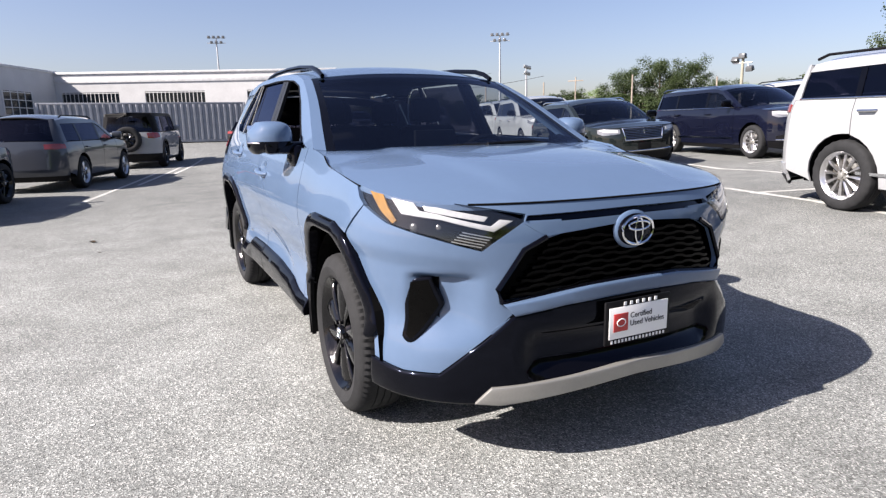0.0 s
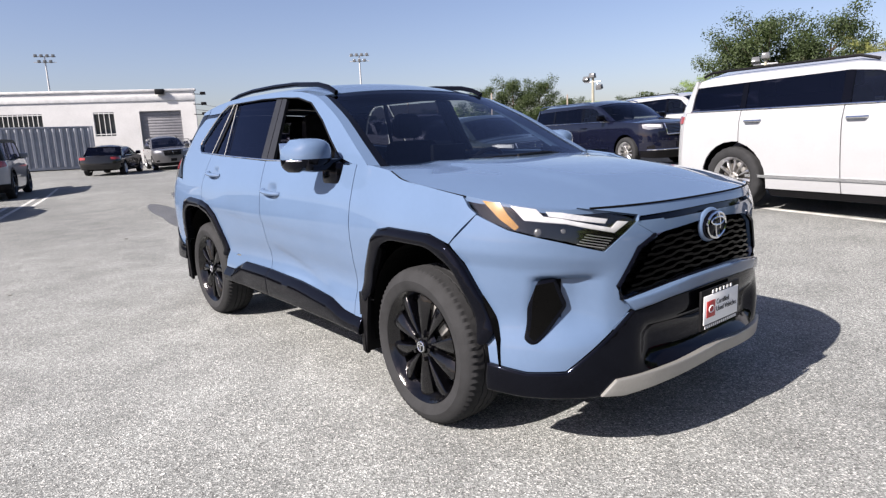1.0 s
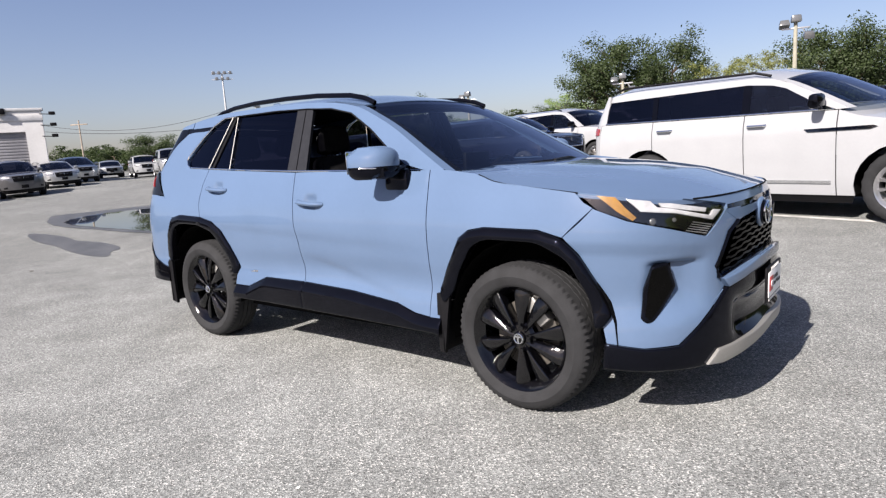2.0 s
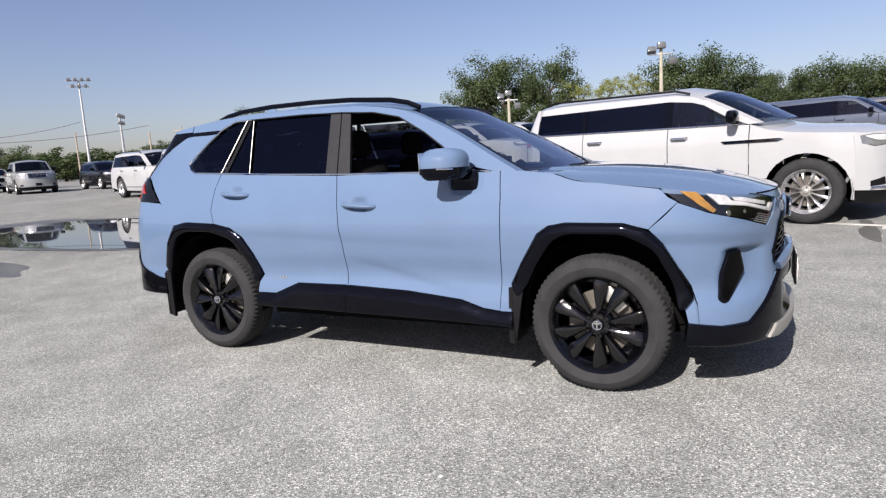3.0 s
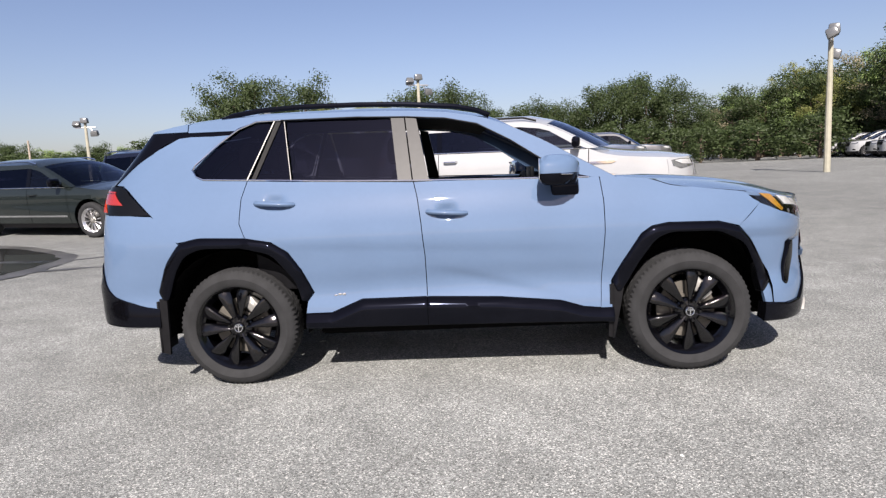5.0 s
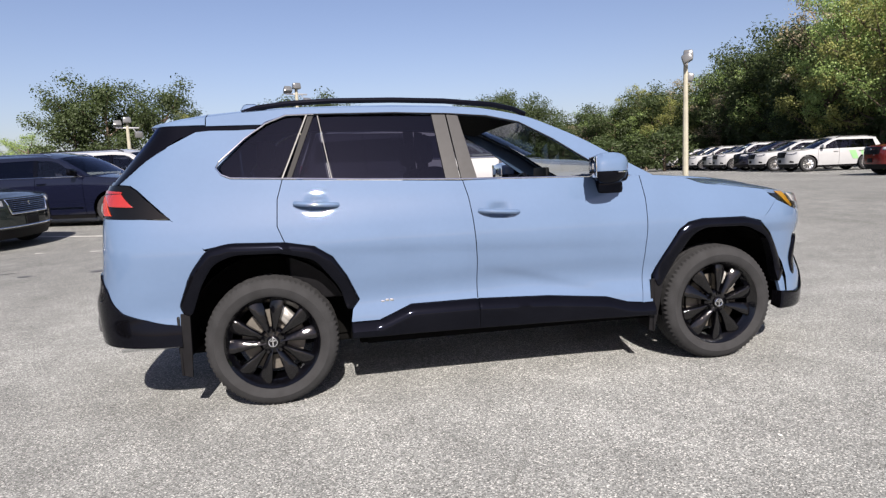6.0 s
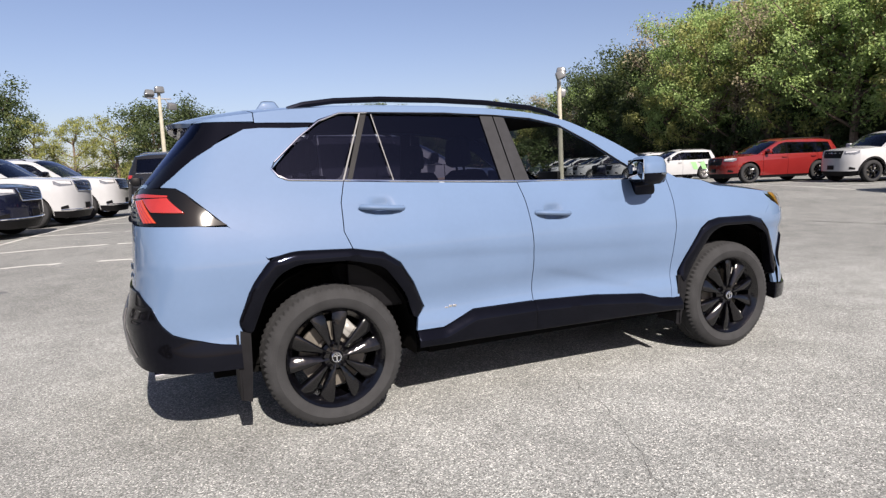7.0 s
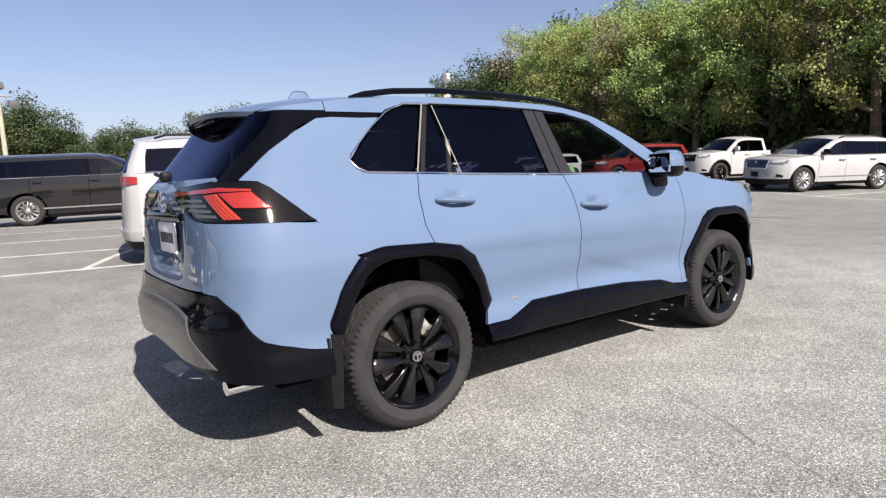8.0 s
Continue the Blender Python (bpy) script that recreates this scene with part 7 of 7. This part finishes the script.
def tree(name, h, spread, leaf_mat, seed, leaves=9000, size=0.22, base=0.22, sparse=False, clump=(0.17, 0.34), label="leafy green tree at the lot's edge"):
    """A tree: tapered trunk, limbs, and a crown of leaves in clumps at the limb ends. Built at the origin."""
    r = random.Random(seed)
    t = new(name)
    tagged(t, label, "tree", "trees")
    tr = h * 0.022 + 0.05
    lean = (r.uniform(-0.3, 0.3), r.uniform(-0.3, 0.3))
    spine = [Vector((lean[0] * k / 5 * h * 0.1, lean[1] * k / 5 * h * 0.1, h * 0.8 * k / 5)) for k in range(6)]
    bms = [tube_bm(spine, tr, 8, taper=tr * 0.25)]
    tips = []
    nl = 15
    for k in range(nl):
        f = base + (0.92 - base) * (k + r.random()) / nl
        a = k * 2.4 + r.uniform(-0.5, 0.5)
        p = spine[min(4, int(f * 5 / 0.8 * 0.8))] .lerp(spine[min(5, int(f * 5) + 1)], 0.5)
        reach = spread * (0.55 + 0.5 * math.sin(math.pi * min(1, (f - base) / (1 - base) * 0.75 + 0.2))) * r.uniform(0.75, 1.15)
        e = Vector((p.x + reach * math.cos(a), p.y + reach * math.sin(a), f * h + h * r.uniform(0.05, 0.16)))
        mid = p.lerp(e, 0.5) + Vector((0, 0, -h * 0.02))
        bms.append(tube_bm([p, mid, e], tr * 0.36, 5, taper=tr * 0.08))
        tips += [e, mid.lerp(e, 0.6), mid]
        for j in range(3):
            q = mid.lerp(e, r.uniform(0.2, 1)) + Vector((r.uniform(-1, 1), r.uniform(-1, 1), r.uniform(-0.2, 0.9))) * spread * 0.33
            tips.append(q)
            if sparse:
                bms.append(tube_bm([mid.lerp(e, 0.6), q], tr * 0.12, 4, taper=tr * 0.04))
    tips += [Vector((r.uniform(-0.3, 0.3) * spread, r.uniform(-0.3, 0.3) * spread, h * r.uniform(0.86, 0.98))) for _ in range(6)]
    part("trunk", join_bm(*bms), BARK, t)
    verts, faces = [], []
    per = leaves // len(tips)
    for c in tips:
        cr = spread * r.uniform(*clump)
        for _ in range(per):
            d = Vector((r.gauss(0, 1), r.gauss(0, 1), r.gauss(0, 0.75)))
            d = d.normalized() * cr * (r.random() ** 0.45)
            p = c + d
            n = (d.normalized() + Vector((r.uniform(-1, 1), r.uniform(-1, 1), r.uniform(-0.4, 1)))).normalized()
            a = n.orthogonal().normalized()
            a = a * math.cos(1.0) + n.cross(a) * math.sin(r.uniform(0, 6.28))
            a.normalize()
            b = n.cross(a).normalized()
            s = size * r.uniform(0.6, 1.3)
            i = len(verts)
            verts += [p - a * s * 0.5, p + b * s * 0.32, p + a * s * 0.5, p - b * s * 0.32]
            faces.append((i, i + 1, i + 2, i + 3))
    link("crown", verts, faces, leaf_mat, t, smooth=0)
    return t


WOODS = [
    tree("tree", 11.0, 3.4, LEAVES[0], 1, 15000, 0.24, clump=(0.28, 0.46)),
    tree("tree", 11.0, 3.6, LEAVES[1], 2, 10500, 0.165, clump=(0.12, 0.27)),
    tree("tree", 10.0, 3.2, LEAVES[2], 3, 10500, 0.16, clump=(0.12, 0.28), label="yellow-green leafy tree at the lot's edge"),
    tree("tree", 12.0, 3.0, LEAVES[3], 4, 3600, 0.2, 0.3, True, label="thin tree with dry brownish leaves"),
    tree("shrub", 3.2, 1.6, LEAVES[0], 6, 3500, 0.18, 0.05, label="dense green shrub under the trees"),
]
rt = random.Random(11)
used = set()


def plant(k, x, y, sc, sy=None):
    t = WOODS[k]
    m = Matrix.Translation((x, y, ground_z(x, y) - 0.05)) @ Matrix.Rotation(rt.uniform(0, 6.28), 4, "Z") @ Matrix.Diagonal((sc, sc, (sy or sc), 1))
    if k not in used:
        used.add(k)
        t.matrix_basis = m
        return t
    c = t.copy()
    scene.collection.objects.link(c)
    for ch in t.children:
        d = ch.copy()
        scene.collection.objects.link(d)
        d.parent = c
    c.matrix_basis = m
    return c


# wood behind the parked row: front edge, then further ranks and undergrowth. Heights in metres
TALL = (11.0, 11.0, 10.0, 12.0, 3.2)


def skyline(az):
    """Height of the tree line over the lot, by azimuth."""
    return WOOD_TOP(az)


WOOD_TOP = curve([(-8, 12.5), (18, 12.5), (30, 12.3), (38, 11.8), (43, 12.0), (47, 11.4), (52, 10.4), (56, 9.0), (60, 7.7), (63, 7.0), (66, 6.2)])
WOOD_FAR = curve([(-8, 34), (18, 36), (30, 40), (38, 44), (43, 48), (47, 54), (52, 62), (56, 68), (62, 70), (66, 70)])
for i in range(34):
    az = -6 + 71 * (i / 33) ** 0.85
    d, top = WOOD_FAR(az), skyline(az)
    for k, dd, da, hh in (((1, 1, 2, 3, 1, 2, 1, 1)[i % 8], 0, 0, 0.90), ((1, 1, 3, 1)[i % 4], 5.0, 1.0, 1.0), ((1, 1, 0)[i % 3], 10.0, -0.8, 1.08)):
        hgt = top * hh * rt.uniform(0.84, 1.06)
        if az > 45:                # farther off the wood is darker and more broken
            k, hgt = (0, 1, 0, 3, 0, 2)[(i + int(dd)) % 6], hgt * rt.uniform(0.80, 1.10)
        x, y = polar(az + da + rt.uniform(-0.7, 0.7), d + dd + rt.uniform(-1, 1), -2.0, -3.5)
        plant(k, x, y, max(0.8, 0.35 + 0.65 * hgt / TALL[k]), hgt / TALL[k])
    for dd in (1.0, 4.0, 8.0):
        x, y = polar(az + rt.uniform(-1.0, 1.0), d + dd, -2.0, -3.5)
        plant(4, x, y, rt.uniform(1.0, 1.5), rt.uniform(0.8, 1.4))
# far trees round the lot: azimuth, distance, kind, height
for az, d, k, h in ((69, 62, 0, 4.6), (71, 60, 0, 6.6), (73, 58, 0, 7.4), (75, 56, 0, 7.3), (77.5, 56, 0, 6.6), (80, 60, 0, 5.6), (82, 58, 0, 6.0), (84.5, 58, 0, 5.6), (86.5, 60, 0, 5.9), (88.5, 48, 0, 5.2), (90.3, 46, 0, 6.3), (92.6, 46, 0, 6.4), (95.5, 46, 2, 5.7), (98.5, 46, 2, 5.6), (101, 47, 2, 5.7), (103.8, 47, 0, 7.3), (107.6, 47, 0, 7.6), (110, 48, 0, 6.8), (113, 54, 1, 4.9)):
    plant(k, *polar(az, d, -0.5, -4.2), 0.28 + 0.55 * h / TALL[k], h * 0.95 / TALL[k])
for az, d, k, h in ((116, 80, 1, 6.2), (118.5, 84, 0, 5.8), (121, 88, 1, 5.4), (123.5, 90, 0, 5.6), (126, 94, 1, 5.6), (128.5, 98, 0, 6.4), (131.5, 106, 0, 10.2), (133.6, 108, 0, 10.8), (136.6, 108, 0, 9.4), (138.8, 112, 1, 6.6), (141, 112, 0, 6.2), (143.5, 116, 1, 4.9), (146, 120, 0, 4.6), (148.5, 124, 1, 4.5), (151, 128, 0, 4.4), (153.5, 128, 1, 4.4), (156, 130, 0, 4.3), (158.5, 130, 1, 4.3), (154.0, 56, 0, 3.6)):
    plant(k, *polar(az, d, 3.4, -2.3), 0.3 + 0.6 * h / TALL[k], h * 0.86 / TALL[k])
for i in range(40):
    az = 60 + i * 1.45
    plant(4, *polar(az, 51 + 8 * (i % 3), -0.5, -4.2), rt.uniform(1.0, 1.6), rt.uniform(0.7, 1.0))
for i in range(44):
    az = 114 + i * 1.05
    plant(4, *polar(az, 84 + 30 * (i / 43) + 10 * (i % 2), 3.0, -2.5), rt.uniform(1.8, 2.6), rt.uniform(1.0, 1.4))


# ---- small litter on the asphalt ----
LEAF_BROWN = material("dry_leaf", (0.06, 0.04, 0.025), 0.8, grain=0.3, scale=60)
BLOSSOM = material("pale_scrap", (0.5, 0.5, 0.48), 0.8, grain=0.1, scale=60)


def scrap(name, label, x, y, size, turn, mat):
    """A curled leaf or scrap: a small bent sheet with a raised rim."""
    v, f, n = [], [], 9
    for i in range(n):
        for j in range(4):
            u, w_ = i / (n - 1) - 0.5, j / 3 - 0.5
            half = size * 0.35 * math.sqrt(max(0.02, 1 - (2 * u) ** 2))
            v.append((u * size, w_ * 2 * half, size * (0.10 + 0.5 * w_ * w_ + 0.25 * u * u)))
    for i in range(n - 1):
        for j in range(3):
            a = i * 4 + j
            f.append((a, a + 4, a + 5, a + 1))
    ob = link(name, v, f, mat, smooth=60)
    tagged(ob, label, "litter")
    ob.matrix_basis = pose(x, y, ground_z(x, y) - size * 0.08, 0, 0, turn)


for x, y, sz, tn in ((-4.36, -2.09, 0.10, 20), (-6.6, -0.3, 0.05, 60), (4.4, -1.2, 0.04, 10), (-3.6, -2.0, 0.03, 80)):
    scrap("fallen_leaf", "curled brown leaf lying on the asphalt", x, y, sz, tn, LEAF_BROWN)
for x, y, sz, tn in ((-1.06, -0.0, 0.05, 30), (0.9, -1.9, 0.025, 100)):
    scrap("paper_scrap", "small pale scrap on the asphalt", x, y, sz, tn, BLOSSOM)
